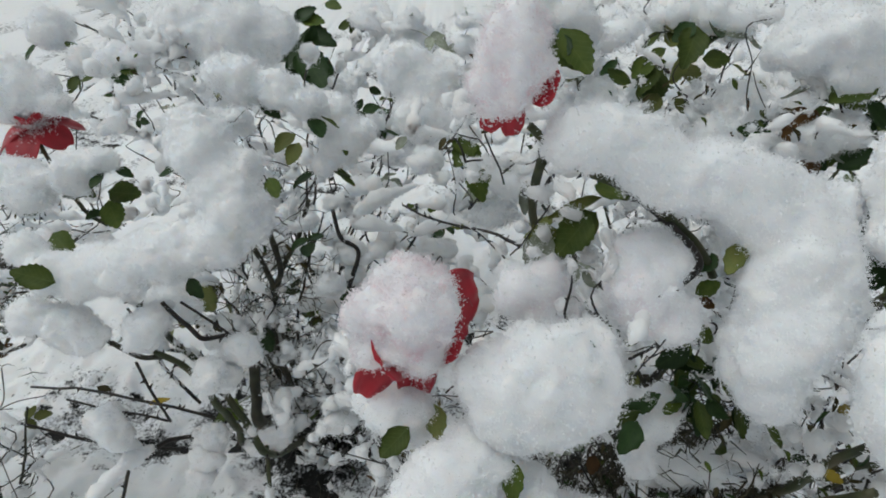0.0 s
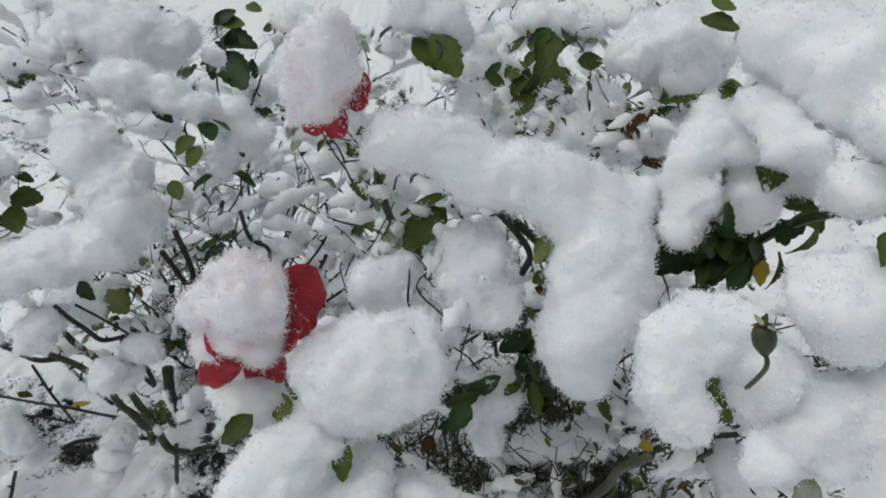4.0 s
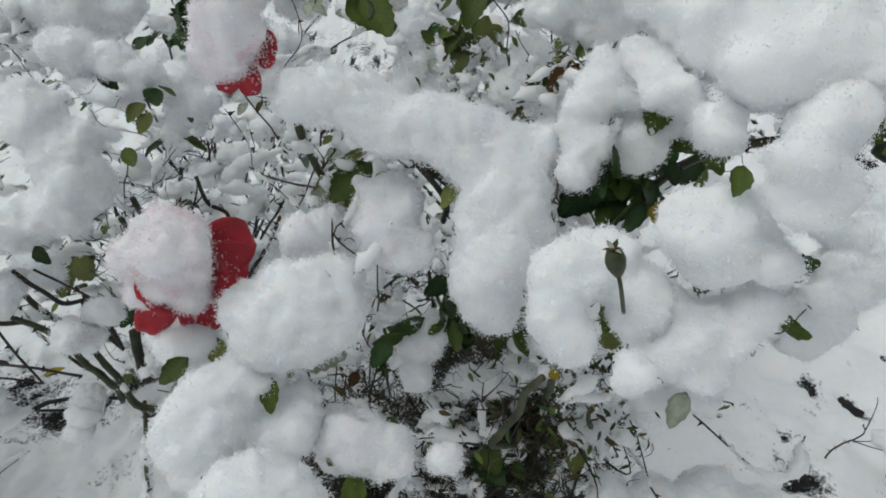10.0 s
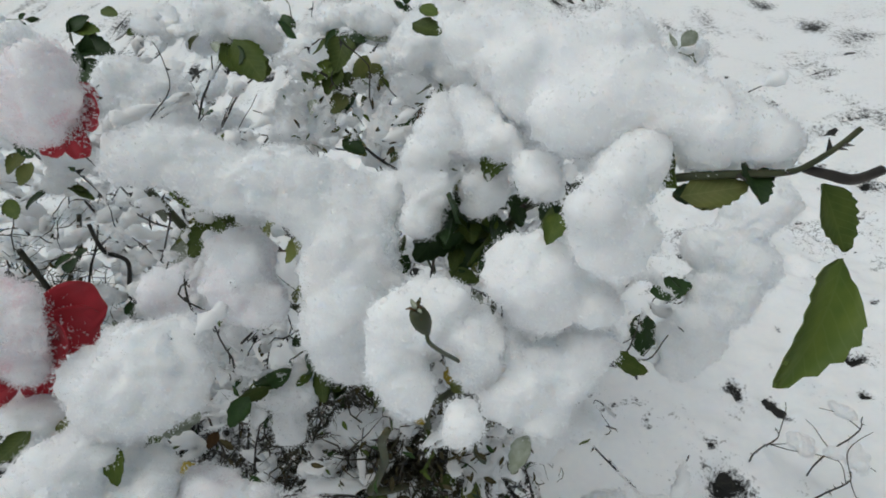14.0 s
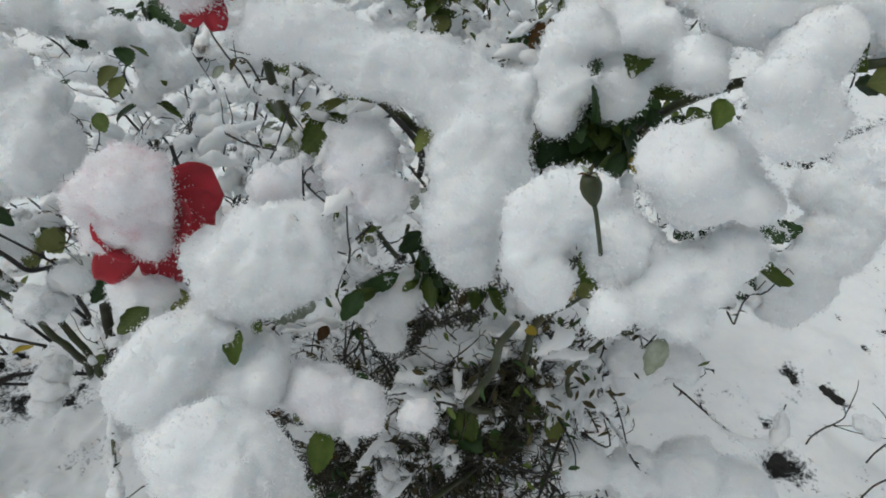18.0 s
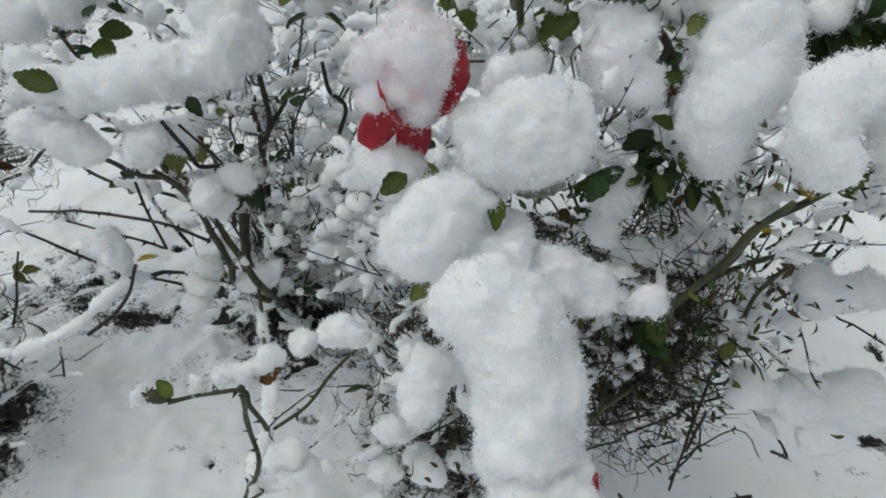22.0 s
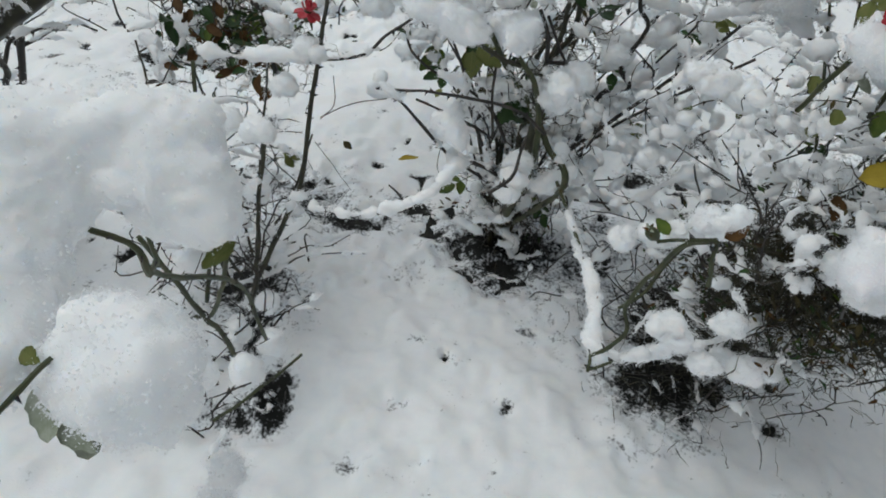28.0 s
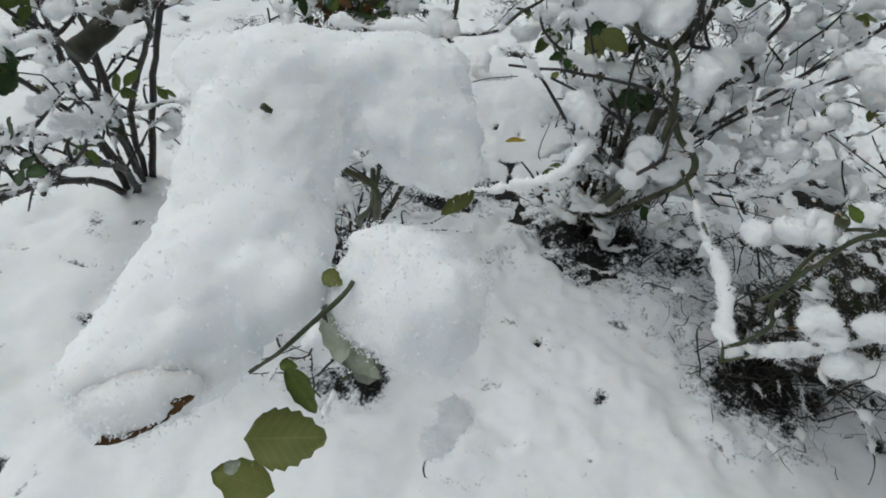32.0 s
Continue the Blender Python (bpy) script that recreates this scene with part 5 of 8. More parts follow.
cane(mid_bush, [(-0.249, 0.695, 0.63), (-0.246, 0.717, 0.564), (-0.262, 0.766, 0.465)], 0.004, 0.005, BARK, 30, 44)
ridges.append(cane(mid_bush, [(-0.469, 0.632, 0.673), (-0.434, 0.605, 0.646), (-0.376, 0.582, 0.624), (-0.336, 0.565, 0.579), (-0.294, 0.547, 0.532), (-0.248, 0.518, 0.474), (-0.215, 0.505, 0.404), (-0.28, 0.84, 0.0)], 0.0025, 0.006, CANE, 45, 45))
ridges.append(cane(mid_bush, [(-0.422, 0.624, 0.579), (-0.393, 0.604, 0.53), (-0.381, 0.592, 0.488), (-0.348, 0.59, 0.414)], 0.002, 0.003, WOOD, 45, 46))
ridges.append(cane(mid_bush, [(-0.497, 0.635, 0.586), (-0.481, 0.605, 0.556), (-0.432, 0.601, 0.524), (-0.386, 0.625, 0.494), (-0.344, 0.641, 0.455), (-0.307, 0.639, 0.395)], 0.0022, 0.004, WOOD, 45, 47))
ridges.append(cane(mid_bush, [(-0.497, 0.438, 0.581), (-0.466, 0.442, 0.557), (-0.436, 0.456, 0.514), (-0.397, 0.482, 0.457), (-0.33, 0.523, 0.387)], 0.0018, 0.003, WOOD, 45, 48))
ridges.append(cane(mid_bush, [(-0.606, 0.427, 0.356), (-0.525, 0.379, 0.397), (-0.464, 0.357, 0.436), (-0.412, 0.376, 0.459), (-0.383, 0.452, 0.455), (-0.347, 0.525, 0.417), (-0.261, 0.578, 0.332)], 0.0024, 0.004, WOOD, 75, 49))
cane(mid_bush, [(-0.47, 0.374, 0.468), (-0.46, 0.375, 0.456), (-0.446, 0.365, 0.445)], 0.0012, 0.0016, WOOD, 20, 50)
ridges.append(cane(mid_bush, [(-0.201, 0.846, 0.625), (-0.228, 0.847, 0.551), (-0.272, 0.817, 0.471), (-0.267, 0.775, 0.397), (-0.28, 0.84, 0.0)], 0.004, 0.006, BARK, 30, 51))
ridges.append(cane(mid_bush, [(-0.138, 0.744, 0.665), (-0.129, 0.733, 0.624), (-0.106, 0.741, 0.59), (-0.126, 0.745, 0.519), (-0.102, 0.739, 0.485), (-0.145, 0.755, 0.456), (-0.155, 0.755, 0.381), (-0.182, 0.742, 0.292)], 0.003, 0.005, WOOD, 45, 52))
ridges.append(cane(mid_bush, [(0.003, 0.651, 0.646), (-0.027, 0.665, 0.587), (-0.071, 0.676, 0.522), (-0.111, 0.687, 0.458), (-0.165, 0.715, 0.368), (-0.204, 0.694, 0.313)], 0.0026, 0.004, WOOD, 60, 53))
ridges.append(cane(mid_bush, [(0.032, 0.619, 0.614), (-0.024, 0.635, 0.554), (-0.077, 0.662, 0.492), (-0.137, 0.679, 0.419), (-0.184, 0.693, 0.342)], 0.0022, 0.003, WOOD, 60, 54))
ridges.append(cane(mid_bush, [(-0.015, 0.791, 0.649), (-0.013, 0.778, 0.606), (-0.029, 0.768, 0.579), (-0.067, 0.752, 0.531)], 0.002, 0.002, WOOD, 45, 55))
ridges.append(cane(mid_bush, [(-0.326, 0.753, 0.591), (-0.279, 0.764, 0.561), (-0.232, 0.804, 0.578)], 0.002, 0.002, WOOD, 45, 56))
ridges.append(cane(mid_bush, [(-0.182, 0.538, 0.367), (-0.128, 0.498, 0.4), (-0.095, 0.489, 0.422), (-0.04, 0.501, 0.467), (0.011, 0.508, 0.477)], 0.0022, 0.0015, WOOD, 40, 57))
cane(mid_bush, [(-0.152, 0.527, 0.357), (-0.089, 0.501, 0.376), (-0.018, 0.475, 0.381), (0.024, 0.443, 0.379)], 0.0009, 0.0007, WOOD, 0, 58)
cane(main_bush, [(-0.147, 0.26, 0.417), (-0.111, 0.291, 0.42), (-0.087, 0.33, 0.432), (-0.054, 0.367, 0.441)], 0.0024, 0.0026, CANE, 60, 59)
ridges.append(cane(main_bush, [(-0.178, 0.195, 0.363), (-0.139, 0.203, 0.385), (-0.085, 0.226, 0.38), (-0.013, 0.268, 0.365), (0.105, 0.354, 0.323), (0.232, 0.533, 0.0)], 0.0022, 0.003, CANE, 50, 60))
snow_clump('snow ridge bending a thin cane', [
    (-0.204, 0.445, 0.41, 0.0061), (-0.2, 0.434, 0.408, 0.0063), (-0.197, 0.422, 0.405, 0.0066),
    (-0.194, 0.411, 0.402, 0.0068), (-0.19, 0.398, 0.399, 0.0069), (-0.187, 0.386, 0.396, 0.007),
    (-0.183, 0.374, 0.393, 0.0071), (-0.179, 0.363, 0.391, 0.0071), (-0.176, 0.352, 0.389, 0.007),
    (-0.172, 0.341, 0.387, 0.007), (-0.17, 0.331, 0.385, 0.0069), (-0.168, 0.32, 0.384, 0.0068),
    (-0.166, 0.309, 0.382, 0.0068), (-0.166, 0.299, 0.38, 0.0069), (-0.165, 0.288, 0.379, 0.0069),
    (-0.165, 0.278, 0.378, 0.007), (-0.167, 0.267, 0.376, 0.0071), (-0.169, 0.256, 0.375, 0.0072),
    (-0.171, 0.246, 0.373, 0.0072), (-0.169, 0.236, 0.373, 0.007), (-0.166, 0.227, 0.372, 0.0068),
    (-0.164, 0.217, 0.372, 0.0066), (-0.156, 0.215, 0.374, 0.006), (-0.148, 0.213, 0.377, 0.0053),
    (-0.141, 0.211, 0.379, 0.0046)], lumps=0.5, blend=0.0018)
cane(mid_bush, [(-0.222, 0.509, 0.419), (-0.204, 0.445, 0.41), (-0.173, 0.344, 0.39), (-0.166, 0.28, 0.38), (-0.174, 0.213, 0.368), (-0.177, 0.193, 0.361)], 0.003, 0.002, CANE, 60, 61)
snow_clump('rounded snow tuft on thin dark twigs', [
    (-0.335, 0.597, 0.614, 0.0297), (-0.316, 0.59, 0.607, 0.0178), (-0.355, 0.594, 0.61, 0.0163)], h=0.003)
snow_clump('rounded snow tuft on thin dark twigs', [
    (-0.234, 0.537, 0.584, 0.0224), (-0.22, 0.532, 0.579, 0.0134), (-0.249, 0.535, 0.581, 0.0123)], h=0.003)
snow_clump('rounded snow tuft on thin dark twigs', [
    (-0.257, 0.515, 0.559, 0.0171), (-0.247, 0.511, 0.555, 0.0103), (-0.269, 0.514, 0.557, 0.0094)], h=0.003)
snow_clump('rounded snow tuft on thin dark twigs', [
    (-0.402, 0.477, 0.51, 0.0263), (-0.386, 0.471, 0.504, 0.0158), (-0.42, 0.475, 0.506, 0.0145)], h=0.003)
snow_clump('rounded snow tuft on thin dark twigs', [
    (-0.29, 0.5, 0.452, 0.0198), (-0.277, 0.495, 0.448, 0.0119), (-0.303, 0.498, 0.449, 0.0109)], h=0.003)
snow_clump('rounded snow tuft on thin dark twigs', [
    (-0.302, 0.467, 0.416, 0.0156), (-0.292, 0.464, 0.413, 0.0093), (-0.312, 0.466, 0.414, 0.0086)], h=0.003)
snow_clump('rounded snow tuft on thin dark twigs', [
    (-0.297, 0.482, 0.433, 0.0142), (-0.288, 0.479, 0.43, 0.0085), (-0.306, 0.481, 0.431, 0.0078)], h=0.003)
snow_clump('rounded snow tuft on thin dark twigs', [
    (-0.133, 0.386, 0.426, 0.0132), (-0.125, 0.383, 0.423, 0.0079), (-0.142, 0.385, 0.425, 0.0072)], h=0.003)
snow_clump('rounded snow tuft on thin dark twigs', [
    (-0.086, 0.395, 0.439, 0.0184), (-0.074, 0.391, 0.435, 0.0111), (-0.098, 0.393, 0.436, 0.0101)], h=0.003)
snow_clump('rounded snow tuft on thin dark twigs', [
    (-0.054, 0.398, 0.444, 0.0171), (-0.043, 0.394, 0.44, 0.0103), (-0.065, 0.397, 0.442, 0.0094)], h=0.003)
snow_clump('rounded snow tuft on thin dark twigs', [
    (-0.108, 0.486, 0.507, 0.0115), (-0.101, 0.484, 0.504, 0.0069), (-0.116, 0.485, 0.505, 0.0063)], h=0.003)
snow_clump('rounded snow tuft on thin dark twigs', [
    (-0.057, 0.498, 0.625, 0.0235), (-0.042, 0.492, 0.619, 0.0141), (-0.073, 0.495, 0.621, 0.0129)], h=0.003)
snow_clump('rounded snow tuft on thin dark twigs', [
    (-0.022, 0.488, 0.616, 0.021), (-0.009, 0.483, 0.611, 0.0126), (-0.036, 0.486, 0.613, 0.0115)], h=0.003)
snow_clump('rounded snow tuft on thin dark twigs', [
    (-0.077, 0.505, 0.631, 0.016), (-0.067, 0.501, 0.628, 0.0096), (-0.087, 0.503, 0.629, 0.0088)], h=0.003)
snow_clump('rounded snow tuft on thin dark twigs', [
    (-0.15, 0.711, 0.555, 0.0188), (-0.138, 0.706, 0.551, 0.0113), (-0.163, 0.709, 0.552, 0.0103)], h=0.003)
snow_clump('rounded snow tuft on thin dark twigs', [
    (-0.104, 0.195, 0.458, 0.0158), (-0.094, 0.192, 0.454, 0.0095), (-0.114, 0.194, 0.456, 0.0087)], h=0.003)
snow_clump('rounded snow tuft on thin dark twigs', [
    (-0.114, 0.202, 0.464, 0.0126), (-0.106, 0.199, 0.461, 0.0076), (-0.123, 0.201, 0.462, 0.007)], h=0.003)
snow_clump('rounded snow tuft on thin dark twigs', [
    (-0.063, 0.315, 0.532, 0.0213), (-0.049, 0.311, 0.527, 0.0128), (-0.077, 0.312, 0.529, 0.0117)], h=0.003)
snow_clump('rounded snow tuft on thin dark twigs', [
    (-0.005, 0.263, 0.418, 0.0161), (0.008, 0.26, 0.414, 0.0097), (-0.018, 0.26, 0.415, 0.0089)], h=0.003)
snow_clump('rounded snow tuft on thin dark twigs', [
    (-0.014, 0.245, 0.355, 0.0128), (-0.003, 0.242, 0.352, 0.0077), (-0.024, 0.242, 0.353, 0.0070)], h=0.003)
snow_clump('rounded snow tuft on thin dark twigs', [
    (0.039, 0.245, 0.354, 0.0138), (0.051, 0.242, 0.351, 0.0083), (0.028, 0.242, 0.352, 0.0076)], h=0.003)
snow_clump('rounded snow tuft on thin dark twigs', [
    (0.065, 0.252, 0.551, 0.0204), (0.078, 0.248, 0.547, 0.0122), (0.051, 0.249, 0.548, 0.0112)], h=0.003)
snow_clump('rounded snow tuft on thin dark twigs', [
    (0.087, 0.233, 0.53, 0.0184), (0.099, 0.23, 0.526, 0.011), (0.075, 0.23, 0.527, 0.0101)], h=0.003)
snow_clump('rounded snow tuft on thin dark twigs', [
    (0.029, 0.282, 0.323, 0.0137), (0.04, 0.278, 0.319, 0.0082), (0.018, 0.28, 0.321, 0.0075)], h=0.003)
snow_clump('rounded snow tuft on thin dark twigs', [
    (0.086, 0.278, 0.321, 0.0137), (0.097, 0.273, 0.318, 0.0082), (0.075, 0.276, 0.319, 0.0075)], h=0.003)
snow_clump('rounded snow tuft on thin dark twigs', [
    (-0.459, 0.669, 0.64, 0.028), (-0.441, 0.662, 0.634, 0.0168), (-0.477, 0.666, 0.637, 0.0154)], h=0.003)
snow_clump('rounded snow tuft on thin dark twigs', [
    (-0.383, 0.676, 0.652, 0.0308), (-0.363, 0.669, 0.645, 0.0185), (-0.403, 0.673, 0.648, 0.0169)], h=0.003)
ridges.append(cane(side_bush, [(-0.624, 0.682, 0.664), (-0.621, 0.619, 0.596), (-0.621, 0.566, 0.539), (-0.634, 0.552, 0.46), (-0.645, 0.508, 0.346), (-0.665, 0.461, 0.286), (-0.723, 0.434, 0.151), (-0.784, 0.52, 0.0)], 0.003, 0.005, BARK, 70, 70))
cane(side_bush, [(-0.757, 0.444, 0.572), (-0.761, 0.433, 0.501), (-0.775, 0.426, 0.405), (-0.786, 0.423, 0.313), (-0.797, 0.421, 0.206), (-0.824, 0.42, 0.086)], 0.00288, 0.00432, CANE, 50, 71)
ridges.append(cane(side_bush, [(-0.671, 0.44, 0.455), (-0.689, 0.434, 0.36), (-0.704, 0.422, 0.242), (-0.726, 0.422, 0.109)], 0.00324, 0.00432, BARK, 40, 72))
ridges.append(cane(side_bush, [(-0.823, 0.58, 0.51), (-0.74, 0.574, 0.522), (-0.621, 0.566, 0.539), (-0.557, 0.576, 0.549), (-0.518, 0.601, 0.578), (-0.462, 0.635, 0.618)], 0.003, 0.0022, WOOD, 30, 73))
cane(side_bush, [(-0.629, 0.088, 0.283), (-0.597, 0.116, 0.3), (-0.572, 0.155, 0.3), (-0.551, 0.193, 0.298)], 0.00252, 0.0018, CANE, 60, 74)
cane(side_bush, [(-0.603, 0.146, 0.289), (-0.631, 0.122, 0.291), (-0.65, 0.103, 0.299)], 0.0014, 0.001, WOOD, 30, 75)
cane(side_bush, [(-0.823, 0.777, 0.59), (-0.8, 0.768, 0.537), (-0.779, 0.754, 0.494), (-0.761, 0.728, 0.437), (-0.748, 0.723, 0.389)], 0.0045, 0.005, BARK, 20, 76)
ridges.append(cane(side_bush, [(-0.779, 0.67, 0.623), (-0.756, 0.662, 0.572), (-0.693, 0.648, 0.531)], 0.002, 0.002, WOOD, 40, 77))
ridges.append(cane(side_bush, [(-0.857, 0.639, 0.586), (-0.792, 0.67, 0.579), (-0.735, 0.701, 0.556), (-0.659, 0.667, 0.554)], 0.002, 0.002, WOOD, 40, 78))
ridges.append(cane(side_bush, [(-0.768, 0.397, 0.404), (-0.731, 0.399, 0.378), (-0.699, 0.411, 0.348)], 0.0016, 0.002, WOOD, 40, 79))
cane(side_bush, [(-0.825, 0.309, 0.231), (-0.807, 0.326, 0.178), (-0.811, 0.366, 0.103)], 0.003, 0.004, CANE, 40, 80)
cane(side_bush, [(-0.598, 0.571, 0.512), (-0.591, 0.542, 0.481), (-0.611, 0.532, 0.455)], 0.0008, 0.0008, WOOD, 0, 81)
cane(side_bush, [(-0.612, 0.535, 0.458), (-0.561, 0.525, 0.494), (-0.504, 0.517, 0.518)], 0.0009, 0.0007, WOOD, 0, 82)
cane(side_bush, [(-0.618, 0.516, 0.423), (-0.581, 0.477, 0.412), (-0.54, 0.435, 0.398)], 0.0008, 0.0005, WOOD, 0, 83)
cane(side_bush, [(-0.718, 0.439, 0.304), (-0.669, 0.406, 0.301), (-0.72, 0.419, 0.253), (-0.694, 0.416, 0.222)], 0.0009, 0.0007, WOOD, 0, 84)
cane(side_bush, [(-0.735, 0.426, 0.289), (-0.71, 0.384, 0.275), (-0.7, 0.397, 0.23), (-0.695, 0.384, 0.187)], 0.0009, 0.0007, WOOD, 0, 85)
cane(side_bush, [(-0.706, 0.5, 0.371), (-0.666, 0.463, 0.363), (-0.717, 0.479, 0.317), (-0.699, 0.474, 0.284)], 0.0009, 0.0007, WOOD, 0, 86)
cane(side_bush, [(-0.724, 0.402, 0.263), (-0.696, 0.376, 0.266), (-0.686, 0.388, 0.221), (-0.677, 0.39, 0.195)], 0.0009, 0.0007, WOOD, 0, 87)
cane(side_bush, [(-0.713, 0.476, 0.344), (-0.696, 0.436, 0.331), (-0.749, 0.45, 0.284), (-0.757, 0.441, 0.245)], 0.0009, 0.0007, WOOD, 0, 88)
cane(side_bush, [(-0.686, 0.39, 0.253), (-0.672, 0.358, 0.249), (-0.661, 0.369, 0.203), (-0.665, 0.365, 0.168)], 0.0009, 0.0007, WOOD, 0, 89)
cane(side_bush, [(-0.768, 0.487, 0.353), (-0.718, 0.456, 0.352), (-0.771, 0.471, 0.307), (-0.746, 0.473, 0.28)], 0.0009, 0.0007, WOOD, 0, 90)
cane(side_bush, [(-0.842, 0.418, 0.275), (-0.805, 0.413, 0.3), (-0.8, 0.427, 0.257), (-0.787, 0.453, 0.256)], 0.0009, 0.0007, WOOD, 0, 91)
cane(near_bush, [(-0.6104, -0.0375, 0.7556), (-0.6036, -0.0298, 0.7435), (-0.5941, -0.0212, 0.7203), (-0.5588, -0.0117, 0.6962), (-0.5571, -0.0074, 0.6635)], 0.00189, 0.00258, CANE, 20, 100)
cane(near_bush, [(-0.5821, -0.1364, 0.6635), (-0.5606, -0.1364, 0.6928), (-0.5485, -0.1261, 0.7083), (-0.5382, -0.1132, 0.7194), (-0.5425, -0.0891, 0.7014), (-0.5528, -0.0513, 0.6670)], 0.00138, 0.00172, CANE, 30, 101)
cane(near_bush, [(-0.6920, 0.1560, 0.5200), (-0.6820, 0.1700, 0.4470), (-0.6780, 0.1940, 0.3560), (-0.6760, 0.2290, 0.2480), (-0.6880, 0.2560, 0.0870)], 0.00288, 0.00432, CANE, 55, 102)
cane(near_bush, [(-0.6070, 0.1650, 0.4990), (-0.6310, 0.1770, 0.4250), (-0.6720, 0.2050, 0.3380)], 0.0025, 0.003, CANE, 30, 103)
cane(near_bush, [(-0.5666, 0.0149, 0.6876), (-0.5683, 0.0184, 0.6532), (-0.5838, 0.0364, 0.6128), (-0.5967, 0.1637, 0.4606), (-0.6147, 0.2239, 0.2774)], 0.00172, 0.00344, CANE, 40, 104)
cane(near_bush, [(-0.6208, -0.1880, 0.6825), (-0.6113, -0.1786, 0.6850), (-0.5958, -0.1691, 0.6876), (-0.6027, -0.1476, 0.6601)], 0.00189, 0.00155, BARK, 40, 105)
leaf(near_bush, (-0.5554, -0.1855, 0.7005), (0.97, 0.23, 0.13), (0.1, -0.5, 0.85), 0.0335, PALELEAF, 1, width=1.1)
leaf(near_bush, (-0.5545, -0.1485, 0.6979), (0.77, -0.6, -0.21), (0.7, -0.3, 0.5), 0.0258, LEAF, 2, width=0.7)
leaf(near_bush, (-0.5588, -0.1459, 0.6945), (0.93, -0.13, 0.36), (0.1, -0.5, 0.8), 0.0103, LEAF, 3, width=0.9)
leaf(near_bush, (-0.5459, -0.1089, 0.7005), (0.37, -0.76, -0.53), (0.2, -0.8, 0.4), 0.0301, FROSTED, 2, width=0.9)
leaf(near_bush, (-0.5391, -0.1210, 0.6868), (0.86, -0.32, -0.41), (0.1, -0.8, 0.5), 0.0267, FROSTED, 1, width=0.7)
leaf(near_bush, (-0.5425, 0.0192, 0.7134), (-0.06, -0.87, -0.49), (0.1, -0.8, 0.5), 0.0318, FROSTED, 3, width=1)
leaf(near_bush, (-0.4961, -0.0006, 0.7005), (-0.64, -0.67, -0.38), (0.1, -0.6, 0.8), 0.0258, PALELEAF, 4, width=0.7)
leaf(near_bush, (-0.5528, -0.1055, 0.7160), (0.92, -0.39, 0.03), (0.1, -0.6, 0.8), 0.0120, PALELEAF, 4, width=1.2)
leaf(near_bush, (-0.5597, -0.1966, 0.6919), (0.7, 0.54, 0.47), (0.1, -0.6, 0.8), 0.0077, FROSTED, 4, width=1.2)
leaf(near_bush, (-0.6215, -0.1952, 0.6777), (0.772, 0.495, 0.398), (0.2, -0.4, 0.8), 0.0484, BROWN, 2, width=0.30)
leaf(near_bush, (-0.5417, -0.1934, 0.6765), (-0.992, 0.000, 0.125), (0.1, -0.5, 0.85), 0.0272, PALELEAF, 2, width=1.10)
leaf(near_bush, (-0.5432, -0.0897, 0.7094), (0.354, -0.639, -0.683), (0.1, -0.8, 0.5), 0.0607, FROSTED, 2, width=1.00)
cane(near_bush, [(-0.4905, -0.0896, 0.5591), (-0.4918, -0.0973, 0.5208), (-0.4896, -0.0939, 0.4933)], 0.00086, 0.00069, WOOD, 20, 106)
snow_clump('snow lump near the ground', [
    (-0.4789, -0.1029, 0.6059, 0.0096), (-0.4840, -0.1098, 0.5870, 0.0064)])
leaf(main_bush, (0.162, 0.432, 0.856), (-0.75, -0.55, -0.36), (0.0, -0.55, 0.8), 0.044, LEAF, 1, width=1)
leaf(main_bush, (0.165, 0.433, 0.874), (0.95, 0.2, -0.25), (0.0, -0.55, 0.8), 0.033, LEAF, 2, width=0.5)
leaf(main_bush, (0.164, 0.431, 0.871), (-0.91, -0.05, -0.41), (0.0, -0.55, 0.8), 0.048, PALELEAF, 3, width=0.35)
leaf(main_bush, (0.099, 0.43, 0.888), (0.05, 0.03, -1.0), (0.0, -0.55, 0.8), 0.033, FROSTED, 2, width=0.55)
leaf(main_bush, (-0.176, 0.749, 0.788), (-0.8, -0.35, -0.48), (0.0, -0.55, 0.8), 0.039, PALELEAF, 0, width=1)
leaf(main_bush, (-0.17, 0.742, 0.778), (-0.35, -0.75, -0.57), (0.0, -0.55, 0.8), 0.037, PALELEAF, 1, width=1)
leaf(main_bush, (-0.219, 0.731, 0.729), (0.46, -0.71, -0.53), (0.0, -0.55, 0.8), 0.036, LEAF, 2, width=1)
leaf(main_bush, (-0.276, 1.242, 0.79), (0.95, -0.32, -0.05), (0.0, -0.55, 0.8), 0.084, DARKLEAF, 0, width=1)
leaf(main_bush, (-0.274, 1.226, 0.768), (0.53, -0.63, -0.57), (0.0, -0.55, 0.8), 0.108, DARKLEAF, 1, width=1)
leaf(main_bush, (-0.268, 1.233, 0.778), (-0.36, -0.66, -0.66), (0.0, -0.55, 0.8), 0.068, DARKLEAF, 2, width=1)
leaf(main_bush, (-0.286, 1.257, 0.812), (0.88, 0.12, 0.46), (0.0, -0.55, 0.8), 0.057, DARKLEAF, 3, width=1)
leaf(main_bush, (-0.274, 1.261, 0.816), (0.97, -0.24, -0.05), (0.0, -0.55, 0.8), 0.057, LEAF, 3, width=1)
leaf(main_bush, (-0.225, 1.303, 0.84), (0.89, -0.41, -0.18), (0.0, -0.55, 0.8), 0.042, LEAF, 1, width=1)
leaf(main_bush, (-0.46, 0.736, 0.704), (0.98, -0.19, 0.02), (0.0, -0.55, 0.8), 0.056, LEAF, 1, width=1)
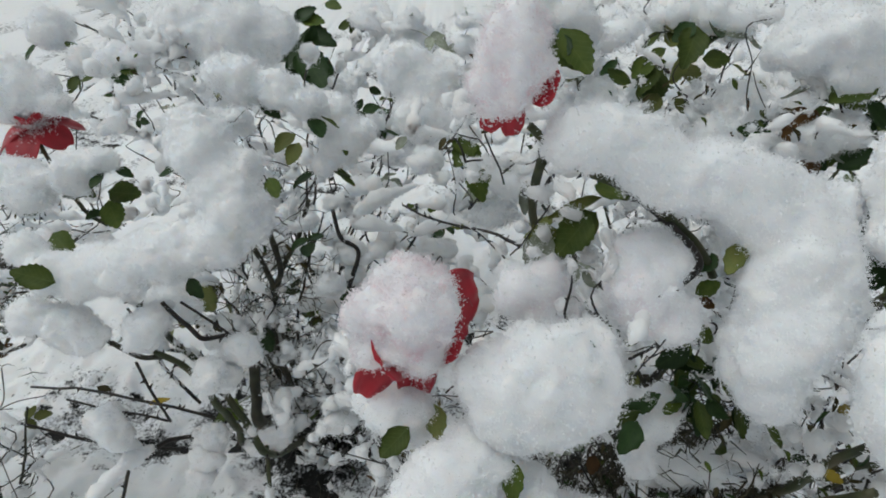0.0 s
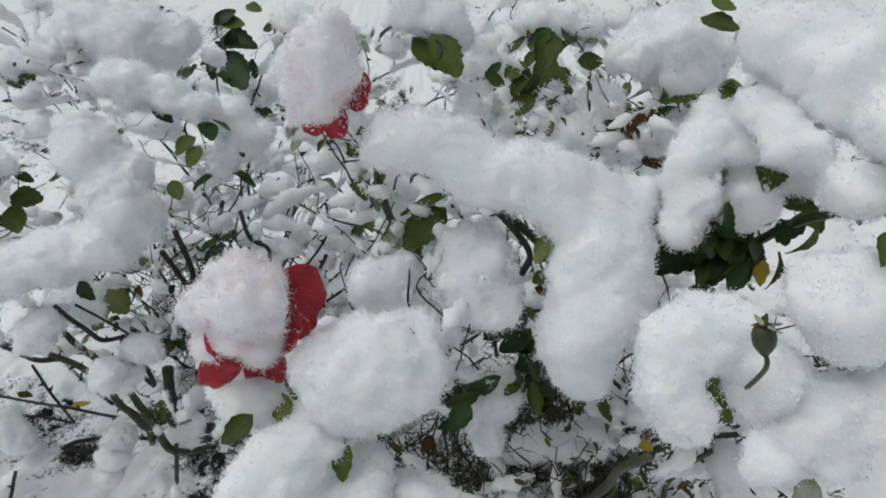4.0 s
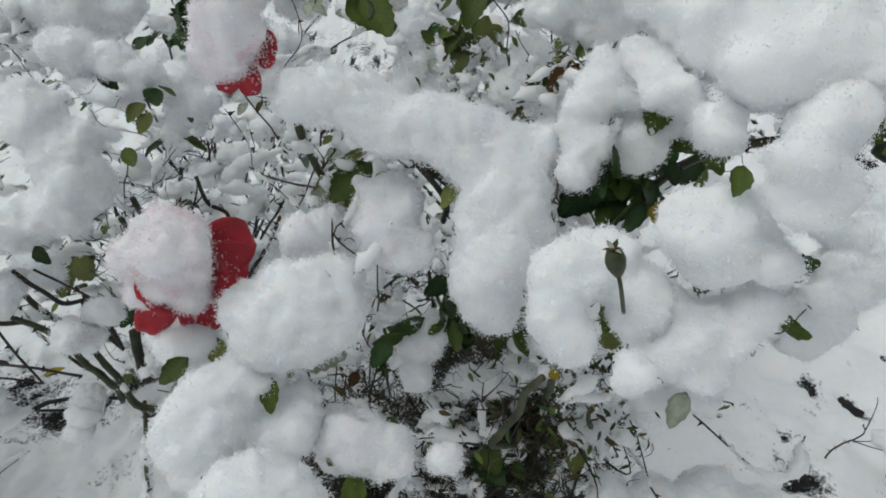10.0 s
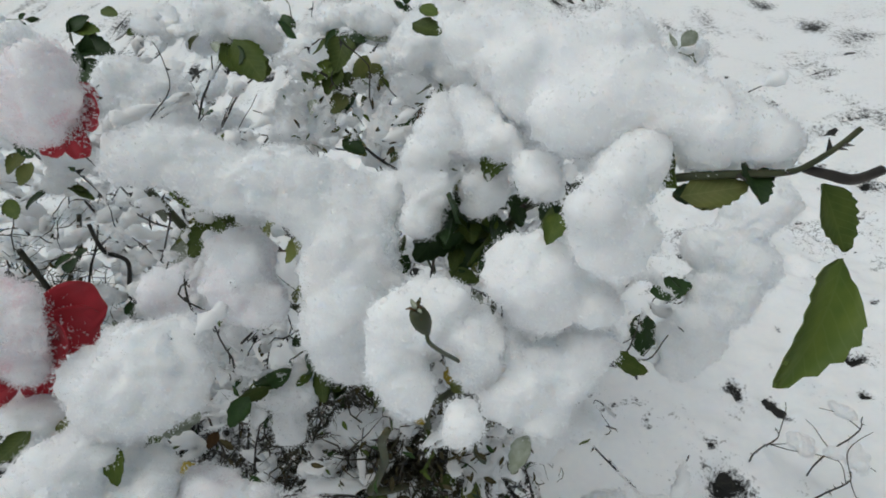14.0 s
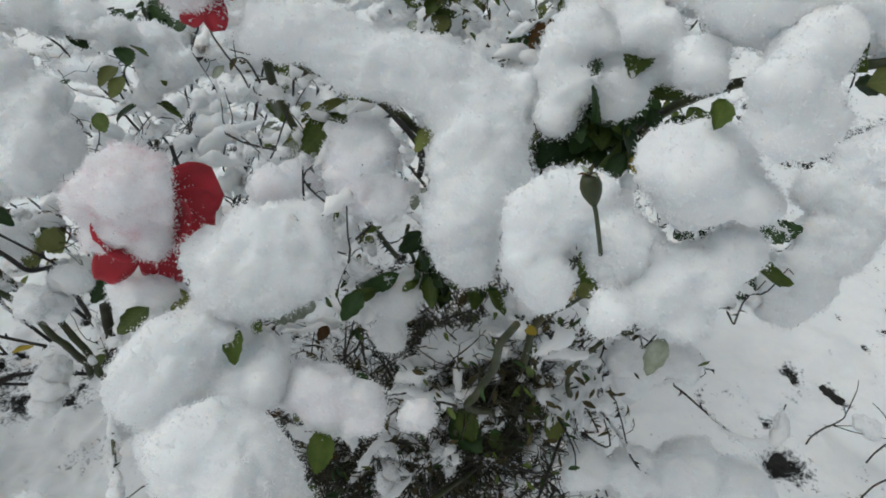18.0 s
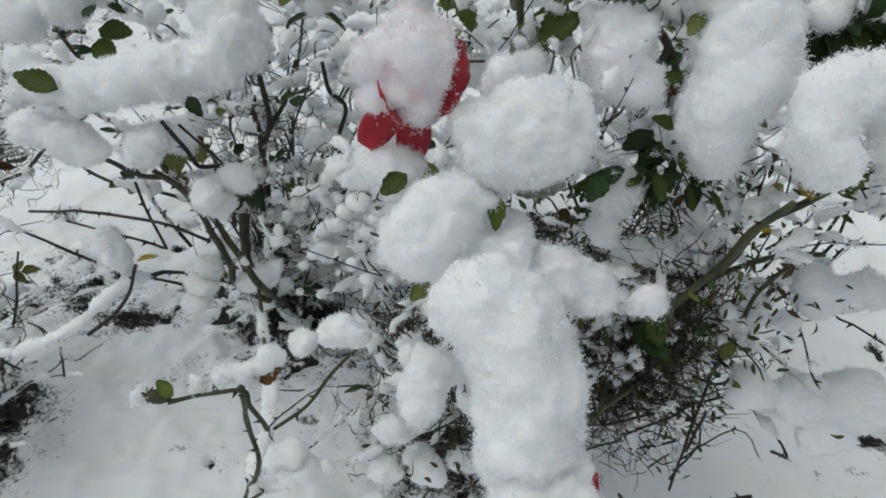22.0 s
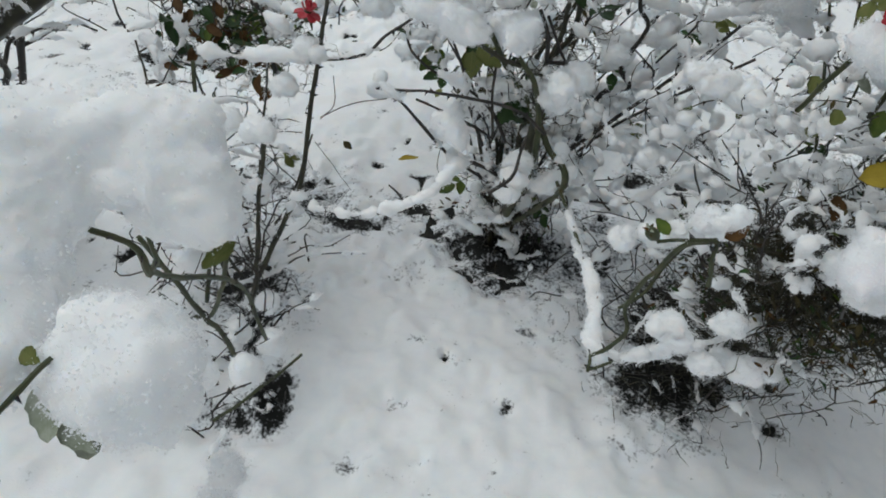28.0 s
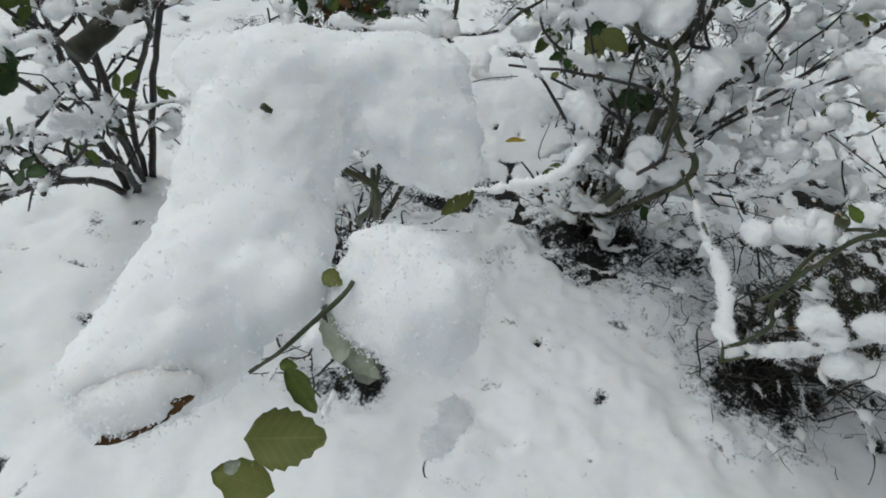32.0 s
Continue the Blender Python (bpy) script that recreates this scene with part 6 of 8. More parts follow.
leaf(main_bush, (-0.459, 0.728, 0.694), (0.52, -0.75, -0.42), (0.0, -0.55, 0.8), 0.054, LEAF, 2, width=1)
leaf(main_bush, (-0.481, 0.738, 0.708), (-0.93, -0.36, -0.08), (0.0, -0.55, 0.8), 0.041, LEAF, 3, width=1)
leaf(main_bush, (-0.551, 0.723, 0.688), (-0.84, -0.52, -0.15), (0.0, -0.55, 0.8), 0.030, LEAF, 4, width=1)
leaf(main_bush, (-0.51, 0.742, 0.715), (0.87, -0.45, -0.21), (0.0, -0.55, 0.8), 0.040, LEAF, 0, width=1)
leaf(main_bush, (-0.464, 0.719, 0.681), (-0.58, -0.8, 0.15), (0.0, -0.55, 0.8), 0.027, DARKLEAF, 0, width=1)
leaf(main_bush, (-0.397, 0.503, 0.723), (-0.93, -0.02, 0.37), (0.0, -0.55, 0.8), 0.045, LEAF, 1, width=1)
leaf(main_bush, (0.067, 0.712, 0.801), (-0.41, -0.68, -0.6), (0.0, -0.55, 0.8), 0.050, LEAF, 2, width=1)
leaf(main_bush, (0.041, 0.709, 0.798), (0.83, -0.48, -0.3), (0.0, -0.55, 0.8), 0.046, LEAF, 4, width=1)
leaf(main_bush, (0.093, 0.681, 0.758), (-0.8, -0.35, -0.48), (0.0, -0.55, 0.8), 0.019, PALELEAF, 4, width=1)
leaf(main_bush, (0.156, 0.648, 0.952), (0.48, -0.63, -0.61), (0.0, -0.55, 0.8), 0.061, LEAF, 1, width=1)
leaf(main_bush, (0.155, 0.645, 0.947), (0.23, -0.8, -0.55), (0.0, -0.55, 0.8), 0.030, DARKLEAF, 2, width=1)
leaf(main_bush, (0.285, 0.609, 0.964), (-0.37, -0.7, -0.61), (0.0, -0.55, 0.8), 0.047, LEAF, 0, width=1)
leaf(main_bush, (0.282, 0.611, 0.966), (-0.75, -0.39, -0.53), (0.0, -0.55, 0.8), 0.030, DARKLEAF, 1, width=1)
leaf(main_bush, (0.293, 0.617, 0.975), (0.6, -0.65, -0.47), (0.0, -0.55, 0.8), 0.038, FROSTED, 1, width=1)
leaf(main_bush, (0.266, 0.67, 0.912), (-0.66, -0.64, -0.41), (0.0, -0.55, 0.8), 0.036, LEAF, 3, width=1)
leaf(main_bush, (0.269, 0.668, 0.909), (-0.42, -0.7, -0.58), (0.0, -0.55, 0.8), 0.043, LEAF, 4, width=1)
leaf(main_bush, (0.275, 0.648, 0.88), (-0.55, -0.69, -0.47), (0.0, -0.55, 0.8), 0.036, PALELEAF, 1, width=1)
leaf(main_bush, (0.294, 0.644, 0.875), (0.53, -0.74, -0.42), (0.0, -0.55, 0.8), 0.028, PALELEAF, 2, width=1)
leaf(main_bush, (0.237, 0.644, 0.876), (-0.34, -0.85, -0.41), (0.0, -0.55, 0.8), 0.022, FROSTED, 0, width=1)
leaf(main_bush, (0.413, 0.522, 0.944), (-0.83, -0.46, -0.32), (0.0, -0.55, 0.8), 0.054, LEAF, 3, width=1)
leaf(main_bush, (0.416, 0.522, 0.944), (-0.37, -0.54, -0.75), (0.0, -0.55, 0.8), 0.027, LEAF, 0, width=1)
leaf(main_bush, (0.383, 0.531, 0.906), (-0.76, -0.53, -0.38), (0.0, -0.55, 0.8), 0.050, BROWN, 1, width=1)
leaf(main_bush, (0.392, 0.513, 0.863), (-0.9, -0.43, -0.05), (0.0, -0.55, 0.8), 0.032, BROWN, 2, width=1)
leaf(main_bush, (0.404, 0.526, 0.897), (-0.77, -0.52, -0.36), (0.0, -0.55, 0.8), 0.048, LEAF, 2, width=1)
leaf(main_bush, (0.357, 0.579, 0.887), (0.45, -0.84, -0.29), (0.0, -0.55, 0.8), 0.019, LEAF, 4, width=1)
leaf(main_bush, (0.405, 0.519, 0.905), (0.72, -0.61, -0.33), (0.0, -0.55, 0.8), 0.033, DARKLEAF, 0, width=1)
leaf(main_bush, (0.401, 0.499, 0.861), (0.81, 0.05, 0.58), (0.0, -0.55, 0.8), 0.033, DARKLEAF, 2, width=1)
leaf(main_bush, (0.357, 0.495, 0.839), (0.11, 0.03, 0.99), (0.0, -0.55, 0.8), 0.018, LEAF, 1, width=1)
leaf(main_bush, (0.415, 0.533, 0.924), (0.86, -0.34, 0.38), (0.0, -0.55, 0.8), 0.020, DARKLEAF, 3, width=1)
leaf(main_bush, (0.253, 0.354, 0.78), (-0.86, 0.29, 0.41), (0.0, -0.55, 0.8), 0.023, LEAF, 0, width=1)
leaf(main_bush, (0.233, 0.353, 0.779), (-0.6, -0.47, -0.65), (0.0, -0.55, 0.8), 0.018, LEAF, 4, width=1)
leaf(main_bush, (0.235, 0.348, 0.772), (-0.33, -0.19, -0.93), (0.0, -0.55, 0.8), 0.026, DARKLEAF, 0, width=1)
leaf(main_bush, (0.233, 0.369, 0.818), (0.91, 0.24, 0.32), (0.0, -0.55, 0.8), 0.022, LEAF, 2, width=1)
leaf(main_bush, (0.235, 0.366, 0.815), (0.89, -0.26, -0.37), (0.0, -0.55, 0.8), 0.015, BROWN, 3, width=1)
leaf(main_bush, (0.256, 0.394, 0.836), (-0.82, -0.34, -0.47), (0.0, -0.55, 0.8), 0.020, DARKLEAF, 1, width=1)
leaf(main_bush, (0.356, 0.311, 0.738), (-0.78, -0.1, 0.62), (0.0, -0.55, 0.8), 0.022, YELLOW, 1, width=1)
leaf(main_bush, (0.307, 0.263, 0.74), (0.56, -0.82, 0.12), (0.0, -0.55, 0.8), 0.014, YELLOW, 2, width=1)
leaf(main_bush, (0.339, 0.283, 0.773), (0.27, -0.91, -0.3), (0.0, -0.55, 0.8), 0.021, YELLOW, 3, width=1)
leaf(main_bush, (0.385, 0.276, 0.815), (0.9, -0.31, -0.3), (0.0, -0.55, 0.8), 0.014, YELLOW, 1, width=1)
leaf(main_bush, (0.566, 0.223, 0.966), (0.24, -0.59, -0.77), (0.0, -0.55, 0.8), 0.045, LEAF, 3, width=1)
leaf(main_bush, (0.482, 0.237, 0.958), (0.93, -0.27, 0.24), (0.0, -0.55, 0.8), 0.039, PALELEAF, 1, width=1)
leaf(main_bush, (0.486, 0.236, 0.958), (0.75, -0.63, -0.2), (0.0, -0.55, 0.8), 0.018, PALELEAF, 2, width=1)
leaf(main_bush, (0.502, 0.248, 0.952), (-0.97, -0.25, 0.08), (0.0, -0.55, 0.8), 0.023, DARKLEAF, 2, width=1)
leaf(main_bush, (0.426, 0.259, 0.839), (0.76, -0.63, -0.17), (0.0, -0.55, 0.8), 0.033, DARKLEAF, 1, width=1)
leaf(main_bush, (0.422, 0.261, 0.841), (-0.83, -0.54, -0.11), (0.0, -0.55, 0.8), 0.023, DARKLEAF, 2, width=1)
leaf(main_bush, (0.422, 0.262, 0.842), (0.83, -0.43, 0.36), (0.0, -0.55, 0.8), 0.022, DARKLEAF, 3, width=1)
leaf(main_bush, (0.361, 0.36, 0.89), (-0.77, -0.53, -0.37), (0.0, -0.55, 0.8), 0.038, DARKLEAF, 1, width=1)
leaf(main_bush, (0.365, 0.358, 0.888), (-0.46, -0.69, -0.56), (0.0, -0.55, 0.8), 0.042, DARKLEAF, 2, width=1)
leaf(main_bush, (0.37, 0.356, 0.886), (-0.01, -0.83, -0.55), (0.0, -0.55, 0.8), 0.033, LEAF, 3, width=1)
leaf(main_bush, (0.379, 0.356, 0.888), (0.42, -0.82, -0.39), (0.0, -0.55, 0.8), 0.028, LEAF, 1, width=1)
leaf(main_bush, (0.367, 0.355, 0.885), (-0.77, -0.33, -0.54), (0.0, -0.55, 0.8), 0.060, DARKLEAF, 4, width=1)
leaf(main_bush, (0.374, 0.35, 0.864), (-0.4, -0.73, -0.55), (0.0, -0.55, 0.8), 0.036, DARKLEAF, 0, width=1)
leaf(main_bush, (0.384, 0.358, 0.892), (-0.01, -0.84, -0.54), (0.0, -0.55, 0.8), 0.031, DARKLEAF, 3, width=1)
leaf(main_bush, (0.335, 0.396, 1.028), (0.72, -0.68, -0.14), (0.0, -0.55, 0.8), 0.027, LEAF, 1, width=1)
leaf(main_bush, (0.343, 0.403, 1.038), (0.48, -0.85, -0.19), (0.0, -0.55, 0.8), 0.020, LEAF, 2, width=1)
leaf(main_bush, (0.41, 0.254, 0.943), (-0.51, -0.77, -0.39), (0.0, -0.55, 0.8), 0.024, LEAF, 4, width=1)
leaf(main_bush, (0.281, 0.672, 0.897), (-0.33, -0.73, -0.6), (0.0, -0.55, 0.8), 0.044, LEAF, 2, width=1)
leaf(main_bush, (0.134, 0.674, 0.94), (0.76, -0.55, -0.35), (0.0, -0.55, 0.8), 0.075, LEAF, 1, width=1)
leaf(main_bush, (0.303, 0.675, 0.905), (0.48, -0.76, -0.43), (0.0, -0.55, 0.8), 0.037, PALELEAF, 0, width=1)
leaf(main_bush, (0.365, 0.283, 0.818), (-0.26, -0.71, -0.65), (0.0, -0.55, 0.8), 0.053, LEAF, 1, width=1)
leaf(main_bush, (0.398, 0.34, 0.864), (0.06, -0.87, -0.49), (0.0, -0.55, 0.8), 0.025, YELLOW, 0, width=1)
leaf(main_bush, (0.335, 0.244, 0.798), (0.84, -0.5, 0.21), (0.0, -0.55, 0.8), 0.020, PALELEAF, 3, width=1)
leaf(main_bush, (0.09, 0.279, 0.765), (0.97, -0.21, 0.12), (0.0, -0.55, 0.8), 0.049, FROSTED, 1, width=1)
leaf(main_bush, (0.592, 0.399, 0.685), (-0.38, -0.8, -0.46), (0.0, -0.55, 0.8), 0.053, DARKLEAF, 1, width=1)
leaf(main_bush, (0.591, 0.399, 0.718), (0.88, -0.34, 0.35), (0.0, -0.55, 0.8), 0.045, DARKLEAF, 2, width=1)
leaf(main_bush, (0.463, 0.282, 0.94), (-0.75, -0.57, -0.32), (0.0, -0.55, 0.8), 0.034, LEAF, 2, width=1)
leaf(main_bush, (0.108, 0.431, 0.837), (0.32, -0.63, -0.71), (0.0, -0.55, 0.8), 0.052, FROSTED, 3, width=1)
leaf(main_bush, (0.111, 0.436, 0.843), (0.42, -0.46, -0.78), (0.0, -0.55, 0.8), 0.055, PALELEAF, 2, width=1)
leaf(main_bush, (0.154, 0.422, 0.86), (-0.64, -0.63, -0.45), (0.0, -0.55, 0.8), 0.047, LEAF, 1, width=1)
leaf(main_bush, (0.158, 0.437, 0.879), (0.81, -0.59, -0.08), (0.0, -0.55, 0.8), 0.028, LEAF, 3, width=1)
leaf(main_bush, (0.062, 0.596, 0.811), (0.34, -0.79, -0.51), (0.0, -0.55, 0.8), 0.040, LEAF, 0, width=1)
leaf(main_bush, (-0.116, 0.185, 0.613), (0.76, 0.2, 0.61), (0.0, -0.55, 0.8), 0.024, BROWN, 1, width=1)
leaf(main_bush, (-0.177, 0.16, 0.627), (-0.72, 0.48, 0.5), (0.0, -0.55, 0.8), 0.019, LEAF, 3, width=1)
leaf(main_bush, (0.122, 0.183, 0.658), (0.53, -0.84, -0.14), (0.0, -0.55, 0.8), 0.019, LEAF, 0, width=1)
leaf(main_bush, (0.114, 0.22, 0.701), (0.78, -0.53, 0.34), (0.0, -0.55, 0.8), 0.017, PALELEAF, 0, width=1)
leaf(main_bush, (0.353, 0.309, 0.559), (-0.89, -0.46, -0.0), (0.0, -0.55, 0.8), 0.026, LEAF, 1, width=1)
leaf(main_bush, (0.488, 0.39, 0.693), (0.84, -0.38, -0.38), (0.0, -0.55, 0.8), 0.022, LEAF, 2, width=1)
leaf(main_bush, (0.007, 0.277, 0.772), (-0.68, -0.67, -0.29), (0.0, -0.55, 0.8), 0.029, LEAF, 1, width=1)
leaf(main_bush, (0.024, 0.3, 0.769), (0.14, -0.89, -0.44), (0.0, -0.55, 0.8), 0.027, PALELEAF, 2, width=1)
leaf(main_bush, (0.059, 0.215, 0.719), (-0.49, -0.87, 0.05), (0.0, -0.55, 0.8), 0.014, PALELEAF, 1, width=1)
leaf(main_bush, (0.25, 0.287, 0.586), (0.56, -0.79, -0.24), (0.0, -0.55, 0.8), 0.048, DARKLEAF, 1, width=1)
leaf(main_bush, (0.257, 0.28, 0.61), (0.34, -0.63, -0.7), (0.0, -0.55, 0.8), 0.038, LEAF, 3, width=1)
leaf(main_bush, (0.323, 0.265, 0.673), (-0.63, -0.14, 0.76), (0.0, -0.55, 0.8), 0.016, LEAF, 2, width=1)
leaf(main_bush, (0.167, 0.245, 0.716), (0.34, -0.63, -0.7), (0.0, -0.55, 0.8), 0.016, DARKLEAF, 1, width=1)
leaf(main_bush, (0.143, 0.272, 0.745), (-0.38, -0.91, -0.14), (0.0, -0.55, 0.8), 0.016, BROWN, 2, width=1)
leaf(main_bush, (-0.504, 0.658, 0.686), (0.72, -0.6, -0.35), (0.0, -0.55, 0.8), 0.053, LEAF, 0, width=1)
leaf(main_bush, (-0.617, 0.665, 0.686), (0.94, -0.15, 0.31), (0.0, -0.55, 0.8), 0.037, PALELEAF, 0, width=1)
leaf(main_bush, (0.009, 0.336, 0.743), (-0.27, -0.86, -0.43), (0.0, -0.55, 0.8), 0.028, PALELEAF, 2, width=1)
leaf(main_bush, (0.016, 0.345, 0.68), (-0.53, -0.78, -0.33), (0.0, -0.55, 0.8), 0.026, PALELEAF, 1, width=1)
leaf(main_bush, (0.028, 0.227, 0.699), (-0.63, -0.74, -0.24), (0.0, -0.55, 0.8), 0.024, PALELEAF, 3, width=1)
leaf(main_bush, (0.173, 0.283, 0.771), (-0.57, -0.75, -0.32), (0.0, -0.55, 0.8), 0.028, DARKLEAF, 0, width=1)
leaf(main_bush, (-0.06, 0.574, 0.558), (-0.15, -0.83, -0.54), (0.0, -0.55, 0.8), 0.043, LEAF, 1, width=1)
leaf(main_bush, (0.028, 0.394, 0.643), (-0.43, -0.81, -0.4), (0.0, -0.55, 0.8), 0.032, PALELEAF, 2, width=1)
leaf(main_bush, (0.06, 0.35, 0.684), (-0.24, -0.67, -0.7), (0.0, -0.55, 0.8), 0.032, LEAF, 2, width=1)
leaf(main_bush, (0.058, 0.316, 0.619), (0.88, -0.17, 0.44), (0.0, -0.55, 0.8), 0.046, YELLOW, 3, width=1)
leaf(main_bush, (0.066, 0.336, 0.581), (-0.25, -0.85, -0.47), (0.0, -0.55, 0.8), 0.034, BROWN, 1, width=1)
leaf(main_bush, (0.016, 0.418, 0.683), (-0.37, -0.83, -0.41), (0.0, -0.55, 0.8), 0.031, PALELEAF, 1, width=1)
leaf(main_bush, (-0.391, 0.732, 0.513), (0.05, -0.89, -0.45), (0.0, -0.55, 0.8), 0.060, PALELEAF, 1, width=1)
leaf(main_bush, (-0.382, 0.74, 0.521), (0.71, -0.66, -0.25), (0.0, -0.55, 0.8), 0.064, PALELEAF, 2, width=1)
leaf(main_bush, (-0.299, 0.731, 0.438), (-0.38, -0.74, -0.55), (0.0, -0.55, 0.8), 0.064, DARKLEAF, 2, width=1)
leaf(main_bush, (-0.289, 0.732, 0.438), (0.52, -0.71, -0.47), (0.0, -0.55, 0.8), 0.050, DARKLEAF, 1, width=1)
leaf(mid_bush, (-0.508, 0.686, 0.291), (0.97, 0.18, 0.17), (0,-0.2,0.9), 0.040, YELLOW, 1, width=0.5)
for _ in range(120):
    q = np.array((0.274, 0.355, 0.484)) + rng.normal(size=3) * [0.06, 0.045, 0.07]
    leaf(main_bush, tuple(q), tuple(rng.normal(size=3)), tuple(np.array([0, -0.5, 0.7]) + rng.normal(size=3) * 0.6), rng.uniform(0.011, 0.021), (DARKLEAF, WITHERED, BROWN, DARKLEAF, WITHERED)[int(rng.integers(0, 5))], int(rng.integers(0, 9)), width=rng.uniform(0.35, 0.7))
tangle = []
for _ in range(34):
    q = np.array([0.29, 0.42, 0.40]) + rng.normal(size=3) * [0.09, 0.07, 0.10]
    d = rng.normal(size=(3, 3)) * 0.05
    tangle.append(cane(main_bush, [tuple(q), tuple(q + d[0]), tuple(q + d[0] + d[1]), tuple(q + d.sum(0))], 0.0016, 0.0009, WOOD, 20, int(rng.integers(1, 999)), 0.004, name="twig"))
twig_snow("thin snow ridges on the tangled twigs", tangle, 0.006, 3, 0.6)
dusted(rose(main_bush, (0.004, 0.328, 0.829), (0.4, -0.85, 0.3), 0.050, 1, droop=0.10, count=8, tips=[(0.057, 0.350, 0.837), (0.049, 0.346, 0.813), (0.008, 0.320, 0.764), (-0.030, 0.305, 0.785)]), 0.034, 9)
dusted(rose(main_bush, (0.076, 0.394, 0.986), (0.25, -0.85, 0.25), 0.034, 2, droop=0.08, count=8, tips=[(0.096, 0.400, 0.993), (0.092, 0.395, 0.975), (0.078, 0.386, 0.951), (0.061, 0.380, 0.957)]), 0.026, 10)
dusted(rose(mid_bush, (-0.573, 0.801, 0.78), (0.0, -0.15, 0.95), 0.044, 3, droop=0.6, count=11), 0.03, 11)
rose(main_bush, (0.127, 0.100, 0.612), (-0.3, -0.3, 0.8), 0.025, 4, droop=0.5, count=9)
rose(side_bush, (-0.642, 0.598, 0.597), (0.2, 0.0, 0.9), 0.014, 5, droop=0.4)
cane(main_bush, [(0.004, 0.331, 0.822), (0.007, 0.331, 0.797), (0.005, 0.348, 0.753), (-0.0, 0.394, 0.648)], 0.003, 0.003, CANE, 45, 120)
cane(mid_bush, [(-0.58, 0.807, 0.772), (-0.563, 0.786, 0.725), (-0.519, 0.755, 0.664), (-0.497, 0.757, 0.631)], 0.003, 0.003, CANE, 45, 121)
cane(main_bush, [(0.133, 0.098, 0.597), (0.168, 0.16, 0.579), (0.261, 0.267, 0.495), (0.396, 0.406, 0.375)], 0.003, 0.0035, CANE, 45, 122)
back_left = bush_thing('snow laden rose bush with dark green leaves', (0, 0, 0))
tips = [(-0.95 + 0.16 * k, 1.25 + 0.28 * ((k * 7) % 5) / 5, 0.62 + 0.22 * ((k * 3) % 4) / 4) for k in range(9)]
r1 = grow(back_left, (-0.35, 1.35, 0), tips, rng, 0.004, 6, 0.15, 0.5, 0.55, [LEAF, DARKLEAF, FROSTED], WOOD, 0.2, 1, (1.0, 2.2))
twig_snow('snow lying along the twigs of the back bush', r1, 0.011, 5, 0.8)
back_right = bush_thing('rose bush with green leaves under snow pads', (0, 0, 0))
tips = [(0.12 + 0.10 * k, 0.74 + 0.3 * ((k * 7) % 5) / 5, 0.72 + 0.2 * ((k * 3) % 4) / 4) for k in range(8)]
r2 = grow(back_right, (0.48, 0.95, 0), tips, rng, 0.004, 8, 0.13, 0.55, 0.6, [LEAF, DARKLEAF, PALELEAF, FROSTED], CANE, 0.15, 1, (0.9, 1.9))
twig_snow('snow lying along green twigs', r2, 0.010, 6, 0.8)
tips = [(-0.42, 0.80, 0.55), (-0.30, 0.78, 0.62), (-0.18, 0.84, 0.60), (-0.05, 0.88, 0.58), (-0.12, 0.70, 0.42), (-0.36, 0.72, 0.40), (0.05, 0.90, 0.5), (-0.50, 0.86, 0.5)]
r3 = grow(mid_bush, (-0.28, 0.84, 0.0), tips, rng, 0.0035, 7, 0.11, 0.2, 0.55, [LEAF, PALELEAF, DARKLEAF], WOOD, 0.1, 1, (0.4, 1.0))
twig_snow('snow ridges on the bare twigs of the middle bush', r3 + ridges, 0.0085, 7, 0.82)
tips = [(-0.95, 0.62, 0.5), (-0.88, 0.50, 0.42), (-0.75, 0.75, 0.55), (-0.66, 0.62, 0.36), (-1.0, 0.8, 0.5)]
r4 = grow(side_bush, (-0.784, 0.52, 0.0), tips, rng, 0.0035, 6, 0.11, 0.1, 0.5, [PALELEAF, BROWN], BARK, 0.1, 1, (0.4, 1.0))
twig_snow('snow on the twigs of the side bush', r4, 0.006, 8, 0.7)
old_shrub = tagged(new('shrub', None), 'old shrub with thick dark branches and snowy twigs', 'bush')
tips = [(-0.98, 0.36, 0.62), (-1.10, 0.30, 0.55), (-1.22, 0.25, 0.50), (-1.05, 0.16, 0.42), (-1.18, 0.42, 0.60), (-1.0, 0.52, 0.66), (-1.3, 0.5, 0.6), (-1.16, 0.10, 0.36)]
r5 = grow(old_shrub, (-1.35, 0.62, 0), tips, rng, 0.008, 9, 0.14, 0.12, 0.2, [LEAF, DARKLEAF], WOOD, 0.15, 2, (0.4, 0.9))
twig_snow('snow ridges on the dark shrub twigs', r5, 0.006, 9, 0.75)
cane(old_shrub, [(-1.078, 0.317, 0.528), (-1.065, 0.38, 0.547), (-1.065, 0.497, 0.565), (-1.061, 0.728, 0.585)], 0.016, 0.018, BARK, 0, 130)
low_twigs = tagged(new('low_bush', None), 'low bare twigs poking through the snow', 'bush')
for k, (x, y) in enumerate([(1.02, 0.52), (1.06, 0.40), (1.12, 0.47)]):
    h = 0.18 + 0.03 * (k % 3)
    q = cane(low_twigs, [(x + 0.03, y + 0.03, -0.01), (x + 0.01, y + 0.01, h * 0.5), (x, y - 0.02, h), (x - 0.03, y - 0.03, h * 1.3)], 0.002, 0.001, WOOD, 60, 200 + k)
    ramify(low_twigs, q, rng, 3, 0.09, 0.0012, WOOD, 0.0, 0.4, [BROWN], ridges, 0)

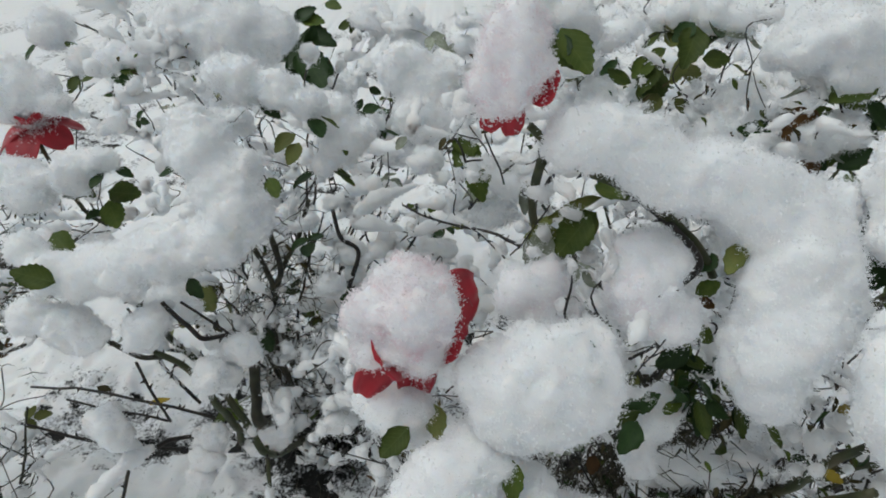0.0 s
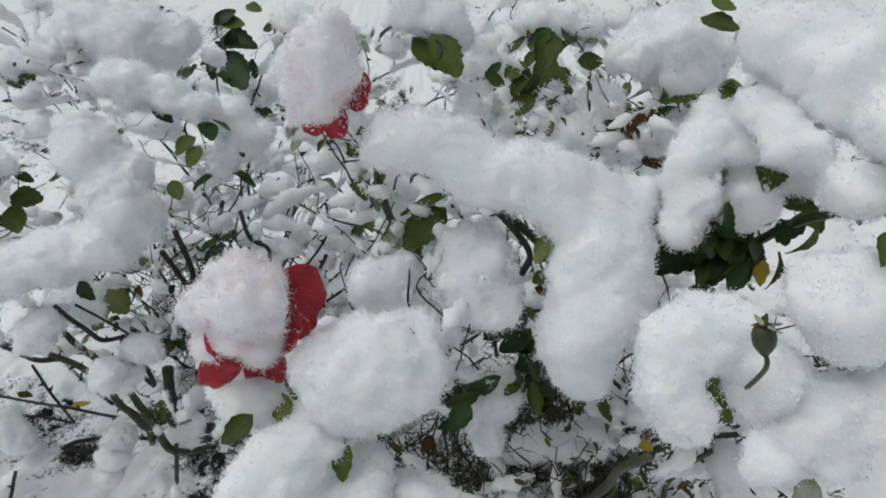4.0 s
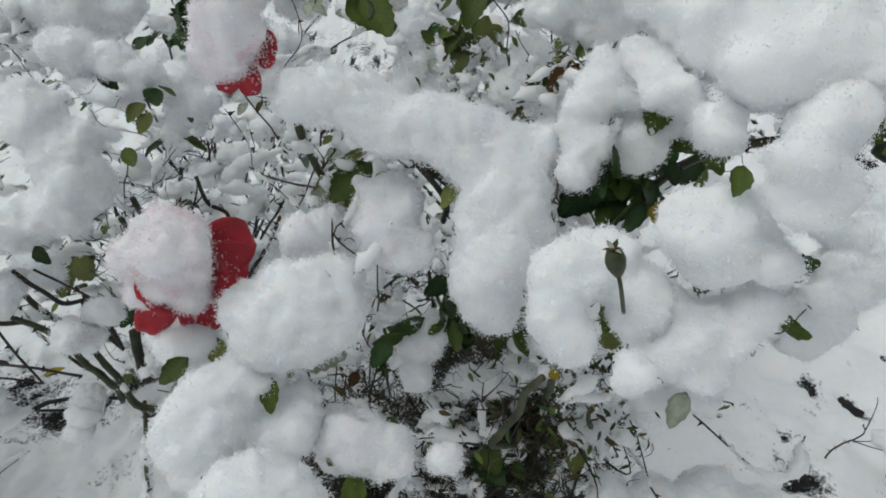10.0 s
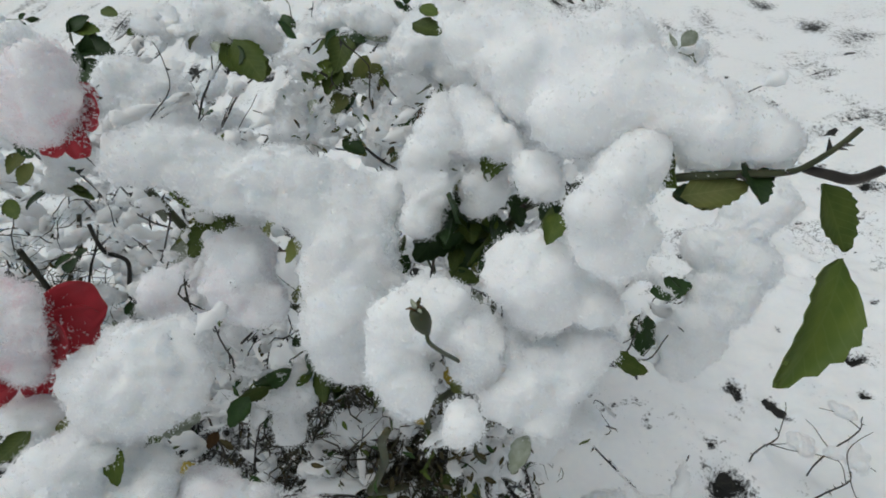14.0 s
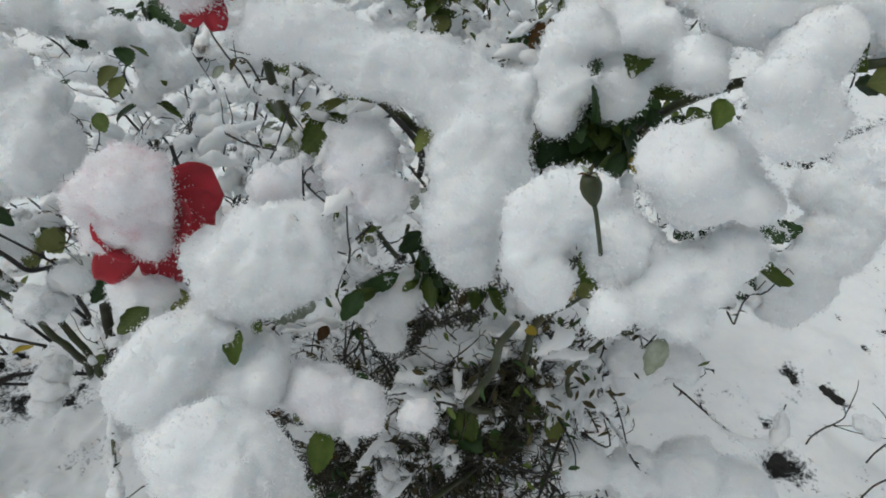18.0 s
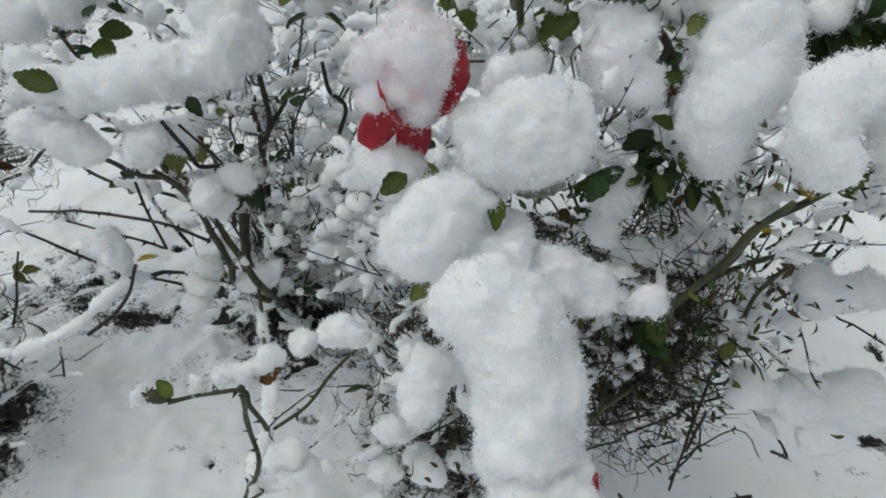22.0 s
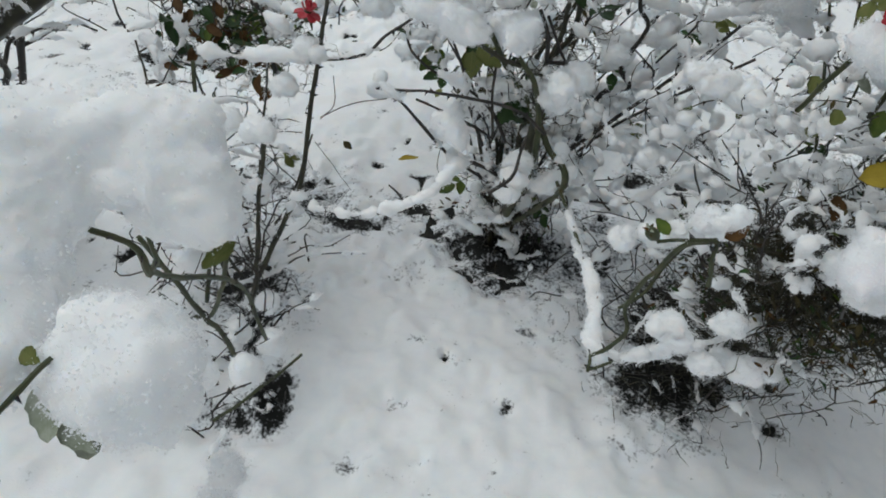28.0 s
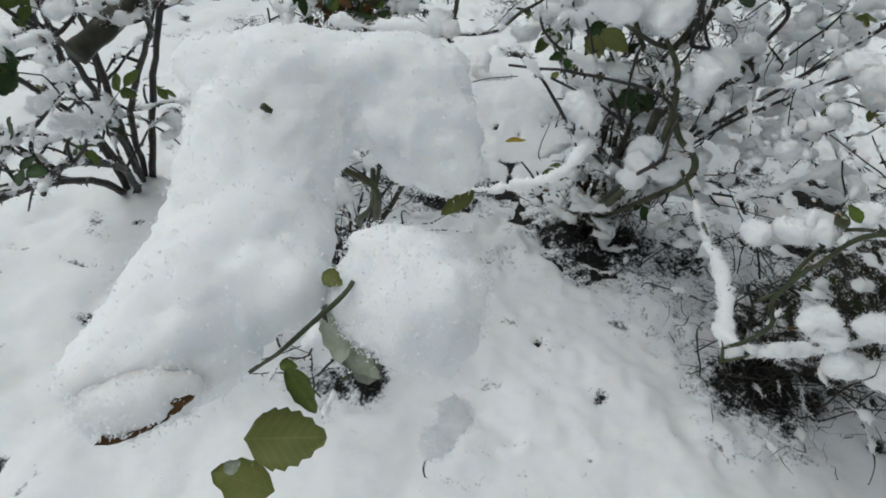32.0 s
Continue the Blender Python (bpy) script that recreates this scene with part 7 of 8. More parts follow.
leaf_cluster(main_bush, (0.239, 0.33, 0.756), (0.020, 0.012, 0.026), 34, 0.03, [DARKLEAF, DARKLEAF, LEAF], 1)
leaf_cluster(main_bush, (0.375, 0.352, 0.872), (0.034, 0.016, 0.02), 44, 0.03, [DARKLEAF, DARKLEAF, LEAF], 2)
leaf_cluster(main_bush, (0.419, 0.533, 0.891), (0.02, 0.018, 0.02), 14, 0.03, [DARKLEAF, LEAF], 3)
leaf_cluster(main_bush, (0.414, 0.416, 0.872), (0.03, 0.02, 0.02), 12, 0.03, [DARKLEAF, LEAF], 4)
leaf_cluster(back_right, (0.3, 0.697, 0.88), (0.05, 0.03, 0.04), 24, 0.034, [LEAF, DARKLEAF, PALELEAF], 5)
leaf_cluster(back_left, (-0.267, 1.243, 0.758), (0.03, 0.03, 0.03), 12, 0.04, [DARKLEAF], 6)
leaf_cluster(side_bush, (-0.845, 0.727, 0.491), (0.06, 0.05, 0.03), 60, 0.035, [DARKLEAF, DARKLEAF, LEAF, BROWN], 7)
thicket(side_bush, (-0.88, 0.786, 0.449), (0.10, 0.05, 0.04), 40, WOOD, 33)
leaf_cluster(mid_bush, (-0.372, 0.775, 0.485), (0.04, 0.03, 0.04), 16, 0.03, [DARKLEAF, WITHERED, PALELEAF], 8)
leaf_cluster(main_bush, (0.123, 0.355, 0.426), (0.06, 0.04, 0.05), 40, 0.022, [DARKLEAF, WITHERED, BROWN, WITHERED], 9)
thicket(mid_bush, (-0.26, 0.80, 0.10), (0.09, 0.06, 0.09), 60, WOOD, 21, 0.010, 0.78)
thicket(main_bush, (0.12, 0.55, 0.10), (0.11, 0.09, 0.08), 60, WOOD, 22)
thicket(side_bush, (-0.80, 0.50, 0.14), (0.07, 0.07, 0.12), 46, WOOD, 23)
thicket(side_bush, (-0.72, 0.27, 0.10), (0.05, 0.05, 0.07), 22, WOOD, 24)
thicket(back_right, (0.45, 0.85, 0.55), (0.20, 0.12, 0.14), 60, WOOD, 25, 0.012, 0.8)
thicket(back_left, (-0.35, 1.15, 0.45), (0.35, 0.12, 0.14), 70, WOOD, 26, 0.013, 0.8)
thicket(mid_bush, (-0.05, 0.85, 0.35), (0.14, 0.08, 0.14), 40, WOOD, 27, 0.012, 0.86)
leaf(main_bush, (0.564, 0.184, 0.938), (-0.54, -0.57, -0.62), (0.2, -0.6, 0.75), 0.086, LEAF, 0, width=0.72)
leaf_cluster(main_bush, (0.311, 0.356, 0.563), (0.045, 0.03, 0.04), 60, 0.024, [DARKLEAF, WITHERED, DARKLEAF, LEAF, WITHERED], 30)
leaf_cluster(main_bush, (0.278, 0.342, 0.449), (0.045, 0.03, 0.04), 60, 0.024, [DARKLEAF, WITHERED, DARKLEAF, LEAF, WITHERED], 31)
leaf_cluster(main_bush, (0.394, 0.341, 0.362), (0.045, 0.03, 0.04), 50, 0.022, [DARKLEAF, WITHERED, DARKLEAF, LEAF, WITHERED], 32)
leaf_cluster(main_bush, (0.079, 0.45, 0.403), (0.045, 0.03, 0.04), 60, 0.02, [DARKLEAF, WITHERED, DARKLEAF, LEAF, WITHERED], 33)
leaf_cluster(main_bush, (0.116, 0.289, 0.406), (0.045, 0.03, 0.04), 50, 0.022, [DARKLEAF, WITHERED, DARKLEAF, LEAF, WITHERED], 34)
leaf_cluster(main_bush, (0.055, 0.407, 0.272), (0.045, 0.03, 0.04), 40, 0.02, [DARKLEAF, WITHERED, DARKLEAF, LEAF, WITHERED], 35)
leaf_cluster(main_bush, (0.21, 0.365, 0.642), (0.045, 0.03, 0.04), 24, 0.024, [DARKLEAF, WITHERED, DARKLEAF, LEAF, WITHERED], 36)
leaf_cluster(main_bush, (0.169, 0.371, 0.701), (0.045, 0.03, 0.04), 12, 0.02, [DARKLEAF, WITHERED, DARKLEAF, LEAF, WITHERED], 37)
thicket(main_bush, (0.325, 0.351, 0.432), (0.07, 0.04, 0.06), 46, WOOD, 31, 0.006, 0.66)
thicket(main_bush, (0.111, 0.373, 0.378), (0.08, 0.05, 0.07), 60, WOOD, 32, 0.006, 0.66)
snow_clump('snow lump among thorny upright canes', [
    (-0.685, 0.455, 0.47, 0.016), (-0.67, 0.452, 0.468, 0.011), (-0.697, 0.451, 0.465, 0.012),
    (-0.683, 0.462, 0.478, 0.01)], h=0.003)
snow_clump('snow lump among thorny upright canes', [
    (-0.739, 0.477, 0.462, 0.0107), (-0.729, 0.475, 0.46, 0.0073), (-0.746, 0.474, 0.458, 0.008),
    (-0.737, 0.482, 0.467, 0.0067)], h=0.003)
snow_clump('snow lump among thorny upright canes', [
    (-0.766, 0.419, 0.427, 0.0176), (-0.749, 0.416, 0.425, 0.0121), (-0.779, 0.414, 0.421, 0.0132),
    (-0.764, 0.427, 0.435, 0.011)], h=0.003)
snow_clump('snow lump among thorny upright canes', [
    (-0.75, 0.398, 0.317, 0.0155), (-0.735, 0.395, 0.315, 0.0107), (-0.761, 0.394, 0.312, 0.0116),
    (-0.748, 0.405, 0.324, 0.0097)], h=0.003)
snow_clump('snow lump among thorny upright canes', [
    (-0.775, 0.344, 0.286, 0.0168), (-0.76, 0.34, 0.284, 0.0116), (-0.788, 0.339, 0.281, 0.0126),
    (-0.773, 0.351, 0.294, 0.0105)], h=0.003)
snow_clump('snow lump among thorny upright canes', [
    (-0.717, 0.321, 0.147, 0.0157), (-0.702, 0.318, 0.145, 0.0108), (-0.729, 0.316, 0.142, 0.0117),
    (-0.715, 0.327, 0.154, 0.0098)], h=0.003)
snow_clump('snow lump among thorny upright canes', [
    (-0.646, 0.301, 0.159, 0.0135), (-0.634, 0.299, 0.157, 0.0093), (-0.656, 0.298, 0.155, 0.0101),
    (-0.645, 0.307, 0.166, 0.0084)], h=0.003)
snow_clump('snow lump among thorny upright canes', [
    (-0.619, 0.168, 0.282, 0.013), (-0.607, 0.166, 0.28, 0.0089), (-0.628, 0.165, 0.278, 0.0097),
    (-0.617, 0.173, 0.288, 0.0081)], h=0.003)
snow_clump('snow lump among thorny upright canes', [
    (-0.68, 0.145, 0.283, 0.0154), (-0.665, 0.142, 0.281, 0.0106), (-0.691, 0.141, 0.278, 0.0116),
    (-0.678, 0.151, 0.29, 0.0096)], h=0.003)
snow_clump('snow lump among thorny upright canes', [
    (-0.642, 0.578, 0.547, 0.0126), (-0.63, 0.576, 0.545, 0.0087), (-0.651, 0.575, 0.543, 0.0095),
    (-0.641, 0.584, 0.553, 0.0079)], h=0.003)
snow_clump('snow lump among thorny upright canes', [
    (-0.679, 0.555, 0.49, 0.0112), (-0.668, 0.553, 0.489, 0.0077), (-0.687, 0.552, 0.487, 0.0084),
    (-0.677, 0.56, 0.496, 0.007)], h=0.003)
snow_clump('snow lump among thorny upright canes', [
    (-0.701, 0.455, 0.352, 0.0097), (-0.692, 0.453, 0.35, 0.0067), (-0.708, 0.452, 0.348, 0.0073),
    (-0.7, 0.459, 0.356, 0.0061)], h=0.003)
snow_clump('snow lump among thorny upright canes', [
    (-0.691, 0.398, 0.144, 0.0118), (-0.68, 0.396, 0.142, 0.0081), (-0.7, 0.395, 0.14, 0.0088),
    (-0.69, 0.403, 0.149, 0.0074)], h=0.003)
snow_clump('snow lump among thorny upright canes', [
    (-0.779, 0.345, 0.347, 0.016), (-0.764, 0.342, 0.344, 0.011), (-0.79, 0.341, 0.341, 0.012),
    (-0.777, 0.352, 0.354, 0.01)], h=0.003)
snow_clump('snow lump among thorny upright canes', [
    (-0.821, 0.344, 0.167, 0.0166), (-0.805, 0.341, 0.164, 0.0114), (-0.833, 0.34, 0.161, 0.0124),
    (-0.819, 0.351, 0.174, 0.0104)], h=0.003)
snow_clump('snow lump among thorny upright canes', [
    (-0.727, 0.264, 0.188, 0.017), (-0.711, 0.261, 0.185, 0.0117), (-0.74, 0.259, 0.182, 0.0128),
    (-0.725, 0.271, 0.196, 0.0106)], h=0.003)
snow_clump('snow lump among thorny upright canes', [
    (-0.622, 0.768, 0.591, 0.0238), (-0.6, 0.763, 0.587, 0.0163), (-0.64, 0.761, 0.583, 0.0178),
    (-0.62, 0.778, 0.601, 0.0149)], h=0.003)
snow_clump('snow lump among thorny upright canes', [
    (-0.561, 0.713, 0.579, 0.0157), (-0.546, 0.71, 0.577, 0.0108), (-0.572, 0.709, 0.574, 0.0117),
    (-0.559, 0.72, 0.586, 0.0098)], h=0.003)
snow_clump('snow lump among thorny upright canes', [
    (-0.766, 0.772, 0.587, 0.0209), (-0.746, 0.768, 0.584, 0.0144), (-0.781, 0.766, 0.58, 0.0157),
    (-0.763, 0.781, 0.597, 0.0131)], h=0.003)
snow_clump('snow lump among thorny upright canes', [
    (-0.924, 0.726, 0.485, 0.0167), (-0.908, 0.723, 0.482, 0.0115), (-0.936, 0.722, 0.479, 0.0125),
    (-0.922, 0.733, 0.492, 0.0104)], h=0.003)
for k in range(11):
    a = rng.uniform(0, 6.283)
    q = np.array([-0.28 + 0.05 * math.cos(a), 0.84 + 0.035 * math.sin(a), -0.01])
    d = np.array([rng.normal() * 0.05, rng.normal() * 0.04, rng.uniform(0.16, 0.34)])
    cane(mid_bush, [tuple(q), tuple(q + d * 0.5 + [0.012, 0, 0]), tuple(q + d)], rng.uniform(0.004, 0.007), 0.003, BARK, 25, 300 + k, name="stem")
leaf_cluster(mid_bush, (-0.28, 0.84 - 0.01, 0.16), (0.055, 0.035, 0.07), 70, 0.022, [DARKLEAF, DARKLEAF, WITHERED], 61)
leaf_cluster(mid_bush, (-0.28 + 0.02, 0.84 + 0.02, 0.05), (0.09, 0.05, 0.03), 60, 0.022, [WITHERED, DARKLEAF, BROWN], 62)
snow_clump('crumbly snow caught among dark twigs', [
    (0.193, 0.333, 0.736, 0.0073), (0.163, 0.337, 0.742, 0.008), (0.179, 0.374, 0.781, 0.0056),
    (0.159, 0.34, 0.788, 0.0078), (0.164, 0.334, 0.793, 0.0075), (0.172, 0.321, 0.759, 0.0072),
    (0.158, 0.308, 0.781, 0.0033), (0.16, 0.325, 0.745, 0.0048), (0.161, 0.365, 0.796, 0.0035),
    (0.193, 0.325, 0.814, 0.0042), (0.183, 0.349, 0.782, 0.0041), (0.18, 0.339, 0.769, 0.0041),
    (0.178, 0.353, 0.759, 0.0043), (0.191, 0.319, 0.75, 0.0082), (0.17, 0.356, 0.804, 0.0062),
    (0.172, 0.281, 0.745, 0.007), (0.195, 0.353, 0.821, 0.0063), (0.184, 0.309, 0.718, 0.0061),
    (0.155, 0.317, 0.758, 0.0039), (0.171, 0.339, 0.823, 0.0066), (0.167, 0.348, 0.814, 0.0063),
    (0.157, 0.362, 0.812, 0.0044), (0.155, 0.363, 0.812, 0.0065), (0.161, 0.332, 0.796, 0.0038),
    (0.172, 0.335, 0.806, 0.0041), (0.166, 0.332, 0.759, 0.0077)], lumps=0.4, blend=0.003, kind='stuff')
thicket(main_bush, (0.176, 0.329, 0.77), (0.023, 0.020, 0.055), 7, WOOD, 401, 0.005, 0.75, 0.0010, 0.5)
leaf_cluster(main_bush, (0.176, 0.329, 0.77), (0.023, 0.020, 0.055), 8, 0.018, [DARKLEAF, WITHERED, LEAF, WITHERED], 401)
snow_clump('crumbly snow caught among dark twigs', [
    (0.142, 0.456, 0.837, 0.0061), (0.154, 0.417, 0.833, 0.0068), (0.133, 0.443, 0.843, 0.0072),
    (0.118, 0.427, 0.837, 0.0073), (0.162, 0.389, 0.823, 0.0076), (0.102, 0.444, 0.832, 0.0056),
    (0.152, 0.426, 0.824, 0.007), (0.102, 0.422, 0.831, 0.0047), (0.104, 0.4, 0.837, 0.0079),
    (0.14, 0.423, 0.86, 0.0052), (0.156, 0.403, 0.829, 0.008), (0.143, 0.439, 0.807, 0.0056),
    (0.14, 0.431, 0.839, 0.0073), (0.113, 0.42, 0.826, 0.0038), (0.139, 0.42, 0.863, 0.0066),
    (0.139, 0.456, 0.821, 0.0034)], lumps=0.4, blend=0.003, kind='stuff')
thicket(main_bush, (0.132, 0.425, 0.829), (0.033, 0.020, 0.027), 7, WOOD, 402, 0.005, 0.75, 0.0010, 0.5)
snow_clump('crumbly snow caught among dark twigs', [
    (0.342, 0.302, 0.745, 0.006), (0.346, 0.298, 0.731, 0.0055), (0.313, 0.289, 0.702, 0.0077),
    (0.291, 0.283, 0.705, 0.006), (0.316, 0.283, 0.74, 0.0076), (0.292, 0.27, 0.721, 0.0045),
    (0.306, 0.263, 0.737, 0.0048), (0.309, 0.318, 0.723, 0.0036), (0.34, 0.323, 0.723, 0.0048),
    (0.337, 0.313, 0.709, 0.0065), (0.301, 0.289, 0.725, 0.0034), (0.3, 0.296, 0.739, 0.0052),
    (0.347, 0.309, 0.719, 0.0036), (0.339, 0.276, 0.723, 0.0047), (0.334, 0.305, 0.746, 0.0036),
    (0.307, 0.313, 0.71, 0.0043)], lumps=0.4, blend=0.003, kind='stuff')
thicket(main_bush, (0.317, 0.293, 0.73), (0.030, 0.020, 0.025), 7, WOOD, 403, 0.005, 0.75, 0.0010, 0.5)
leaf_cluster(main_bush, (0.317, 0.293, 0.73), (0.030, 0.020, 0.025), 14, 0.018, [DARKLEAF, WITHERED, LEAF, WITHERED], 403)
snow_clump('crumbly snow caught among dark twigs', [
    (0.354, 0.321, 0.588, 0.0036), (0.391, 0.274, 0.605, 0.0045), (0.321, 0.334, 0.631, 0.0035),
    (0.347, 0.289, 0.608, 0.0069), (0.332, 0.324, 0.623, 0.0035), (0.332, 0.326, 0.647, 0.0075),
    (0.405, 0.276, 0.603, 0.0063), (0.329, 0.324, 0.637, 0.0069), (0.343, 0.33, 0.658, 0.005),
    (0.319, 0.32, 0.641, 0.0047), (0.36, 0.299, 0.627, 0.0072), (0.324, 0.324, 0.63, 0.0044),
    (0.367, 0.327, 0.62, 0.0039), (0.384, 0.315, 0.594, 0.0069), (0.319, 0.334, 0.631, 0.0057),
    (0.36, 0.3, 0.634, 0.0047), (0.402, 0.283, 0.591, 0.0057), (0.327, 0.311, 0.608, 0.0044),
    (0.339, 0.305, 0.633, 0.0073), (0.375, 0.332, 0.614, 0.0059), (0.362, 0.285, 0.593, 0.0053),
    (0.376, 0.301, 0.631, 0.0064)], lumps=0.4, blend=0.003, kind='stuff')
thicket(main_bush, (0.365, 0.309, 0.621), (0.052, 0.020, 0.041), 11, WOOD, 404, 0.005, 0.75, 0.0010, 0.5)
leaf_cluster(main_bush, (0.365, 0.309, 0.621), (0.052, 0.020, 0.041), 50, 0.018, [DARKLEAF, WITHERED, LEAF, WITHERED], 404)
snow_clump('crumbly snow caught among dark twigs', [
    (0.246, 0.334, 0.601, 0.008), (0.26, 0.313, 0.568, 0.0078), (0.214, 0.284, 0.581, 0.0039),
    (0.22, 0.308, 0.614, 0.0065), (0.218, 0.303, 0.615, 0.0074), (0.297, 0.314, 0.619, 0.0076),
    (0.302, 0.297, 0.553, 0.0084), (0.304, 0.301, 0.573, 0.0036), (0.243, 0.321, 0.597, 0.0059),
    (0.243, 0.325, 0.62, 0.0055), (0.296, 0.337, 0.615, 0.0041), (0.212, 0.344, 0.578, 0.0073),
    (0.242, 0.331, 0.624, 0.0057), (0.236, 0.306, 0.591, 0.0053), (0.275, 0.308, 0.597, 0.0062),
    (0.255, 0.32, 0.566, 0.0084), (0.299, 0.294, 0.581, 0.0036), (0.229, 0.326, 0.582, 0.0074),
    (0.21, 0.319, 0.639, 0.0048), (0.264, 0.334, 0.599, 0.0085), (0.279, 0.304, 0.612, 0.0056),
    (0.244, 0.303, 0.55, 0.0084), (0.279, 0.345, 0.591, 0.0087), (0.236, 0.325, 0.562, 0.005)], lumps=0.4, blend=0.003, kind='stuff')
thicket(main_bush, (0.256, 0.315, 0.59), (0.054, 0.020, 0.036), 10, WOOD, 405, 0.005, 0.75, 0.0010, 0.5)
leaf_cluster(main_bush, (0.256, 0.315, 0.59), (0.054, 0.020, 0.036), 34, 0.018, [DARKLEAF, WITHERED, LEAF, WITHERED], 405)
snow_clump('crumbly snow caught among dark twigs', [
    (0.496, 0.34, 0.724, 0.0078), (0.43, 0.3, 0.745, 0.0049), (0.447, 0.32, 0.723, 0.0043),
    (0.44, 0.323, 0.755, 0.0055), (0.442, 0.299, 0.738, 0.0078), (0.5, 0.328, 0.721, 0.0085),
    (0.471, 0.346, 0.726, 0.0085), (0.471, 0.34, 0.74, 0.0078), (0.488, 0.315, 0.712, 0.0085),
    (0.453, 0.329, 0.726, 0.0062), (0.465, 0.314, 0.724, 0.0061), (0.494, 0.318, 0.72, 0.0083),
    (0.42, 0.313, 0.752, 0.0048), (0.434, 0.342, 0.74, 0.006)], lumps=0.4, blend=0.003, kind='stuff')
thicket(main_bush, (0.453, 0.319, 0.739), (0.037, 0.020, 0.021), 7, WOOD, 406, 0.005, 0.75, 0.0010, 0.5)
leaf_cluster(main_bush, (0.453, 0.319, 0.739), (0.037, 0.020, 0.021), 20, 0.018, [DARKLEAF, WITHERED, LEAF, WITHERED], 406)
snow_clump('crumbly snow caught among dark twigs', [
    (0.621, 0.398, 0.642, 0.0053), (0.634, 0.388, 0.64, 0.0061), (0.619, 0.378, 0.664, 0.0041),
    (0.644, 0.385, 0.657, 0.0056), (0.576, 0.388, 0.673, 0.0075), (0.592, 0.368, 0.649, 0.0062),
    (0.564, 0.373, 0.671, 0.006), (0.651, 0.393, 0.644, 0.0065), (0.59, 0.365, 0.652, 0.007),
    (0.58, 0.35, 0.669, 0.0064), (0.629, 0.384, 0.669, 0.0051), (0.58, 0.378, 0.66, 0.0067)], lumps=0.4, blend=0.003, kind='stuff')
thicket(main_bush, (0.603, 0.383, 0.665), (0.037, 0.020, 0.025), 7, WOOD, 407, 0.005, 0.75, 0.0010, 0.5)
leaf_cluster(main_bush, (0.603, 0.383, 0.665), (0.037, 0.020, 0.025), 8, 0.018, [DARKLEAF, WITHERED, LEAF, WITHERED], 407)
snow_clump('crumbly snow caught among dark twigs', [
    (-0.063, 0.405, 0.553, 0.007), (0.02, 0.391, 0.574, 0.0079), (-0.01, 0.369, 0.562, 0.0078),
    (0.015, 0.441, 0.609, 0.0086), (-0.031, 0.422, 0.617, 0.0054), (-0.034, 0.454, 0.621, 0.005),
    (-0.005, 0.423, 0.643, 0.0043), (0.021, 0.364, 0.546, 0.0038), (0.017, 0.415, 0.653, 0.0067),
    (-0.002, 0.392, 0.587, 0.0077), (-0.024, 0.397, 0.582, 0.0054), (-0.007, 0.435, 0.595, 0.0081),
    (-0.022, 0.395, 0.619, 0.007), (0.017, 0.413, 0.578, 0.0088), (-0.006, 0.433, 0.61, 0.005),
    (-0.024, 0.425, 0.619, 0.0063), (-0.043, 0.431, 0.585, 0.0076), (-0.029, 0.422, 0.611, 0.0081),
    (0.007, 0.366, 0.593, 0.0077), (-0.039, 0.43, 0.608, 0.0054), (-0.021, 0.369, 0.59, 0.0047),
    (-0.045, 0.395, 0.536, 0.0082), (-0.044, 0.406, 0.604, 0.007), (-0.035, 0.412, 0.583, 0.0042)], lumps=0.4, blend=0.003, kind='stuff')
thicket(mid_bush, (-0.014, 0.402, 0.591), (0.040, 0.020, 0.060), 7, WOOD, 408, 0.008, 0.85, 0.0010, 0.5)
leaf_cluster(mid_bush, (-0.014, 0.402, 0.591), (0.040, 0.020, 0.060), 10, 0.018, [DARKLEAF, WITHERED, LEAF, WITHERED], 408)
snow_clump('crumbly snow caught among dark twigs', [
    (-0.09, 0.467, 0.511, 0.0055), (-0.113, 0.506, 0.589, 0.0093), (-0.08, 0.49, 0.571, 0.0093),
    (-0.125, 0.498, 0.551, 0.0043), (-0.065, 0.539, 0.58, 0.0077), (-0.135, 0.492, 0.496, 0.0046),
    (-0.123, 0.463, 0.516, 0.0093), (-0.14, 0.537, 0.569, 0.0052), (-0.115, 0.529, 0.57, 0.0091),
    (-0.134, 0.541, 0.568, 0.0057), (-0.048, 0.473, 0.538, 0.0068), (-0.11, 0.5, 0.513, 0.0096),
    (-0.105, 0.525, 0.588, 0.0045), (-0.144, 0.481, 0.479, 0.0074), (-0.076, 0.534, 0.568, 0.006),
    (-0.097, 0.504, 0.509, 0.008), (-0.09, 0.483, 0.507, 0.0097), (-0.146, 0.532, 0.54, 0.0071),
    (-0.091, 0.504, 0.581, 0.0057), (-0.063, 0.48, 0.551, 0.0073), (-0.077, 0.466, 0.495, 0.0053),
    (-0.057, 0.522, 0.561, 0.0098), (-0.079, 0.54, 0.548, 0.0104), (-0.1, 0.491, 0.501, 0.0077),
    (-0.118, 0.495, 0.524, 0.0099), (-0.073, 0.517, 0.578, 0.0053)], lumps=0.4, blend=0.003, kind='stuff')
thicket(mid_bush, (-0.09, 0.499, 0.54), (0.051, 0.020, 0.058), 7, WOOD, 409, 0.008, 0.85, 0.0010, 0.5)
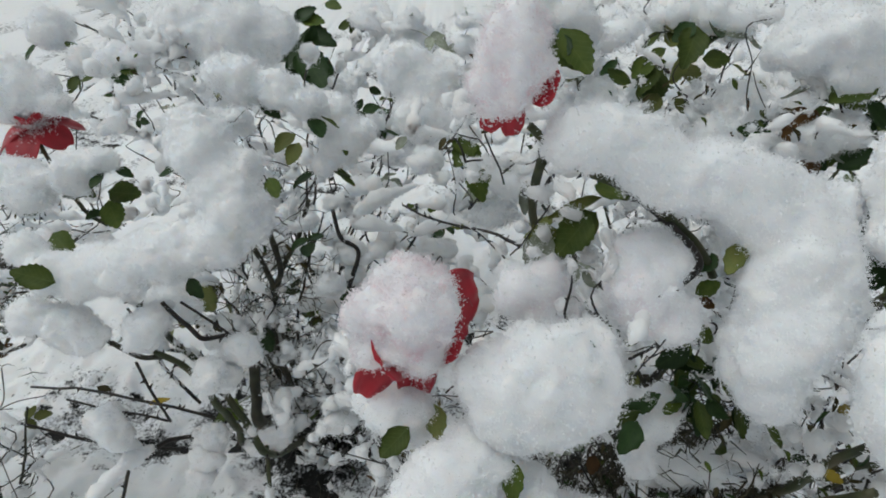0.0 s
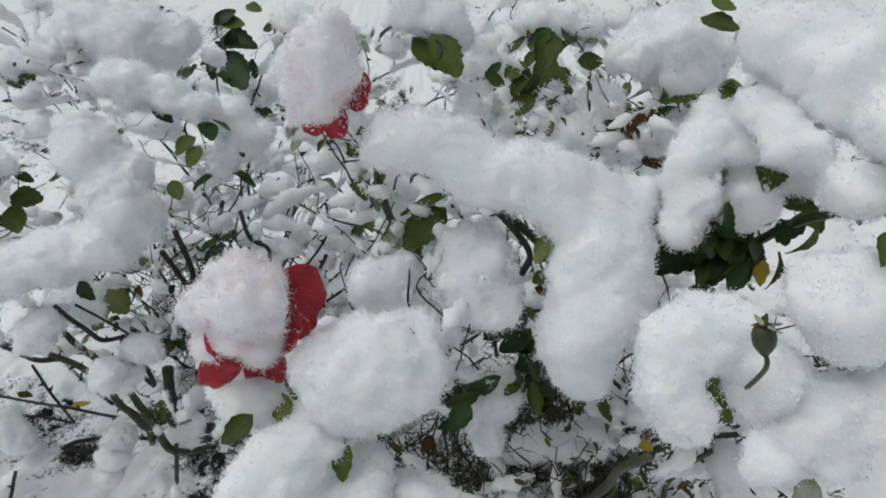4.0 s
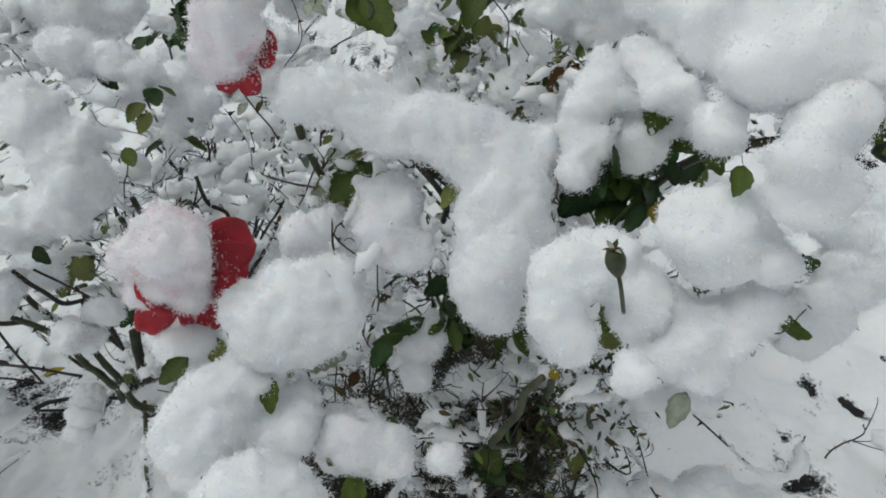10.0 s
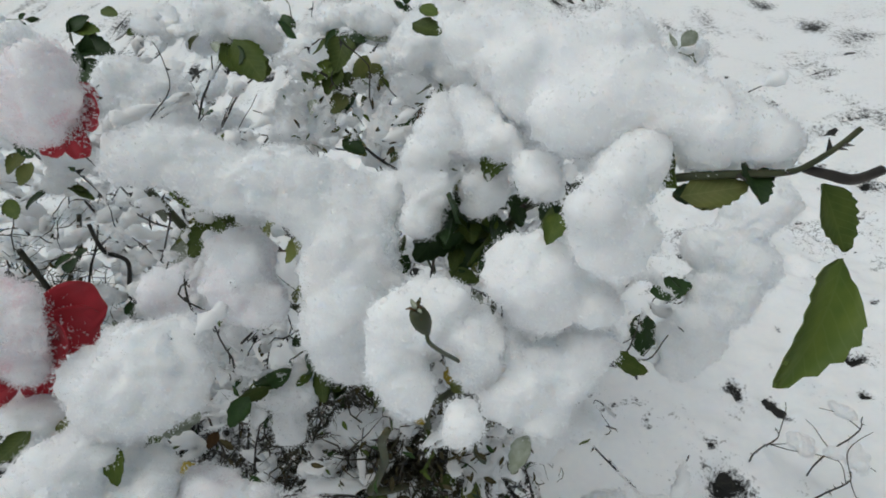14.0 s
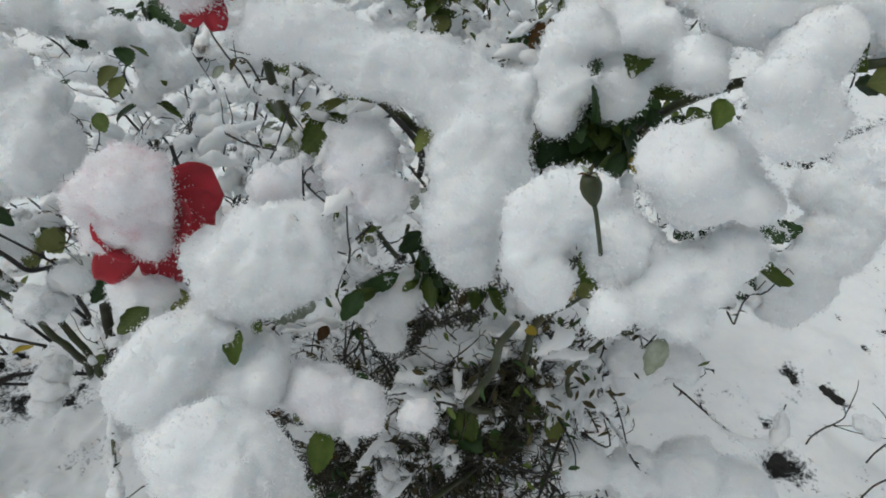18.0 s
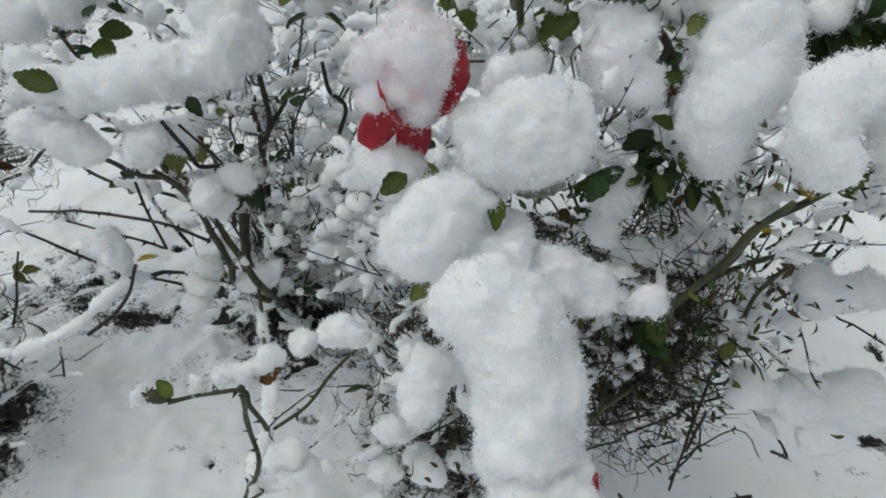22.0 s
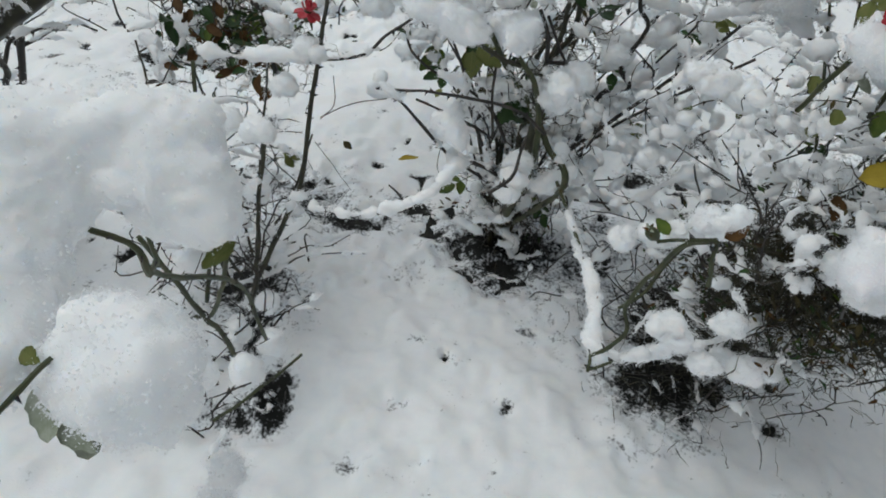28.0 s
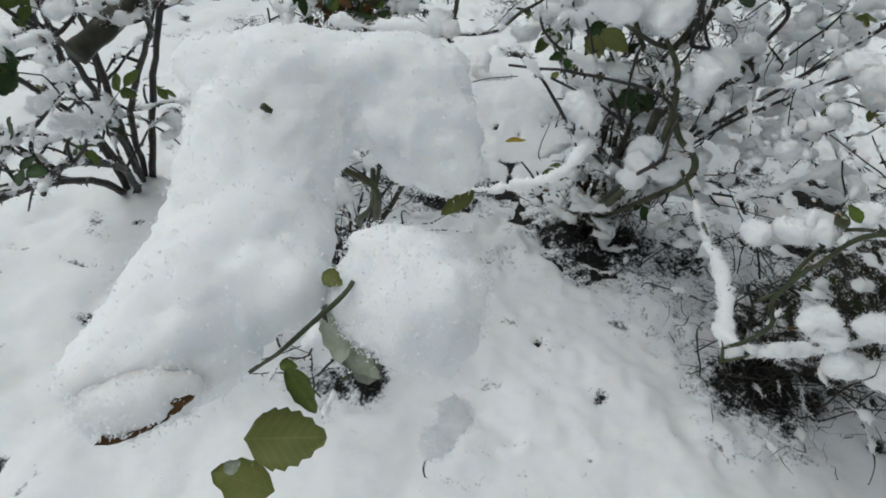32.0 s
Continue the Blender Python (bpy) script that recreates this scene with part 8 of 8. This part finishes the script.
snow_clump('crumbly snow caught among dark twigs', [
    (-0.258, 0.739, 0.461, 0.0083), (-0.231, 0.762, 0.524, 0.0086), (-0.213, 0.78, 0.515, 0.004),
    (-0.177, 0.743, 0.516, 0.0072), (-0.26, 0.717, 0.504, 0.0077), (-0.179, 0.767, 0.534, 0.0044),
    (-0.247, 0.753, 0.554, 0.0058), (-0.216, 0.741, 0.517, 0.0043), (-0.212, 0.781, 0.55, 0.0086),
    (-0.228, 0.689, 0.437, 0.0076), (-0.258, 0.719, 0.455, 0.0077), (-0.241, 0.809, 0.559, 0.0059),
    (-0.284, 0.722, 0.431, 0.0094), (-0.233, 0.69, 0.439, 0.0087), (-0.226, 0.693, 0.414, 0.0063),
    (-0.291, 0.797, 0.519, 0.0094), (-0.257, 0.737, 0.48, 0.007), (-0.183, 0.743, 0.461, 0.0049),
    (-0.3, 0.747, 0.45, 0.0047), (-0.208, 0.735, 0.481, 0.0075), (-0.246, 0.735, 0.495, 0.0043),
    (-0.28, 0.739, 0.462, 0.0086), (-0.263, 0.777, 0.558, 0.0055), (-0.206, 0.694, 0.427, 0.0093),
    (-0.213, 0.808, 0.546, 0.0083), (-0.224, 0.729, 0.489, 0.0051), (-0.24, 0.738, 0.517, 0.0076),
    (-0.183, 0.691, 0.445, 0.0082), (-0.178, 0.716, 0.459, 0.0044), (-0.237, 0.741, 0.482, 0.0053)], lumps=0.4, blend=0.003, kind='stuff')
thicket(mid_bush, (-0.234, 0.75, 0.498), (0.057, 0.020, 0.105), 7, WOOD, 410, 0.008, 0.85, 0.0010, 0.5)
leaf_cluster(mid_bush, (-0.234, 0.75, 0.498), (0.057, 0.020, 0.105), 24, 0.018, [DARKLEAF, WITHERED, LEAF, WITHERED], 410)
snow_clump('crumbly snow caught among dark twigs', [
    (-0.397, 0.79, 0.844, 0.0103), (-0.374, 0.822, 0.819, 0.0058), (-0.338, 0.824, 0.815, 0.0051),
    (-0.404, 0.801, 0.84, 0.0091), (-0.4, 0.787, 0.839, 0.0093), (-0.348, 0.825, 0.824, 0.008),
    (-0.347, 0.805, 0.851, 0.008), (-0.339, 0.815, 0.859, 0.0084), (-0.316, 0.802, 0.833, 0.0083),
    (-0.37, 0.813, 0.868, 0.009), (-0.401, 0.858, 0.858, 0.0052), (-0.412, 0.829, 0.839, 0.006),
    (-0.392, 0.837, 0.836, 0.0096), (-0.331, 0.799, 0.846, 0.0106), (-0.381, 0.806, 0.853, 0.0074),
    (-0.313, 0.833, 0.866, 0.005)], lumps=0.4, blend=0.003, kind='stuff')
thicket(mid_bush, (-0.359, 0.817, 0.851), (0.056, 0.020, 0.032), 7, WOOD, 411, 0.008, 0.85, 0.0010, 0.5)
leaf_cluster(mid_bush, (-0.359, 0.817, 0.851), (0.056, 0.020, 0.032), 12, 0.018, [DARKLEAF, WITHERED, LEAF, WITHERED], 411)
snow_clump('crumbly snow caught among dark twigs', [
    (0.077, 0.57, 0.838, 0.0077), (0.053, 0.596, 0.825, 0.0054), (0.102, 0.594, 0.875, 0.0053),
    (0.064, 0.568, 0.818, 0.0046), (0.054, 0.582, 0.873, 0.0039), (0.101, 0.599, 0.822, 0.0055),
    (0.107, 0.583, 0.865, 0.0067), (0.063, 0.606, 0.846, 0.006), (0.067, 0.591, 0.853, 0.0075),
    (0.09, 0.567, 0.833, 0.008), (0.059, 0.582, 0.825, 0.005), (0.063, 0.559, 0.825, 0.0059),
    (0.109, 0.622, 0.866, 0.0051), (0.067, 0.582, 0.822, 0.0086), (0.078, 0.583, 0.808, 0.007),
    (0.079, 0.556, 0.835, 0.0077), (0.054, 0.602, 0.875, 0.0047), (0.07, 0.605, 0.844, 0.0065)], lumps=0.4, blend=0.003, kind='stuff')
thicket(main_bush, (0.078, 0.593, 0.841), (0.037, 0.020, 0.037), 7, WOOD, 412, 0.005, 0.75, 0.0010, 0.5)
leaf_cluster(main_bush, (0.078, 0.593, 0.841), (0.037, 0.020, 0.037), 10, 0.018, [DARKLEAF, WITHERED, LEAF, WITHERED], 412)
snow_clump('crumbly snow caught among dark twigs', [
    (0.228, 0.611, 0.895, 0.0038), (0.243, 0.601, 0.882, 0.0081), (0.216, 0.58, 0.897, 0.0059),
    (0.298, 0.595, 0.884, 0.0052), (0.25, 0.613, 0.879, 0.0071), (0.294, 0.586, 0.85, 0.0055),
    (0.31, 0.615, 0.857, 0.0041), (0.288, 0.591, 0.912, 0.0052), (0.309, 0.599, 0.881, 0.0063),
    (0.312, 0.584, 0.856, 0.0053), (0.322, 0.612, 0.855, 0.0074), (0.251, 0.572, 0.872, 0.0055),
    (0.267, 0.588, 0.87, 0.0081), (0.254, 0.598, 0.841, 0.0078), (0.223, 0.566, 0.871, 0.0058),
    (0.246, 0.58, 0.85, 0.0053), (0.292, 0.587, 0.906, 0.0062), (0.281, 0.585, 0.865, 0.007),
    (0.279, 0.573, 0.854, 0.0063), (0.292, 0.589, 0.911, 0.0058), (0.236, 0.6, 0.91, 0.005),
    (0.311, 0.604, 0.911, 0.0075)], lumps=0.4, blend=0.003, kind='stuff')
thicket(main_bush, (0.269, 0.596, 0.878), (0.048, 0.020, 0.036), 7, WOOD, 413, 0.005, 0.75, 0.0010, 0.5)
leaf_cluster(main_bush, (0.269, 0.596, 0.878), (0.048, 0.020, 0.036), 22, 0.018, [DARKLEAF, WITHERED, LEAF, WITHERED], 413)
snow_clump('crumbly snow caught among dark twigs', [
    (0.368, 0.52, 0.852, 0.0055), (0.364, 0.535, 0.889, 0.007), (0.322, 0.523, 0.892, 0.0049),
    (0.34, 0.529, 0.838, 0.0041), (0.359, 0.524, 0.871, 0.0062), (0.367, 0.562, 0.884, 0.0035),
    (0.346, 0.487, 0.863, 0.0072), (0.331, 0.518, 0.859, 0.0054), (0.313, 0.529, 0.907, 0.0036),
    (0.362, 0.516, 0.839, 0.0056), (0.366, 0.534, 0.894, 0.0048), (0.309, 0.522, 0.899, 0.0053),
    (0.342, 0.534, 0.904, 0.0071), (0.346, 0.516, 0.847, 0.008), (0.344, 0.483, 0.861, 0.0041),
    (0.397, 0.553, 0.874, 0.0068), (0.365, 0.532, 0.868, 0.0079), (0.343, 0.495, 0.883, 0.0081)], lumps=0.4, blend=0.003, kind='stuff')
thicket(main_bush, (0.349, 0.521, 0.874), (0.033, 0.020, 0.038), 7, WOOD, 414, 0.005, 0.75, 0.0010, 0.5)
leaf_cluster(main_bush, (0.349, 0.521, 0.874), (0.033, 0.020, 0.038), 22, 0.018, [DARKLEAF, WITHERED, LEAF, WITHERED], 414)
snow_clump('crumbly snow caught among dark twigs', [
    (0.015, 0.381, 0.652, 0.0083), (-0.017, 0.371, 0.643, 0.0065), (-0.014, 0.397, 0.618, 0.0048),
    (0.035, 0.322, 0.614, 0.007), (0.022, 0.4, 0.624, 0.0081), (0.01, 0.36, 0.589, 0.0069),
    (0.031, 0.349, 0.606, 0.005), (0.036, 0.385, 0.636, 0.0071), (-0.001, 0.409, 0.634, 0.0064),
    (0.029, 0.354, 0.6, 0.0067), (0.017, 0.386, 0.622, 0.0088), (0.023, 0.359, 0.644, 0.0061),
    (0.015, 0.365, 0.591, 0.0079), (-0.02, 0.353, 0.623, 0.004), (0.027, 0.361, 0.65, 0.004),
    (-0.013, 0.369, 0.624, 0.0084), (-0.007, 0.352, 0.655, 0.0041), (-0.012, 0.394, 0.634, 0.0042),
    (0.019, 0.365, 0.583, 0.0084), (-0.009, 0.383, 0.634, 0.0042), (0.023, 0.36, 0.652, 0.0074),
    (0.014, 0.405, 0.631, 0.0048)], lumps=0.4, blend=0.003, kind='stuff')
thicket(main_bush, (0.006, 0.363, 0.625), (0.031, 0.020, 0.037), 7, WOOD, 415, 0.005, 0.75, 0.0010, 0.5)
leaf_cluster(main_bush, (0.006, 0.363, 0.625), (0.031, 0.020, 0.037), 6, 0.018, [DARKLEAF, WITHERED, LEAF, WITHERED], 415)
snow_clump('crumbly snow caught among dark twigs', [
    (0.05, 0.242, 0.53, 0.0062), (0.021, 0.288, 0.557, 0.0052), (0.056, 0.256, 0.54, 0.0052),
    (0.039, 0.252, 0.51, 0.008), (0.018, 0.242, 0.557, 0.0066), (0.025, 0.282, 0.547, 0.0076),
    (0.026, 0.264, 0.507, 0.007), (0.059, 0.267, 0.515, 0.0045), (0.008, 0.291, 0.551, 0.0083),
    (0.036, 0.252, 0.519, 0.0041), (0.023, 0.264, 0.567, 0.0072), (0.005, 0.275, 0.561, 0.0073),
    (0.02, 0.241, 0.511, 0.0046), (0.01, 0.253, 0.566, 0.0078), (0.058, 0.252, 0.548, 0.0082),
    (0.024, 0.26, 0.571, 0.0042), (0.055, 0.253, 0.53, 0.0073), (0.043, 0.278, 0.515, 0.0061),
    (0.048, 0.268, 0.531, 0.0052), (0.012, 0.25, 0.555, 0.0045)], lumps=0.4, blend=0.003, kind='stuff')
thicket(main_bush, (0.034, 0.265, 0.543), (0.030, 0.020, 0.042), 7, WOOD, 416, 0.005, 0.75, 0.0010, 0.5)
leaf_cluster(main_bush, (0.034, 0.265, 0.543), (0.030, 0.020, 0.042), 8, 0.018, [DARKLEAF, WITHERED, LEAF, WITHERED], 416)
snow_clump('crumbly snow caught among dark twigs', [
    (0.244, 0.273, 0.536, 0.0043), (0.185, 0.245, 0.548, 0.0062), (0.247, 0.255, 0.535, 0.0056),
    (0.181, 0.272, 0.565, 0.0061), (0.18, 0.255, 0.579, 0.0054), (0.247, 0.262, 0.569, 0.0045),
    (0.239, 0.292, 0.614, 0.0061), (0.187, 0.251, 0.534, 0.0072), (0.186, 0.24, 0.565, 0.0073),
    (0.199, 0.291, 0.623, 0.0055), (0.212, 0.272, 0.605, 0.0039), (0.229, 0.294, 0.56, 0.0065),
    (0.235, 0.263, 0.558, 0.0059), (0.18, 0.294, 0.549, 0.0083), (0.251, 0.252, 0.561, 0.0069),
    (0.19, 0.295, 0.566, 0.0043), (0.209, 0.282, 0.555, 0.006), (0.191, 0.282, 0.574, 0.0049),
    (0.2, 0.292, 0.593, 0.0056), (0.179, 0.234, 0.551, 0.0079), (0.209, 0.273, 0.539, 0.0052),
    (0.253, 0.293, 0.56, 0.0061), (0.229, 0.287, 0.608, 0.0051), (0.185, 0.285, 0.611, 0.0048),
    (0.22, 0.28, 0.567, 0.0065), (0.189, 0.265, 0.562, 0.0041)], lumps=0.4, blend=0.003, kind='stuff')
thicket(main_bush, (0.213, 0.277, 0.571), (0.042, 0.020, 0.048), 13, WOOD, 417, 0.005, 0.75, 0.0010, 0.5)
leaf_cluster(main_bush, (0.213, 0.277, 0.571), (0.042, 0.020, 0.048), 60, 0.018, [DARKLEAF, WITHERED, LEAF, WITHERED], 417)
snow_clump('crumbly snow caught among dark twigs', [
    (0.37, 0.379, 0.571, 0.005), (0.376, 0.317, 0.537, 0.008), (0.371, 0.309, 0.535, 0.009),
    (0.419, 0.358, 0.577, 0.0075), (0.342, 0.299, 0.551, 0.0068), (0.362, 0.374, 0.574, 0.0092),
    (0.432, 0.312, 0.574, 0.0045), (0.395, 0.3, 0.549, 0.0057), (0.393, 0.316, 0.565, 0.0086),
    (0.392, 0.329, 0.58, 0.0078), (0.442, 0.312, 0.531, 0.0065), (0.456, 0.348, 0.593, 0.0039),
    (0.403, 0.309, 0.57, 0.0042), (0.446, 0.297, 0.551, 0.0049), (0.412, 0.322, 0.588, 0.0054),
    (0.448, 0.307, 0.568, 0.0037), (0.462, 0.324, 0.542, 0.0053), (0.366, 0.352, 0.593, 0.0081),
    (0.392, 0.302, 0.531, 0.0053), (0.355, 0.339, 0.551, 0.0087)], lumps=0.4, blend=0.003, kind='stuff')
thicket(main_bush, (0.411, 0.33, 0.554), (0.060, 0.020, 0.046), 10, WOOD, 418, 0.005, 0.75, 0.0010, 0.5)
leaf_cluster(main_bush, (0.411, 0.33, 0.554), (0.060, 0.020, 0.046), 10, 0.018, [DARKLEAF, WITHERED, LEAF, WITHERED], 418)
snow_clump('crumbly snow caught among dark twigs', [
    (-0.208, 0.626, 0.494, 0.0078), (-0.071, 0.651, 0.524, 0.0051), (-0.203, 0.638, 0.473, 0.0057),
    (-0.086, 0.569, 0.448, 0.0052), (-0.224, 0.629, 0.457, 0.0059), (-0.073, 0.608, 0.485, 0.0038),
    (-0.073, 0.639, 0.505, 0.0063), (-0.186, 0.596, 0.479, 0.0065), (-0.174, 0.617, 0.484, 0.0083),
    (-0.153, 0.627, 0.49, 0.0075), (-0.089, 0.595, 0.462, 0.0069), (-0.217, 0.649, 0.484, 0.0052),
    (-0.114, 0.602, 0.469, 0.0047), (-0.158, 0.581, 0.431, 0.0048), (-0.215, 0.554, 0.436, 0.0064),
    (-0.139, 0.646, 0.496, 0.0052), (-0.228, 0.672, 0.492, 0.0092), (-0.222, 0.677, 0.518, 0.0053),
    (-0.212, 0.64, 0.537, 0.0065), (-0.067, 0.543, 0.442, 0.005), (-0.104, 0.591, 0.424, 0.0064),
    (-0.08, 0.624, 0.528, 0.0038), (-0.163, 0.631, 0.511, 0.0049), (-0.169, 0.627, 0.481, 0.0078),
    (-0.072, 0.618, 0.485, 0.0077), (-0.112, 0.629, 0.465, 0.0065), (-0.141, 0.621, 0.508, 0.008),
    (-0.15, 0.583, 0.429, 0.0078), (-0.116, 0.647, 0.484, 0.0064), (-0.172, 0.627, 0.534, 0.0044),
    (-0.2, 0.666, 0.5, 0.0053), (-0.065, 0.619, 0.457, 0.007), (-0.078, 0.619, 0.495, 0.0044),
    (-0.168, 0.573, 0.463, 0.0057)], lumps=0.4, blend=0.003, kind='stuff')
thicket(mid_bush, (-0.145, 0.61, 0.471), (0.081, 0.020, 0.081), 7, WOOD, 419, 0.008, 0.85, 0.0010, 0.5)
snow_clump('crumbly snow caught among dark twigs', [
    (0.222, 0.461, 0.756, 0.0083), (0.217, 0.467, 0.782, 0.0055), (0.229, 0.484, 0.81, 0.0069),
    (0.217, 0.493, 0.793, 0.0063), (0.279, 0.468, 0.737, 0.007), (0.281, 0.48, 0.821, 0.0058),
    (0.254, 0.523, 0.788, 0.0052), (0.284, 0.473, 0.742, 0.0071), (0.229, 0.431, 0.761, 0.0038),
    (0.279, 0.467, 0.753, 0.0078), (0.282, 0.477, 0.759, 0.0077), (0.237, 0.476, 0.762, 0.0063),
    (0.233, 0.52, 0.804, 0.0039), (0.232, 0.489, 0.758, 0.0048), (0.26, 0.452, 0.735, 0.0053),
    (0.244, 0.459, 0.732, 0.0046), (0.29, 0.456, 0.72, 0.0064), (0.218, 0.456, 0.792, 0.005),
    (0.224, 0.443, 0.771, 0.0066), (0.288, 0.465, 0.72, 0.0057), (0.29, 0.466, 0.742, 0.0073),
    (0.236, 0.469, 0.779, 0.0039), (0.216, 0.484, 0.817, 0.0042), (0.296, 0.501, 0.793, 0.0088),
    (0.214, 0.5, 0.765, 0.0044), (0.298, 0.519, 0.797, 0.0063)], lumps=0.4, blend=0.003, kind='stuff')
thicket(main_bush, (0.256, 0.475, 0.774), (0.050, 0.020, 0.050), 7, WOOD, 420, 0.005, 0.75, 0.0010, 0.5)
leaf_cluster(main_bush, (0.256, 0.475, 0.774), (0.050, 0.020, 0.050), 16, 0.018, [DARKLEAF, WITHERED, LEAF, WITHERED], 420)
snow_clump('crumbly snow caught among dark twigs', [
    (0.352, 0.335, 0.752, 0.0082), (0.308, 0.35, 0.764, 0.0082), (0.352, 0.378, 0.739, 0.0039),
    (0.321, 0.339, 0.723, 0.008), (0.319, 0.313, 0.692, 0.0045), (0.301, 0.333, 0.687, 0.0068),
    (0.355, 0.349, 0.75, 0.0059), (0.336, 0.356, 0.752, 0.0065), (0.316, 0.349, 0.762, 0.0069),
    (0.323, 0.362, 0.753, 0.0046), (0.35, 0.375, 0.726, 0.0065), (0.311, 0.382, 0.738, 0.0056),
    (0.329, 0.331, 0.704, 0.008), (0.341, 0.338, 0.691, 0.0054), (0.339, 0.36, 0.749, 0.0039),
    (0.295, 0.327, 0.705, 0.0082), (0.329, 0.344, 0.719, 0.0038), (0.356, 0.354, 0.754, 0.0038),
    (0.302, 0.341, 0.673, 0.0061), (0.322, 0.343, 0.68, 0.0046), (0.316, 0.342, 0.707, 0.0079),
    (0.307, 0.351, 0.677, 0.0065)], lumps=0.4, blend=0.003, kind='stuff')
thicket(main_bush, (0.325, 0.345, 0.721), (0.034, 0.020, 0.045), 7, WOOD, 421, 0.005, 0.75, 0.0010, 0.5)
leaf_cluster(main_bush, (0.325, 0.345, 0.721), (0.034, 0.020, 0.045), 16, 0.018, [DARKLEAF, WITHERED, LEAF, WITHERED], 421)
snow_clump('snow on a near dead twig', [
    (-0.6208, -0.1760, 0.6893, 0.0061), (-0.6070, -0.1717, 0.6919, 0.0056), (-0.6251, -0.1829, 0.6816, 0.0079),
    (-0.5993, -0.1665, 0.6893, 0.0043)], fluff=0.6)
leaf_cluster(main_bush, (0.122, 0.401, 0.436), (0.05, 0.04, 0.045), 70, 0.019, [WITHERED, DARKLEAF, BROWN, DARKLEAF, WITHERED], 70)
leaf_cluster(main_bush, (0.143, 0.26, 0.403), (0.05, 0.04, 0.045), 60, 0.019, [WITHERED, DARKLEAF, BROWN, DARKLEAF, WITHERED], 71)
leaf_cluster(main_bush, (0.061, 0.38, 0.311), (0.05, 0.04, 0.045), 60, 0.019, [WITHERED, DARKLEAF, BROWN, DARKLEAF, WITHERED], 72)
leaf_cluster(main_bush, (0.022, 0.421, 0.365), (0.05, 0.04, 0.045), 50, 0.019, [WITHERED, DARKLEAF, BROWN, DARKLEAF, WITHERED], 73)
leaf_cluster(main_bush, (0.272, 0.262, 0.668), (0.04, 0.03, 0.04), 38, 0.016, [DARKLEAF, WITHERED, WITHERED, LEAF], 80)
leaf_cluster(main_bush, (0.331, 0.251, 0.61), (0.04, 0.03, 0.04), 30, 0.016, [DARKLEAF, WITHERED, WITHERED, LEAF], 81)
leaf_cluster(main_bush, (0.375, 0.262, 0.691), (0.04, 0.03, 0.04), 5, 0.016, [DARKLEAF, WITHERED, WITHERED, LEAF], 82)
leaf_cluster(main_bush, (0.377, 0.259, 0.654), (0.04, 0.03, 0.04), 6, 0.016, [DARKLEAF, WITHERED, WITHERED, LEAF], 83)
leaf_cluster(side_bush, (-0.766, 0.694, 0.536), (0.04, 0.03, 0.04), 80, 0.016, [DARKLEAF, WITHERED, WITHERED, LEAF], 84)
leaf_cluster(side_bush, (-0.815, 0.738, 0.58), (0.04, 0.03, 0.04), 50, 0.016, [DARKLEAF, WITHERED, WITHERED, LEAF], 85)
leaf_cluster(side_bush, (-0.691, 0.798, 0.565), (0.04, 0.03, 0.04), 50, 0.016, [DARKLEAF, WITHERED, WITHERED, LEAF], 86)
MOSS = "matted dry brown stalks and withered leaves"
dry_tangle(main_bush, (0.27, 0.345, 0.52), (0.045, 0.035, 0.075), 2600, 1, DRY, MOSS)
dry_tangle(main_bush, (0.30, 0.40, 0.40), (0.07, 0.05, 0.09), 2600, 2, DRY, MOSS)
dry_tangle(main_bush, (0.12, 0.37, 0.40), (0.055, 0.045, 0.06), 2000, 3, DRY, MOSS)
dry_tangle(main_bush, (0.12, 0.50, 0.12), (0.09, 0.08, 0.09), 900, 4, DRY, MOSS)
dry_tangle(mid_bush, (-0.26, 0.76, 0.30), (0.05, 0.05, 0.16), 450, 5, DRY, MOSS)
dry_tangle(mid_bush, (-0.24, 0.74, 0.50), (0.05, 0.03, 0.09), 250, 6, DRY, MOSS)
dry_tangle(main_bush, (0.396, 0.817, 0.130), (0.06, 0.05, 0.06), 1200, 7, DRY, MOSS)
dry_tangle(main_bush, (0.161, 0.571, 0.100), (0.05, 0.05, 0.05), 700, 8, DRY, MOSS)
dry_tangle(side_bush, (-0.884, 0.877, 0.420), (0.07, 0.05, 0.06), 900, 9, DRY, MOSS)
thicket(side_bush, (-0.940, 0.988, 0.450), (0.09, 0.05, 0.07), 26, WOOD, 91)
leaf_cluster(side_bush, (-0.829, 0.793, 0.420), (0.06, 0.05, 0.05), 40, 0.03, [DARKLEAF, WITHERED, DARKLEAF, BROWN], 92)
